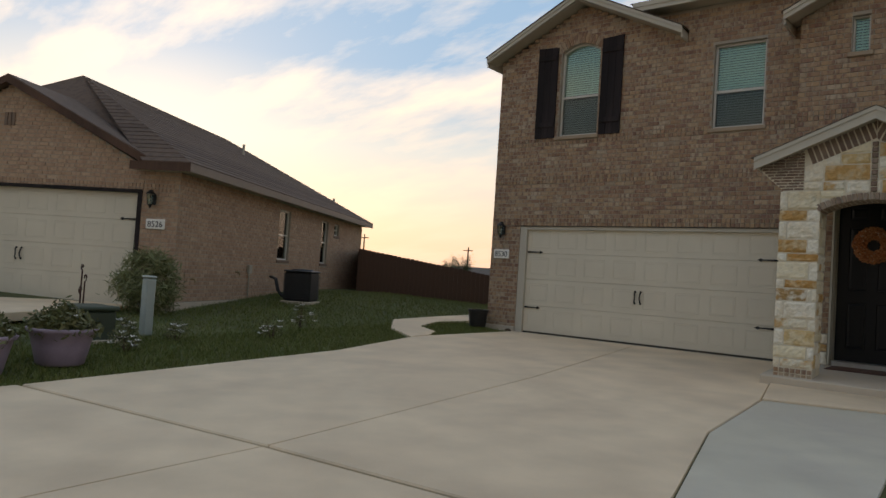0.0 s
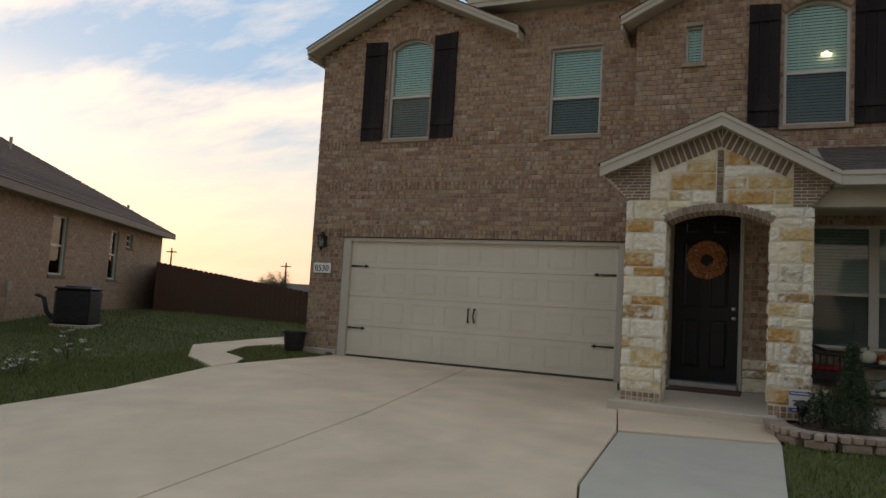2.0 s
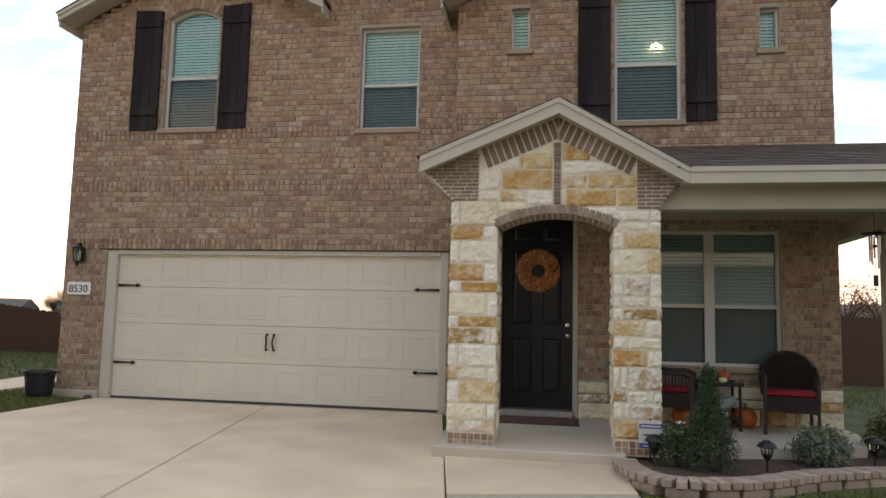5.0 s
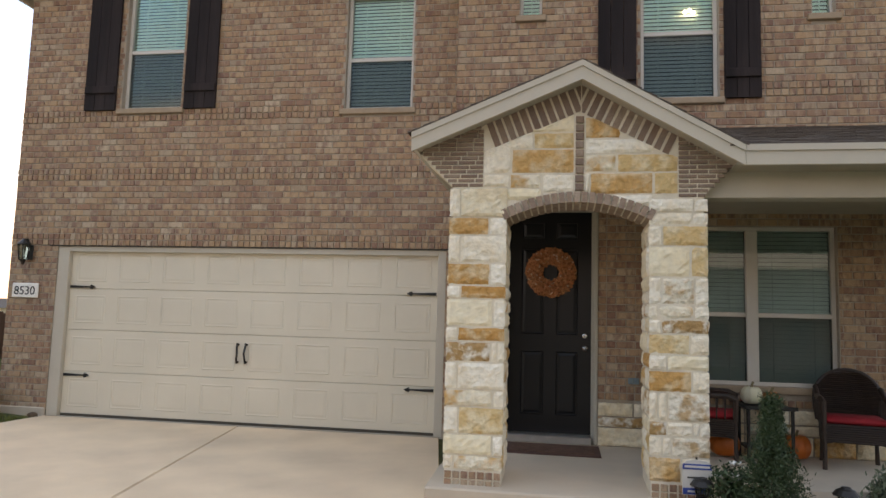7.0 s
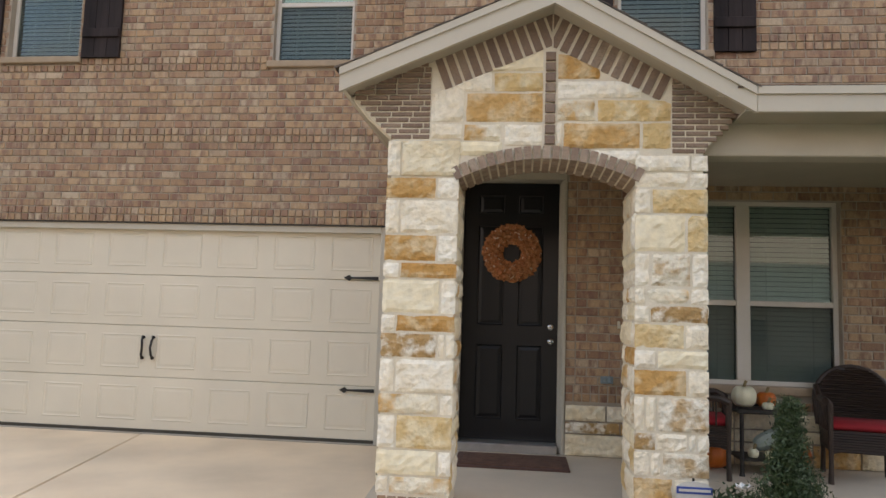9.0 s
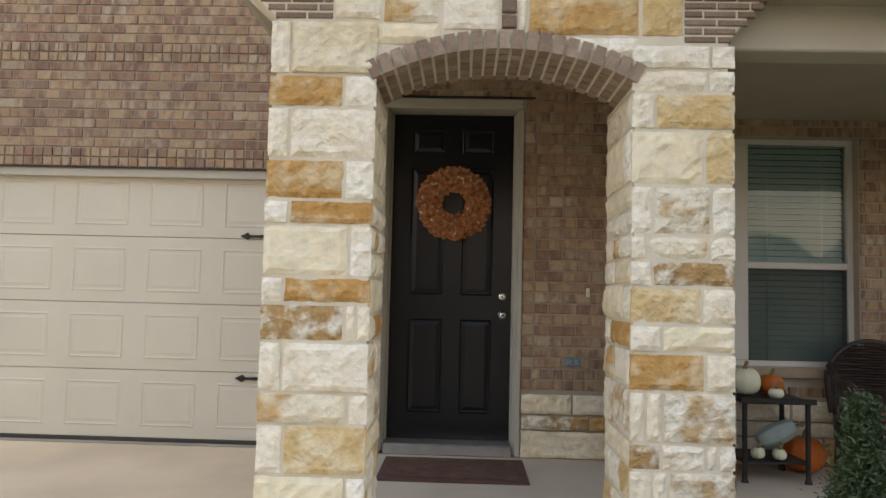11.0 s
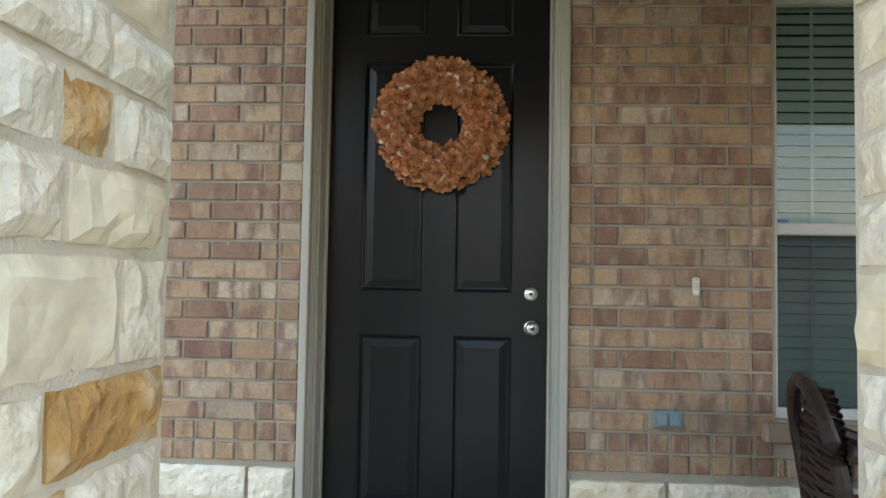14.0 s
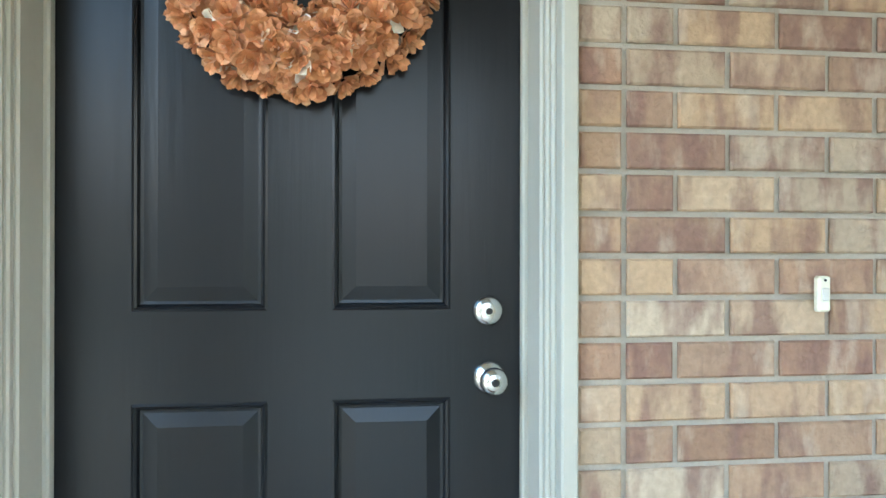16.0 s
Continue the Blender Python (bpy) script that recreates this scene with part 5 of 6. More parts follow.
def condenser(m):
    a = thing("air_conditioner", (0, 0, 0), "dark grey outdoor air-conditioning condenser on the lawn", "air conditioner")
    dark = mat("condenser_paint", (0.035, 0.036, 0.038), 0.5, metal=0.2, var=0.15, bump=0.05)
    part("pad", Geo().box(-0.42, 0.42, -0.42, 0.42, -0.1, 0.05, 0.015), M_SLAB, a, "concrete pad")
    part("cabinet", Geo().box(-0.36, 0.36, -0.36, 0.36, 0.05, 0.82, 0.03), M_IRON, a)
    for s in range(4):
        g = Geo()
        for k in range(14):
            g.box(-0.35, 0.35, -0.385, -0.36, 0.11 + k * 0.048, 0.14 + k * 0.048)
        part("louvre_panel", g.moved(Matrix.Rotation(math.pi / 2 * s, 4, "Z")), dark, a)
    part("lid", Geo().box(-0.39, 0.39, -0.39, 0.39, 0.82, 0.87, 0.02), dark, a)
    part("fan_grille", Geo().lathe(0, 0, [(0.3, 0.87), (0.28, 0.9), (0.05, 0.91)], 20), dark, a)
    for k in range(2):
        part("refrigerant_hose", Geo().tube([(-0.36, -0.1 + k * 0.12, 0.25), (-0.5, -0.12 + k * 0.12, 0.15), (-0.62, -0.14 + k * 0.1, 0.3), (-0.7, -0.15 + k * 0.1, 0.6), (-0.86, -0.15 + k * 0.1, 0.66)], 0.03, 8), M_IRON, a, "black insulated hose", smooth=True)
    a.matrix_world = m


condenser(pose(-11.28, -1.3, 0.08, 0, 0, 29.7) @ Matrix.Scale(0.86, 4))


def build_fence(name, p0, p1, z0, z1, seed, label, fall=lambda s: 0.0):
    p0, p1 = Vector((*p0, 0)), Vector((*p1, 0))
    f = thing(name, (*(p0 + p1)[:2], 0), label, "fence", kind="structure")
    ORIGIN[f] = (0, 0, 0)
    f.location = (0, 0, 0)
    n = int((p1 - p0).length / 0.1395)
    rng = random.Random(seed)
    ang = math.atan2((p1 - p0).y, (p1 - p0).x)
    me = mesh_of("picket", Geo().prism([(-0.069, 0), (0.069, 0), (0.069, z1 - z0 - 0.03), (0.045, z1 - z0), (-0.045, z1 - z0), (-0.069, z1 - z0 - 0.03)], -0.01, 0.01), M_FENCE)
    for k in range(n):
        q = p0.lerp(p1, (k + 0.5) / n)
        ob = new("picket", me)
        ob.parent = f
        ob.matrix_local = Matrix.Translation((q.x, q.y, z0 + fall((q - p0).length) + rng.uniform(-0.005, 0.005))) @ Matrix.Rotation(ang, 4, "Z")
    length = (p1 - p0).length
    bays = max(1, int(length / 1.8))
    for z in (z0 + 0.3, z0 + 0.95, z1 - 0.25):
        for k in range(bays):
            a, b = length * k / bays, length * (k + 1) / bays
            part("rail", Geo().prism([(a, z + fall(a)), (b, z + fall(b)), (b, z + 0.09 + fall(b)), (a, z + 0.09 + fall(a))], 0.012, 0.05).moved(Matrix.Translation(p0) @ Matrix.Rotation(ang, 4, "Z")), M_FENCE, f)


build_fence("fence_back", (-14.75, 3.95), (-4.0, 10.4), -0.45, 1.34, 61, "dark brown stained picket fence behind the lawn", lambda s: max(0.3 - 0.14 * s, -0.35))
# unseen filler run along the sight line, added to close the gap to the house
build_fence("fence_return", (-16.85, 6.1), (-14.8, 4.0), -0.3, 1.64, 63, "added dark brown stained picket fence closing the gap beside the house next door")
build_fence("fence_side", (3.2, 9.2), (14.0, 8.4), -0.15, 1.45, 62, "brown stained picket fence beside the porch")


# ---- planting helpers ----
def leaves(rng, centres, per, spread, size, flat=1.0, thin=0.35):
    """Many small two-triangle leaves round the given centres."""
    c = np.repeat(np.array(centres, float), per, 0)
    n = len(c)
    p = c + rng.normal(0, 1, (n, 3)) * np.array([spread, spread, spread * flat])
    a = rng.normal(0, 1, (n, 3))
    a /= np.linalg.norm(a, axis=1)[:, None]
    b = np.cross(a, rng.normal(0, 1, (n, 3)))
    b /= np.linalg.norm(b, axis=1)[:, None]
    s = size * rng.uniform(0.6, 1.3, (n, 1))
    q = np.stack([p - a * s, p + b * s * thin, p + a * s, p - b * s * thin], 1).reshape(-1, 3)
    g = Geo()
    g.v = q.tolist()
    g.f = [(4 * i, 4 * i + 1, 4 * i + 2, 4 * i + 3) for i in range(n)]
    return g


def shrub(name, x, y, z, r, h, material, label, seed, n=90, size=0.03, flowers=0, cone=False, category="shrub", stems=7, thin=0.35):
    rng = np.random.default_rng(seed)
    s = thing(name, (x, y, z), label, category)
    t = rng.uniform(0, 1, n) ** (0.9 if cone else 0.6)
    ang = rng.uniform(0, 2 * np.pi, n)
    if cone:
        rad = r * (1 - t) ** 0.8 * (0.5 + 0.5 * np.sin(np.pi * np.clip(t + 0.25, 0, 1)) ** 0.5) * rng.uniform(0.3, 1.0, n)
        zz = z + 0.03 + h * t
    else:
        rad = r * np.sqrt(rng.uniform(0, 1, n)) * (0.55 + 0.45 * np.sin(np.pi * t))
        zz = z + 0.04 + h * t * (1 - 0.35 * (rad / r) ** 2)
    pts = np.stack([x + rad * np.cos(ang), y + rad * np.sin(ang), zz], 1)
    g = Geo()
    for k in range(stems):
        q = pts[k * 3 % n]
        g.tube([(x + 0.02 * (k - stems / 2) / stems, y, z - 0.02), ((x + q[0]) / 2, (y + q[1]) / 2, (z + q[2]) / 2 + 0.03), tuple(q)], [0.008, 0.005, 0.003], 5, False)
    part("stem", g, M_BARK, s)
    part("foliage", leaves(rng, pts, 26 if cone else 18, 0.028 if cone else 0.04 if thin > 0.2 else 0.07, size, thin=thin), material, s)
    if flowers:
        top = pts[np.argsort(-pts[:, 2])[: max(flowers * 2, 4)]]
        for k in range(flowers):
            c = top[rng.integers(len(top))] + rng.normal(0, 0.03, 3)
            f = Geo()
            for j in range(6):
                a = j * math.pi / 3
                f.add([(c[0], c[1], c[2]), (c[0] + 0.04 * math.cos(a), c[1] + 0.04 * math.sin(a), c[2] + 0.018), (c[0] + 0.048 * math.cos(a + 0.5), c[1] + 0.048 * math.sin(a + 0.5), c[2] + 0.03), (c[0] + 0.04 * math.cos(a + 1.0), c[1] + 0.04 * math.sin(a + 1.0), c[2] + 0.012)], [(0, 1, 2, 3)])
            part("flower", f, M_PETAL, s, "small white bloom")
    return s


# ---- bed in front of the porch ----
def smooth_path(pts, n):
    out = []
    P = [Vector((*p, 0)) for p in pts]
    for i in range(len(P) - 1):
        a, b, c, d = P[max(i - 1, 0)], P[i], P[i + 1], P[min(i + 2, len(P) - 1)]
        for k in range(n):
            t = k / n
            out.append(0.5 * ((2 * b) + (c - a) * t + (2 * a - 5 * b + 4 * c - d) * t * t + (3 * b - a - 3 * c + d) * t ** 3))
    return out + [P[-1]]


def build_bed():
    bed = thing("flower_bed", (2, -2.6, -0.2), "curved raised flower bed edged with tan paving bricks", "flower bed", kind="structure")
    line = smooth_path([(0.9, -2.44), (0.94, -2.9), (1.12, -3.22), (1.45, -3.3), (1.9, -3.12), (2.4, -2.74), (3.0, -2.4), (3.8, -2.14), (4.9, -2.05)], 40)
    step, acc, last = 0.088, 0.0, line[0]
    rng = random.Random(71)
    caps, soil = [], []
    for p in line[1:]:
        acc += (p - last).length
        if acc >= step:
            d = (p - last).normalized()
            caps.append((p.copy(), d.copy()))
            acc = 0.0
        last = p
    low = Geo()
    for k, (p, d) in enumerate(caps):
        ang = math.degrees(math.atan2(d.y, d.x))
        g = Geo().box(-0.041, 0.041, -0.11, 0.11, 0, 0.06, 0.005).moved(pose(p.x, p.y, -0.155 + rng.uniform(-0.004, 0.004), 0, 0, ang))
        part("brick", g, M_PAVER, bed)
        if k % 3 == 1:
            part("block", Geo().box(-0.128, 0.128, -0.09, 0.09, 0, 0.085, 0.012).moved(pose(p.x, p.y, -0.245, 0, 0, ang)), M_PAVER, bed)
        soil.append((p.x - d.y * 0.1, p.y + d.x * 0.1))
    back = [(4.9, -0.6), (3.64, -0.55), (3.37, -1.44), (2.6, -1.77), (1.6, -2.04), (0.98, -2.13)]
    g = Geo().prism(soil + back, -0.3, -0.15, "z")
    part("soil", g, M_SOIL, bed, "dark mulch")


build_bed()
shrub("evergreen", 1.62, -2.62, -0.15, 0.28, 0.84, M_LEAF, "conical dark green evergreen shrub in the bed", 1, n=820, size=0.015, cone=True, thin=0.25)
shrub("rose_bush", 1.36, -2.5, -0.15, 0.14, 0.3, M_LEAF, "small rose bush with white blooms in the bed", 2, n=60, size=0.025, flowers=7, category="rose bush")
shrub("sage_bush", 2.72, -2.05, -0.15, 0.25, 0.27, M_LEAF2, "rounded silver-green sage bush in the bed", 3, n=170, size=0.026)
shrub("juniper", 3.75, -1.35, -0.15, 0.34, 0.4, M_LEAF3, "spreading olive juniper beside the porch", 4, n=220, size=0.035)
shrub("juniper", 4.35, -1.75, -0.15, 0.42, 0.46, M_LEAF3, "spreading olive juniper beside the porch", 5, n=260, size=0.04)


def solar_light(m):
    s = thing("solar_light", (0, 0, 0), "dark bronze solar path light on a stake", "garden light", "solar lights in the bed")
    part("stake", Geo().tube([(0, 0, -0.05), (0, 0, 0.1)], 0.01, 8), M_IRON, s)
    part("collar", Geo().lathe(0, 0, [(0.015, 0.08), (0.035, 0.11), (0.045, 0.13)], 14), M_IRON, s)
    part("lens", Geo().lathe(0, 0, [(0.042, 0.13), (0.05, 0.2)], 14), M_GLASS, s, "clear ribbed lens").visible_shadow = False
    g = Geo()
    for k in range(8):
        a = k * math.pi / 4
        g.tube([(0.044 * math.cos(a), 0.044 * math.sin(a), 0.13), (0.052 * math.cos(a), 0.052 * math.sin(a), 0.2)], 0.004, 5)
    part("cage", g, M_IRON, s)
    part("cap", Geo().lathe(0, 0, [(0.085, 0.195), (0.088, 0.2), (0.06, 0.235), (0.035, 0.245), (0.03, 0.255)], 14), M_IRON, s)
    s.matrix_world = m
    return s


solar_light(pose(1.17, -2.5, -0.13))
for x, y in ((2.13, -2.52), (3.22, -1.95)):
    solar_light(pose(x, y, -0.13))


def yard_sign():
    s = thing("yard_sign", (1.15, -2.40, -0.15), "white and blue security yard sign on a stake", "sign")
    blue = mat("sign_blue", (0.03, 0.07, 0.28), 0.4, bump=0)
    part("stake", Geo().tube([(1.15, -2.39, -0.15), (1.15, -2.39, 0.25)], 0.008, 6), M_IRON, s)
    brd = part("board", Geo().prism([(1.045, -0.02), (1.255, -0.02), (1.255, 0.2), (1.22, 0.225), (1.15, 0.235), (1.08, 0.225), (1.045, 0.2)], -2.42, -2.405), M_WHITE, s)
    part("band", Geo().box(1.047, 1.253, -2.424, -2.42, 0.165, 0.205), blue, brd)
    part("band", Geo().box(1.047, 1.253, -2.424, -2.42, -0.015, 0.03), blue, brd)
    part("letter_bar", Geo().box(1.06, 1.24, -2.427, -2.424, 0.178, 0.193), M_WHITE, brd)
    part("letter_bar", Geo().box(1.08, 1.22, -2.424, -2.42, 0.1, 0.112), M_IRON, brd)
    part("letter_bar", Geo().box(1.08, 1.17, -2.427, -2.424, 0.0, 0.014), M_WHITE, brd)


yard_sign()


# ---- porch furniture ----
M_WICKER = piece_mat("wicker", [(0.022, 0.013, 0.01), (0.04, 0.023, 0.016), (0.03, 0.018, 0.012)], True, (0.015, 0.01, 0.008, 0.4), rough=0.5, bump=0.2)
M_RED = mat("red_cushion", (0.32, 0.012, 0.018), 0.8, var=0.15, scale=6, fine=200, bump=0.2)


def wicker_chair(m):
    c = thing("wicker_chair", (0, 0, 0), "dark brown wicker armchair with red seat cushion", "chair", "wicker chairs on the porch")
    for x, y in ((-0.27, -0.27), (0.27, -0.27), (-0.24, 0.26), (0.24, 0.26)):
        part("leg", Geo().tube([(x, y, 0), (x * 0.98, y * 0.98, 0.2), (x, y, 0.4 if y > 0 else 0.62)], [0.022, 0.018, 0.024], 8), M_WICKER, c)
    # woven apron round the seat
    g = Geo()
    for k in range(9):
        z = 0.24 + k * 0.02
        zz = lambda t: z + (0.05 * (1 - (2 * t - 1) ** 2) if k == 0 else 0)
        for (x0, y0), (x1, y1) in (((-0.27, -0.27), (0.27, -0.27)), ((-0.27, -0.27), (-0.25, 0.26)), ((0.27, -0.27), (0.25, 0.26)), ((-0.25, 0.26), (0.25, 0.26))):
            g.tube([(x0 + (x1 - x0) * t, y0 + (y1 - y0) * t, zz(t)) for t in (0, 0.25, 0.5, 0.75, 1)], 0.0115, 5, False)
    part("apron", g, M_WICKER, c, "woven apron", kind="stuff")
    part("seat", Geo().box(-0.27, 0.27, -0.27, 0.26, 0.385, 0.415, 0.01), M_WICKER, c)
    part("cushion", Geo().box(-0.26, 0.26, -0.265, 0.22, 0.416, 0.475, 0.024), M_RED, c, "flat red cushion", smooth=True)
    # rounded back: hoop and weave
    hoop = [(-0.27, 0.24, 0.4)] + [(-0.29 * math.cos(t), 0.27 + 0.05 * math.sin(t), 0.62 + 0.27 * math.sin(t)) for t in [math.pi * k / 14 for k in range(15)]] + [(0.27, 0.24, 0.4)]
    part("back_frame", Geo().tube(hoop, 0.024, 8), M_WICKER, c)
    g = Geo()
    for k in range(24):
        z = 0.43 + k * 0.019
        w = 0.27 if z < 0.62 else 0.28 * math.sqrt(max(0.02, 1 - ((z - 0.62) / 0.27) ** 2))
        off = 0.006 if k % 2 else -0.006
        g.tube([(-w, 0.255, z), (-w * 0.5, 0.285 + off, z), (0, 0.295 - off, z), (w * 0.5, 0.285 + off, z), (w, 0.255, z)], 0.0105, 5, False)
    part("backrest", g, M_WICKER, c, "woven rounded back", kind="stuff")
    for s in (-1, 1):
        part("arm", Geo().tube([(s * 0.27, -0.27, 0.6), (s * 0.285, -0.2, 0.635), (s * 0.29, 0.05, 0.64), (s * 0.285, 0.25, 0.72)], [0.03, 0.03, 0.028, 0.024], 8), M_WICKER, c)
        g = Geo()
        for k in range(7):
            g.tube([(s * 0.275, -0.25 + k * 0.075, 0.4), (s * 0.285, -0.25 + k * 0.075, 0.63)], 0.008, 5, False)
        part("arm_weave", g, M_WICKER, c)
    c.matrix_world = m
    return c


CHAIR = wicker_chair(pose(2.87, -0.62, -0.05, 0, 0, -12))
copy_thing(CHAIR, pose(1.55, -0.6, -0.05, 0, 0, 78))


def side_table():
    t = thing("side_table", (2.12, -0.5, -0.05), "dark brown metal side table with lower shelf", "table")
    dark = M_IRON
    part("tabletop", Geo().box(1.89, 2.35, -0.72, -0.28, 0.45, 0.475, 0.01).box(1.88, 2.36, -0.735, -0.72, 0.455, 0.49, 0.004).box(1.88, 2.36, -0.28, -0.265, 0.455, 0.49, 0.004), dark, t)
    for x, y in ((1.92, -0.69), (2.32, -0.69), (1.92, -0.31), (2.32, -0.31)):
        part("leg", Geo().tube([(x, y, -0.05), (x, y, -0.02), (x, y, 0.45)], [0.026, 0.017, 0.017], 8), dark, t)
    part("shelf", Geo().box(1.91, 2.33, -0.7, -0.3, 0.07, 0.085, 0.004), dark, t)


side_table()
M_PUMP = mat("pumpkin_skin", (0.52, 0.12, 0.015), 0.5, var=0.12, scale=7, fine=60, bump=0.1)
M_PUMPW = mat("pumpkin_pale", (0.68, 0.66, 0.48), 0.5, var=0.08, scale=7, fine=60, bump=0.1)
M_GOURD = mat("gourd_grey", (0.3, 0.36, 0.32), 0.55, var=0.15, scale=9, fine=60, bump=0.1)
M_STALK = mat("stalk", (0.2, 0.15, 0.07), 0.8, bump=0.2)


def pumpkin(name, x, y, z, r, h, material, label, lobes=10, tilt=(0, 0)):
    p = thing(name, (0, 0, 0), label, "pumpkin")
    n, rows = 40, 12
    g = Geo()
    v = []
    for j in range(rows + 1):
        ph = math.pi * j / rows
        for k in range(n):
            a = 2 * math.pi * k / n
            lob = 1 - 0.07 * abs(math.sin(lobes * a / 2)) ** 0.6 * math.sin(ph) ** 0.5
            rr = r * math.sin(ph) ** 0.75 * lob if 0 < j < rows else 0.001
            zz = h / 2 - h / 2 * math.cos(ph) * (1 - 0.18 * math.exp(-((math.sin(ph)) * 3) ** 2))
            v.append((rr * math.cos(a), rr * math.sin(a), zz))
    g.add(v, [(j * n + k, j * n + (k + 1) % n, (j + 1) * n + (k + 1) % n, (j + 1) * n + k) for j in range(rows) for k in range(n)])
    part("flesh", g, material, p, smooth=True)
    part("stalk", Geo().tube([(0, 0, h * 0.86), (0.006, 0, h * 1.0), (0.02, 0.004, h * 1.0 + 0.035)], [0.018, 0.012, 0.013], 7), M_STALK, p, "dry stalk")
    p.matrix_world = pose(x, y, z, tilt[0], tilt[1])


pumpkin("pumpkin", 2.0, -0.48, 0.475, 0.105, 0.19, M_PUMPW, "pale cream pumpkin on the side table")
pumpkin("pumpkin", 2.2, -0.42, 0.475, 0.085, 0.14, M_PUMP, "orange pumpkin on the side table")
pumpkin("pumpkin", 2.15, -0.62, 0.475, 0.05, 0.07, M_PUMPW, "small cream pumpkin on the side table")
pumpkin("pumpkin", 2.44, -0.36, -0.05, 0.145, 0.25, M_PUMP, "large orange pumpkin on the porch floor")
pumpkin("pumpkin", 1.76, -0.4, -0.05, 0.15, 0.24, M_PUMP, "large orange pumpkin behind the chair")
pumpkin("gourd", 2.06, -0.5, 0.16, 0.075, 0.3, M_GOURD, "long grey-green gourd lying on the shelf", tilt=(8, 62))
pumpkin("gourd", 2.03, -0.62, 0.085, 0.045, 0.08, M_PUMPW, "small cream gourd on the shelf")
pumpkin("gourd", 2.16, -0.64, 0.085, 0.045, 0.075, M_PUMPW, "small cream gourd on the shelf")


def doormat():
    d = thing("doormat", (0.05, -0.6, -0.05), "brown bristle doormat with darker border", "doormat")
    m1 = mat("coir", (0.14, 0.068, 0.045), 0.95, var=0.3, scale=15, fine=260, bump=0.8)
    m2 = mat("mat_rubber", (0.11, 0.052, 0.038), 0.9, var=0.2, bump=0.3)
    part("border", Geo().box(-0.42, 0.53, -0.94, -0.32, -0.05, -0.036, 0.004), m2, d)
    part("bristle_field", Geo().box(-0.36, 0.47, -0.88, -0.38, -0.038, -0.028, 0.004), m1, d, "brown bristle field")


doormat()


# ---- wreath on the door ----
def wreath():
    w = thing("wreath", (0.01, -0.07, 1.787), "round wreath of curled orange-tan wood shavings", "wreath")
    cols = [(0.55, 0.2, 0.075), (0.7, 0.33, 0.15), (0.6, 0.25, 0.1), (0.78, 0.44, 0.24), (0.48, 0.165, 0.06)]
    petal = piece_mat("wood_petal", cols, True, (0.5, 0.2, 0.06, 0.35), rough=0.75, bump=0.2, fine=120)
    pale = piece_mat("wood_petal_pale", [(0.82, 0.68, 0.5), (0.86, 0.78, 0.64)], True, (0.7, 0.5, 0.3, 0.3), rough=0.75, bump=0.2)
    rng = random.Random(9)
    R, r = 0.183, 0.07
    ringv = Geo()
    n = 40
    ringv.add([(0.01 + (R + 0.05 * math.cos(b)) * math.cos(a), -0.045 + 0.04 * math.sin(b), 1.787 + (R + 0.05 * math.cos(b)) * math.sin(a)) for a in [2 * math.pi * k / n for k in range(n)] for b in [2 * math.pi * j / 8 for j in range(8)]],
              [(k * 8 + j, k * 8 + (j + 1) % 8, ((k + 1) % n) * 8 + (j + 1) % 8, ((k + 1) % n) * 8 + j) for k in range(n) for j in range(8)])
    part("base_ring", ringv, petal, w, "woven core")
    made = 0
    tries = 0
    spots = []
    while made < 118 and tries < 14000:
        tries += 1
        a, b = rng.uniform(0, 2 * math.pi), rng.uniform(-0.3, math.pi + 0.3)
        rad = R + r * math.cos(b) * 0.9
        c = Vector((0.01 + rad * math.cos(a), -0.03 - 0.05 * max(0, math.sin(b)), 1.787 + rad * math.sin(a)))
        if any((c - q).length < 0.036 for q in spots):
            continue
        spots.append(c)
        made += 1
        nrm = Vector((math.cos(a) * math.cos(b) + rng.uniform(-0.3, 0.3), -max(0.1, math.sin(b)) - 0.3, math.sin(a) * math.cos(b) + rng.uniform(-0.3, 0.3))).normalized()
        rot = nrm.to_track_quat("Z", "Y").to_matrix().to_4x4() @ Matrix.Rotation(rng.uniform(0, 6), 4, "Z")
        size = rng.uniform(0.9, 1.2)
        rosette(w, petal, pale, rng, size, Matrix.Translation(c) @ rot)


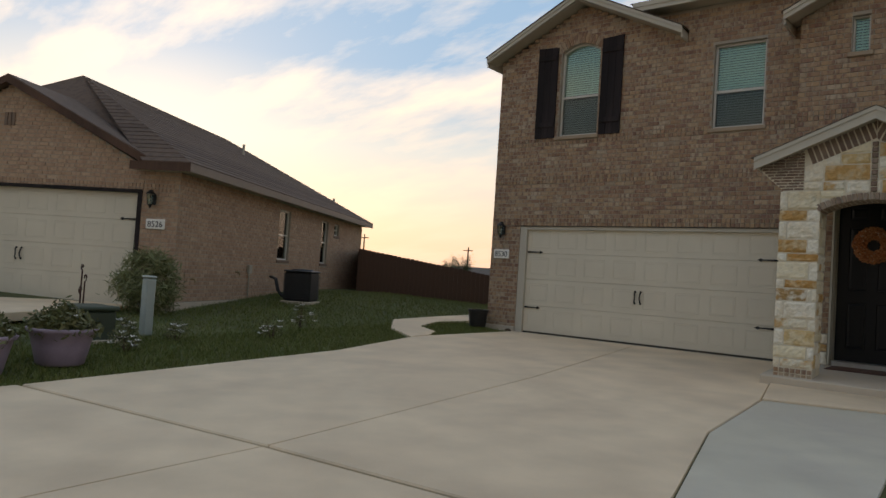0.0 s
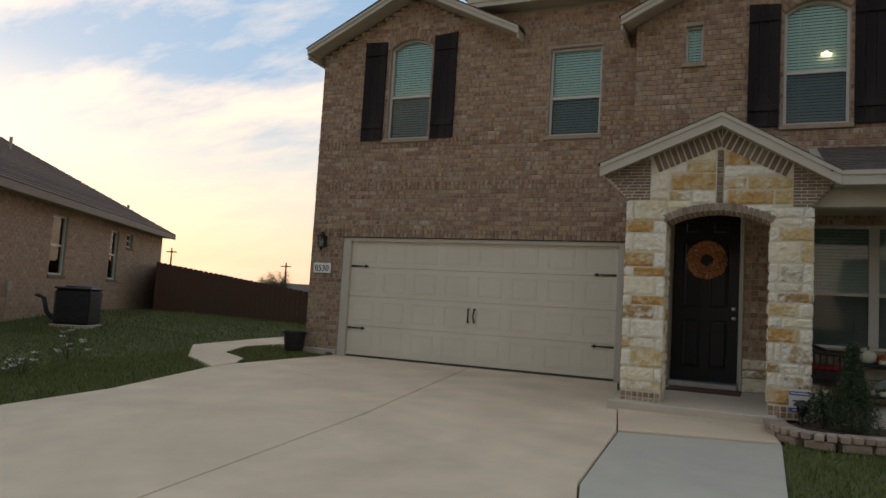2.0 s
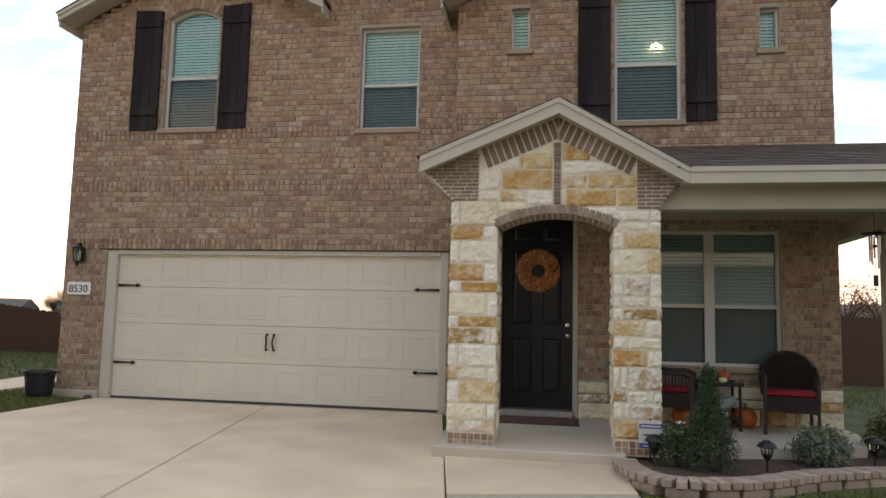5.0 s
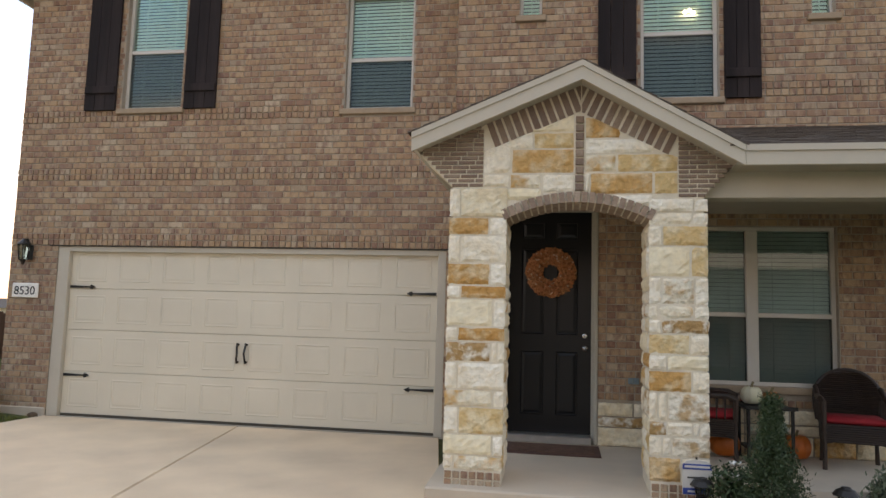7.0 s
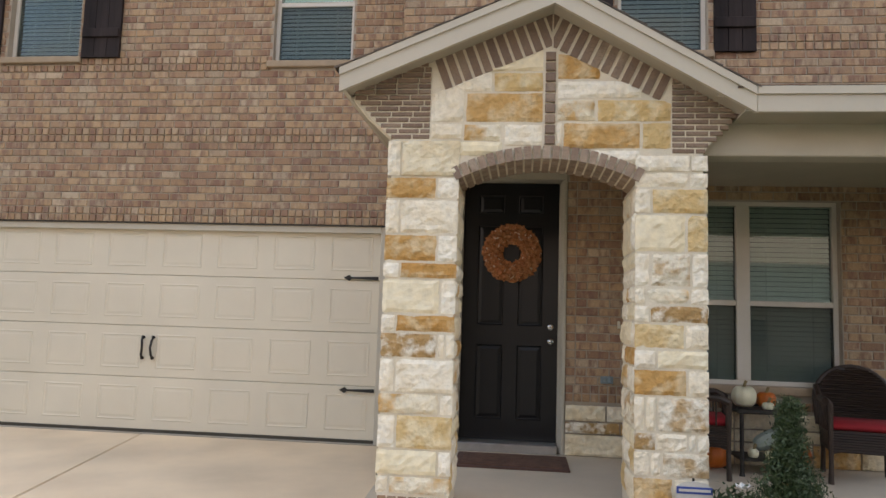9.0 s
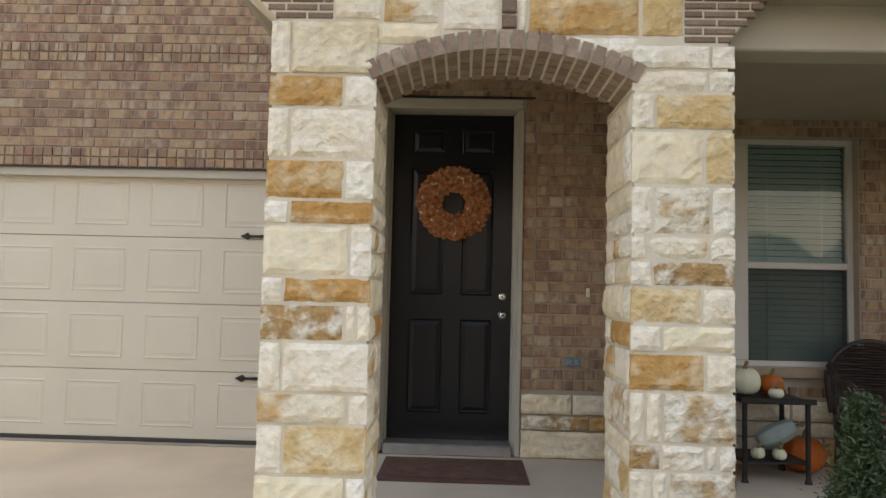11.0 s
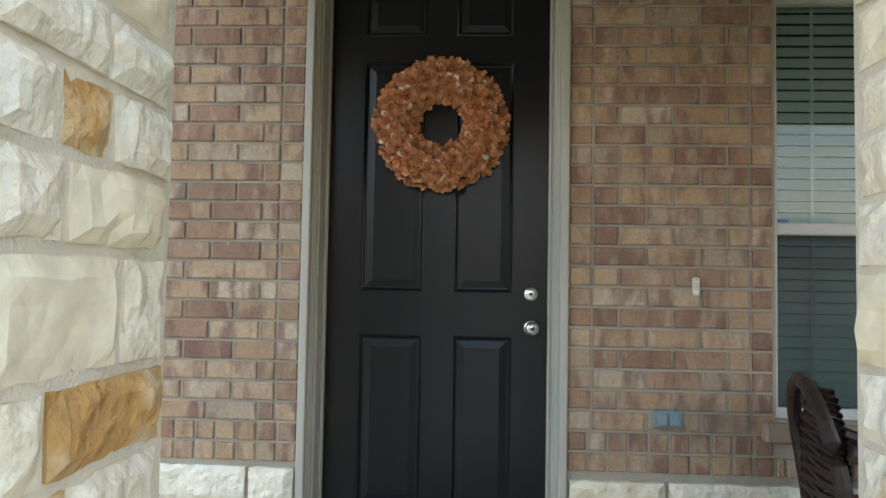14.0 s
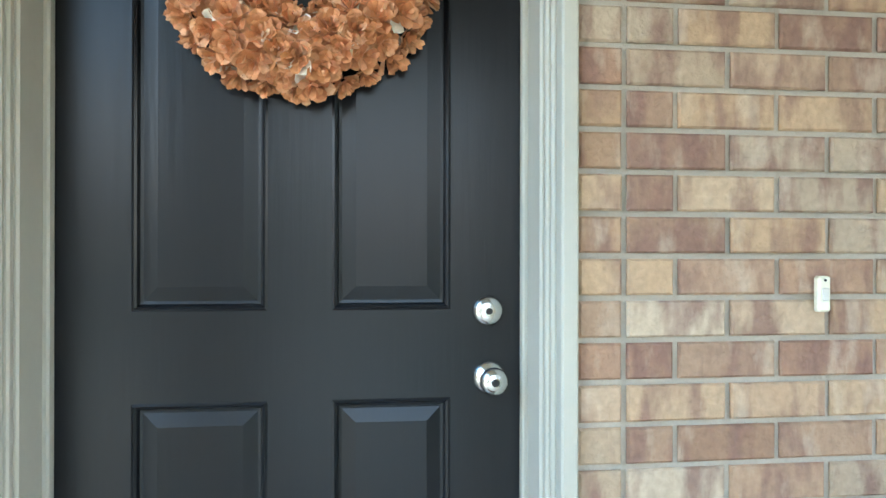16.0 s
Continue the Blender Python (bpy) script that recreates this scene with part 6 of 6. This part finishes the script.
def rosette(w, petal, pale, rng, size, m):
    """A curled flower: three rings of cupped petals round a rolled heart; a few outer petals show their pale side."""
    g, light = Geo(), Geo()
    for lay, (k, rr, base, lift) in enumerate(((5, 0.034, 0.0, 0.016), (5, 0.025, 0.005, 0.022), (3, 0.014, 0.009, 0.025), (2, 0.007, 0.01, 0.026))):
        for j in range(k):
            t = 2 * math.pi * (j + rng.uniform(-0.15, 0.15)) / k + lay * 0.6
            wd = (0.62, 0.66, 1.1, 1.6)[lay]
            flop = rng.uniform(0.5, 1.25)
            pts = []
            for f, up, wide in ((0.15, 0.0, 0.9), (0.6, 0.35, 1.0), (0.9, 0.85, 0.8), (1.05, 0.95, 0.35)):
                for sgn in (-1, 0, 1):
                    ang = t + sgn * wd * wide
                    q = rr * size * f * (1.0 if sgn else 1.06)
                    pts.append((q * math.cos(ang), q * math.sin(ang), (base + lift * up * flop + (0.004 * f if sgn else 0)) * size))
            fs = [(3 * r0 + i, 3 * r0 + i + 1, 3 * r0 + i + 4, 3 * r0 + i + 3) for r0 in range(3) for i in range(2)]
            (light if lay == 0 and rng.random() < 0.13 else g).add(pts, fs)
    ros = part("rosette", g.moved(m), petal, w, kind="stuff")
    if light.v:
        part("pale_petals", light.moved(m), pale, ros, "pale curled wood petals", kind="stuff")
    return ros


wreath()


def bell_and_outlet():
    b = thing("doorbell", (0.994, RB - 0.012, 1.138), "slim ivory doorbell button on the brick", "doorbell")
    ivory = mat("ivory_plastic", (0.72, 0.66, 0.5), 0.4, var=0.04, bump=0)
    body = part("plate", Geo().box(0.981, 1.007, RB - 0.03, RB - 0.012, 1.104, 1.172, 0.004), ivory, b)
    part("button", Geo().box(0.987, 1.001, RB - 0.034, RB - 0.03, 1.125, 1.15, 0.003), M_WHITE, b)
    part("screw", Geo().tube([(0.994, RB - 0.032, 1.164), (0.994, RB - 0.029, 1.164)], 0.0025, 8), M_IRON, b)
    o = thing("outlet_cover", (0.893, RB - 0.012, 0.605), "grey-blue weatherproof outlet cover on the brick", "outlet")
    grey = mat("outlet_grey", (0.2, 0.27, 0.29), 0.45, var=0.08, bump=0.05)
    part("plate", Geo().box(0.836, 0.95, RB - 0.026, RB - 0.012, 0.605, 0.672, 0.006), grey, o)
    for x in (0.853, 0.898):
        part("lid", Geo().box(x, x + 0.036, RB - 0.04, RB - 0.026, 0.614, 0.663, 0.006), grey, o)
    c = thing("wind_chime", (3.7, -0.9, 2.3), "hanging wind chime with metal tubes", "wind chime")
    part("disc", Geo().lathe(3.7, -0.9, [(0.03, 2.16), (0.12, 2.17), (0.13, 2.18), (0.02, 2.2)], 16), M_IRON, c)
    part("cord", Geo().tube([(3.7, -0.9, 2.2), (3.7, -0.9, 2.43)], 0.004, 5), M_IRON, c)
    metal = mat("chime_metal", (0.55, 0.55, 0.55), 0.3, metal=0.9, bump=0)
    for k in range(5):
        a = k * 2 * math.pi / 5
        x, y = 3.7 + 0.05 * math.cos(a), -0.9 + 0.05 * math.sin(a)
        part("chime_tube", Geo().tube([(x, y, 1.95 - 0.04 * k), (x, y, 2.15)], 0.011, 8), metal, c)
    part("clapper", Geo().lathe(3.7, -0.9, [(0.005, 2.02), (0.035, 2.025), (0.035, 2.05), (0.005, 2.055)], 12).tube([(3.7, -0.9, 1.72), (3.7, -0.9, 2.16)], 0.002, 4), M_IRON, c)
    part("sail", Geo().box(3.675, 3.725, -0.905, -0.895, 1.6, 1.72, 0.004), M_IRON, c)


bell_and_outlet()


# ---- lit lamps behind the glass ----
def lit_bulbs(name, spots, r, label):
    glow = bpy.data.materials.new("bulb_glow")
    glow.use_nodes = True
    b = glow.node_tree.nodes["Principled BSDF"]
    b.inputs["Emission Color"].default_value, b.inputs["Emission Strength"].default_value = (1, 0.85, 0.6, 1), 6.0
    lamp = thing(name, spots[0], label, "lamp")
    for x, y, z in spots:
        part("bulb", Geo().lathe(x, y, [(0.002, z - r), (r * 0.8, z - r * 0.6), (r, z), (r * 0.8, z + r * 0.6), (0.002, z + r)], 10), glow, lamp, "lit bulb")
    part("lamp_stem", Geo().tube([(spots[0][0], spots[0][1], spots[0][2] + r), (spots[0][0], spots[0][1], spots[0][2] + r + 0.06)], 0.004, 5), M_WHITE, lamp)


sticker = thing("window_sticker", (1.36, RB + 0.07, 1.375), "small blue and white sticker on the porch window", "sticker")
part("sheet", Geo().box(1.335, 1.385, RB + 0.098, RB + 0.101, 1.376, 1.408), mat("sticker_blue", (0.04, 0.16, 0.45), 0.5, bump=0), sticker)
part("stripe", Geo().box(1.34, 1.38, RB + 0.095, RB + 0.098, 1.386, 1.391), M_WHITE, sticker)
lit_bulbs("ceiling_lamp", [(1.46, RB + 0.125, 4.74), (1.51, RB + 0.125, 4.76), (1.55, RB + 0.125, 4.73)], 0.022, "lit ceiling lamp behind the upstairs window")


# ---- things on the lawn ----
def planter(x, y, r, h, seed, label, plant=True):
    z = ground_z(x, y) - 0.01
    p = thing("planter", (x, y, z), label, "planter", "mauve planters")
    clay = mat("mauve_glaze", (0.3, 0.23, 0.29), 0.5, var=0.15, scale=6, fine=60, bump=0.1)
    prof = [(r * 0.62, z), (r * 0.68, z + 0.02), (r * 0.8, z + h * 0.5), (r * 0.9, z + h * 0.86), (r, z + h * 0.9), (r * 1.02, z + h * 0.97), (r, z + h), (r * 0.93, z + h), (r * 0.88, z + h * 0.9)]
    part("pot", Geo().lathe(x, y, prof, 32), clay, p, "mauve glazed pot", smooth=True)
    part("soil", Geo().lathe(x, y, [(r * 0.9, z + h * 0.9), (0.01, z + h * 0.93)], 24), M_SOIL, p)
    if plant:
        rng = np.random.default_rng(seed)
        n = 150
        a, q = rng.uniform(0, 2 * np.pi, n), rng.uniform(0, 1, n) ** 0.5
        pts = np.stack([x + r * 0.95 * q * np.cos(a), y + r * 0.95 * q * np.sin(a), z + h * 0.95 + 0.28 * (1 - q ** 2) * rng.uniform(0.2, 1, n)], 1)
        part("foliage", leaves(rng, pts, 14, 0.035, 0.04), M_LEAF3, p)
        for k in range(9):
            c = pts[rng.integers(n)] + np.array([0, 0, 0.05])
            f = Geo()
            for j in range(6):
                t = j * math.pi / 3
                f.add([tuple(c), (c[0] + 0.025 * math.cos(t), c[1] + 0.025 * math.sin(t), c[2] + 0.01), (c[0] + 0.04 * math.cos(t + 0.5), c[1] + 0.04 * math.sin(t + 0.5), c[2] + 0.02), (c[0] + 0.025 * math.cos(t + 1), c[1] + 0.025 * math.sin(t + 1), c[2] + 0.01)], [(0, 1, 2, 3)])
            part("flower", f, M_PETAL, p, "small white bloom")


planter(-6.75, -8.62, 0.37, 0.42, 1, "large mauve glazed planter with white-flowering plant on the lawn")
planter(-6.55, -9.55, 0.37, 0.42, 2, "large mauve glazed planter beside its twin on the lawn")


def lawn_furniture():
    x, y = -8.3, -6.75
    z = ground_z(x, y) - 0.03
    grey = mat("pedestal_plastic", (0.36, 0.4, 0.36), 0.6, var=0.08, scale=5, bump=0.1)
    u = thing("utility_pedestal", (x, y, z), "grey-green plastic utility pedestal on the lawn", "utility post")
    part("post", Geo().box(x - 0.075, x + 0.075, y - 0.075, y + 0.075, z, z + 0.84, 0.02), grey, u)
    part("cap", Geo().box(x - 0.085, x + 0.085, y - 0.085, y + 0.085, z + 0.84, z + 0.88, 0.02), grey, u)
    x, y = -8.2, -7.65
    z = ground_z(x, y) - 0.03
    green = mat("box_green", (0.045, 0.06, 0.035), 0.6, var=0.12, scale=5, bump=0.1)
    b = thing("utility_box", (x, y, z), "low dark green utility box on the lawn", "utility box")
    part("body", Geo().box(x - 0.3, x + 0.3, y - 0.25, y + 0.25, z, z + 0.42, 0.03), green, b)
    part("lid", Geo().box(x - 0.33, x + 0.33, y - 0.28, y + 0.28, z + 0.42, z + 0.48, 0.02), green, b)
    part("pad", Geo().box(x - 0.36, x + 0.36, y - 0.31, y + 0.31, z - 0.02, z + 0.035, 0.01), M_SLAB, b)
    # scrolled iron garden ornament behind the box
    x, y = -8.75, -7.5
    z = ground_z(x, y) - 0.03
    o = thing("garden_ornament", (x, y, z), "rusty scrolled iron garden ornament", "ornament")
    rust = mat("rusty_iron", (0.09, 0.045, 0.03), 0.8, metal=0.3, var=0.3, bump=0.3)
    for s, r, h in ((-1, 0.07, 0.62), (1, 0.06, 0.8), (-1, 0.05, 0.95)):
        pts = [(x, y, z), (x + s * 0.05, y, z + h * 0.6)] + [(x + s * (0.05 + r * (1 - t / 9) * math.sin(t * 0.8)), y, z + h - r * (1 - t / 9) * math.cos(t * 0.8)) for t in range(8)]
        part("scroll", Geo().tube(pts, 0.012, 6), rust, o)
    # pot by the house corner
    x, y = -7.05, -0.12
    z = ground_z(x, y) + 0.0
    d = thing("flower_pot", (x, y, z), "square-shouldered black plastic pot by the house corner", "pot")
    part("pot", Geo().lathe(x, y, [(0.15, z), (0.17, z + 0.02), (0.2, z + 0.3), (0.215, z + 0.31), (0.215, z + 0.36), (0.19, z + 0.36), (0.18, z + 0.28)], 20), M_IRON, d)
    part("soil", Geo().lathe(x, y, [(0.185, z + 0.28), (0.01, z + 0.3)], 16), M_SOIL, d)


lawn_furniture()
for k, (x, y, r, h, fl) in enumerate(((-7.35, -5.2, 0.22, 0.34, 6), (-8.2, -3.9, 0.22, 0.36, 8), (-7.25, -7.6, 0.2, 0.26, 6), (-7.7, -6.6, 0.2, 0.26, 4), (-7.9, -7.25, 0.14, 0.3, 5))):
    shrub("rose_bush", x, y, ground_z(x, y) - 0.03, r, h, M_LEAF3, "low straggling rose bush with white blooms on the lawn", 20 + k, n=20, size=0.024, flowers=fl + 3, category="rose bush")
q = Vector((-10.3, -5.65, 0))
shrub("grassy_shrub", q.x, q.y, -0.12, 0.6, 1.05, M_LEAF4, "wispy olive shrub beside the garage next door", 30, n=230, size=0.085, stems=40, thin=0.11)


def wall_fittings():
    s = NB @ pose(0, 0, 0, 0, 0, 90)
    brass = mat("brass_tap", (0.35, 0.27, 0.14), 0.4, metal=0.8, bump=0.05)
    for k, (y, z) in enumerate(((0.62, 0.55), (2.6, 0.72))):
        t = thing("garden_tap", (0, 0, 0), "small metal garden tap on the brick wall", "tap")
        part("spout", Geo().tube([(y, 0, z), (y, -0.1, z), (y, -0.12, z - 0.06)], 0.016, 7), brass, t)
        part("handle", Geo().box(y - 0.03, y + 0.03, -0.08, -0.06, z + 0.02, z + 0.04, 0.004), brass, t)
        t.matrix_world = s
    m = thing("meter_box", (0, 0, 0), "small grey electrical box on the brick wall", "electrical box")
    part("case", Geo().box(3.2, 3.36, -0.08, -0.012, 0.7, 0.9, 0.01), M_TRIMD, m)
    part("conduit", Geo().tube([(3.28, -0.04, 0.0), (3.28, -0.04, 0.7)], 0.015, 6), M_TRIMD, m)
    m.matrix_world = s


wall_fittings()


stone = Geo()
rs = random.Random(77)
stone.add([(-6.42 + 0.07 * math.cos(a) * rs.uniform(0.8, 1.2) * w, 0.08 + 0.05 * math.sin(a) * w, -0.125 + z) for z, w in ((0, 1), (0.035, 0.9), (0.055, 0.45)) for a in [k * math.pi / 4 for k in range(8)]], [(j * 8 + k, j * 8 + (k + 1) % 8, (j + 1) * 8 + (k + 1) % 8, (j + 1) * 8 + k) for j in range(2) for k in range(8)] + [tuple(range(16, 24))])
solo("rock", stone, M_BARK, "small dark rock at the garage corner", "rock")


# ---- distance ----
def far_house(x, y, w, d, h, rise, turn, seed, label="distant tan house with brown roof beyond the fence", group="distant houses"):
    r = random.Random(seed)
    f = thing("distant_house", (0, 0, 0), label, "house", group)
    part("wall", Geo().box(-w / 2, w / 2, -d / 2, d / 2, -1, h), M_STONE["C"] if r.random() < 0.5 else M_TRIMD, f)
    part("roof", Geo().prism([(-d / 2 - 0.4, h), (d / 2 + 0.4, h), (0, h + rise)], -w / 2 - 0.4, w / 2 + 0.4, "x"), M_ROOF, f)
    for k in range(3):
        a = -w / 2 + w * (k + 0.6) / 3.4
        part("window", Geo().box(a, a + 0.9, -d / 2 - 0.04, -d / 2, h - 2.0, h - 0.8), M_DARK, f)
    f.matrix_world = pose(x, y, -0.6, 0, 0, turn)


for k, (x, y, w, turn) in enumerate(((-95, 62, 18, 40), (-78, 74, 14, 25), (-66, 88, 15, 30), (-52, 92, 13, 10), (-40, 97, 14, 0), (-112, 50, 20, 50), (24, 52, 11, -15), (36, 47, 12, -20), (14, 66, 12, 0))):
    far_house(x, y, w, 9, 2.2 if k < 6 else 2.6, 1.3, turn, k)
# the row across the street, mirrored in the porch window
for k, x in enumerate((-40, -23, -6, 12, 29, 46)):
    far_house(x, -37, 13, 11, 3.0, 2.6, 180, 20 + k, "tan house with brown roof across the street", "houses across the street")


def far_tree(x, y, h, seed, bare=False):
    rng = np.random.default_rng(seed)
    t = thing("tree", (x, y, -0.6), "bare reddish autumn tree beyond the fence" if bare else "distant dark tree beyond the fence", "tree")
    g = Geo().tube([(x, y, -0.6), (x + 0.05, y, h * 0.35), (x, y, h * 0.6)], [0.16, 0.11, 0.06], 7)
    pts = []
    for k in range(14):
        a, up = rng.uniform(0, 6.28), rng.uniform(0.3, 0.55)
        e = (x + h * 0.3 * math.cos(a), y + h * 0.3 * math.sin(a), h * rng.uniform(0.55, 0.98))
        g.tube([(x, y, h * up), ((x + e[0]) / 2, (y + e[1]) / 2, (h * up + e[2]) / 2 + 0.1), e], [0.05, 0.03, 0.01], 5, False)
        for s in (0.5, 0.75, 1.0):
            pts.append([x + (e[0] - x) * s, y + (e[1] - y) * s, h * up + (e[2] - h * up) * s])
    part("trunk", g, M_BARK, t)
    part("crown", leaves(rng, pts, 14 if bare else 60, h * 0.07, h * 0.022), RUSSET if bare else M_LEAF, t)


RUSSET = piece_mat("leaf_russet", [(0.16, 0.06, 0.035), (0.2, 0.09, 0.05), (0.13, 0.05, 0.03)], True, (0.12, 0.06, 0.04, 0.4), rough=0.8, bump=0)
far_tree(10.6, 19.5, 3.0, 1, True)
far_tree(13.5, 24, 3.2, 2, True)
for k, (x, y, h) in enumerate(((-60, 70, 4.0), (-46, 78, 4.4), (-84, 60, 3.6), (-38, 86, 4.2), (-70, 80, 3.8), (-30, 84, 4.0))):
    far_tree(x, y, h, 10 + k)


def utility_pole(x, y, h):
    p = thing("utility_pole", (x, y, -0.6), "distant wooden utility pole", "utility pole", "distant poles")
    part("pole", Geo().tube([(x, y, -0.6), (x, y, h)], [0.16, 0.1], 7), M_BARK, p)
    part("crossarm", Geo().box(x - 0.9, x + 0.9, y - 0.06, y + 0.06, h - 0.6, h - 0.45), M_BARK, p)


for x, y, h in ((-74, 64, 6.5), (-62, 74, 5.6), (-54, 84, 5.6), (-42, 88, 6.2), (-38, 92, 5.4)):
    utility_pole(x, y, h)
w = thing("water_tower", (-46, 86, -0.6), "distant white water tower", "water tower")
part("tank", Geo().lathe(-46, 86, [(0.1, 3.4), (0.7, 3.7), (0.85, 4.3), (0.7, 4.9), (0.1, 5.1)], 14), M_WHITE, w, smooth=True)
part("stem", Geo().tube([(-46, 86, -0.6), (-46, 86, 3.5)], 0.3, 10), M_WHITE, w)


# ---- grass ----
def grass(name, areas, seed, label):
    rng = np.random.default_rng(seed)
    ps = []
    for x0, x1, y0, y1, n, keep in areas:
        p = np.stack([rng.uniform(x0, x1, n), rng.uniform(y0, y1, n)], 1)
        ps.append(np.array([q for q in p if keep(*q)]))
    p = np.concatenate(ps)
    n = len(p)
    z = np.array([ground_z(*q) - 0.035 for q in p])
    ang = rng.uniform(0, np.pi, n)
    hgt, wid = rng.uniform(0.035, 0.085, n), rng.uniform(0.004, 0.009, n)
    lean = rng.normal(0, 0.03, (n, 2))
    dx, dy = np.cos(ang) * wid, np.sin(ang) * wid
    v = np.stack([np.stack([p[:, 0] - dx, p[:, 1] - dy, z], 1), np.stack([p[:, 0] + dx, p[:, 1] + dy, z], 1), np.stack([p[:, 0] + lean[:, 0], p[:, 1] + lean[:, 1], z + hgt], 1)], 1).reshape(-1, 3)
    g = Geo()
    g.v = v.tolist()
    g.f = [(3 * i, 3 * i + 1, 3 * i + 2) for i in range(n)]
    solo(name, g, M_GRASS, label, "grass", "stuff", loc=(0, 0, 0))


def drive_edge(y):
    ys, xs = [-16, -9, -5, -2.75, -2.2, 0.2], [-5.9, -5.85, -6.1, -6.62, -6.62, -6.36]
    return float(np.interp(y, ys, xs))


def on_left(x, y):
    if x > drive_edge(y) - 0.0 or y > 0.2 and x > -7.05:
        return False
    if -2.75 < y < 4.2:
        a = float(np.interp(y, [-2.75, -2.3, -1.3, 0.4, 4], [-6.7, -7.5, -8.35, -8.45, -9.0]))
        b = float(np.interp(y, [-2.75, -2.2, -1.75, -1.5, -0.6, 0.4, 4], [-6.6, -6.63, -6.85, -7.45, -7.8, -7.7, -8.2]))
        if a < x < b:
            return False
    l = NB.inverted() @ Vector((x, y, 0))
    return not (l.x < 0.02 and l.y > -0.02) and not (l.x < -0.75 and l.y > -9 and l.y < 0)


def on_right(x, y):
    return x > 0.98 + max(0, (-5.8 - y) * 0.03) and y < float(np.interp(x, [0.9, 1.12, 1.45, 1.9, 2.4, 3.0, 3.8, 6], [-2.95, -3.32, -3.42, -3.24, -2.92, -2.62, -2.42, -2.35]))


grass("lawn_grass", [(-14, -5.8, -13, 0, 70000, on_left), (-14, -7, 0, 8, 26000, on_left), (-8, -5.8, -12, 0, 30000, on_left)], 5, "mown green lawn grass beside the driveway")
grass("front_grass", [(0.95, 6, -9, -2.3, 42000, on_right), (6, 13, -13, -2, 30000, on_right), (0.95, 6, -15, -9, 20000, on_right), (4.9, 13, -2, 8, 20000, lambda x, y: True)], 6, "mown green lawn grass in front of the porch")
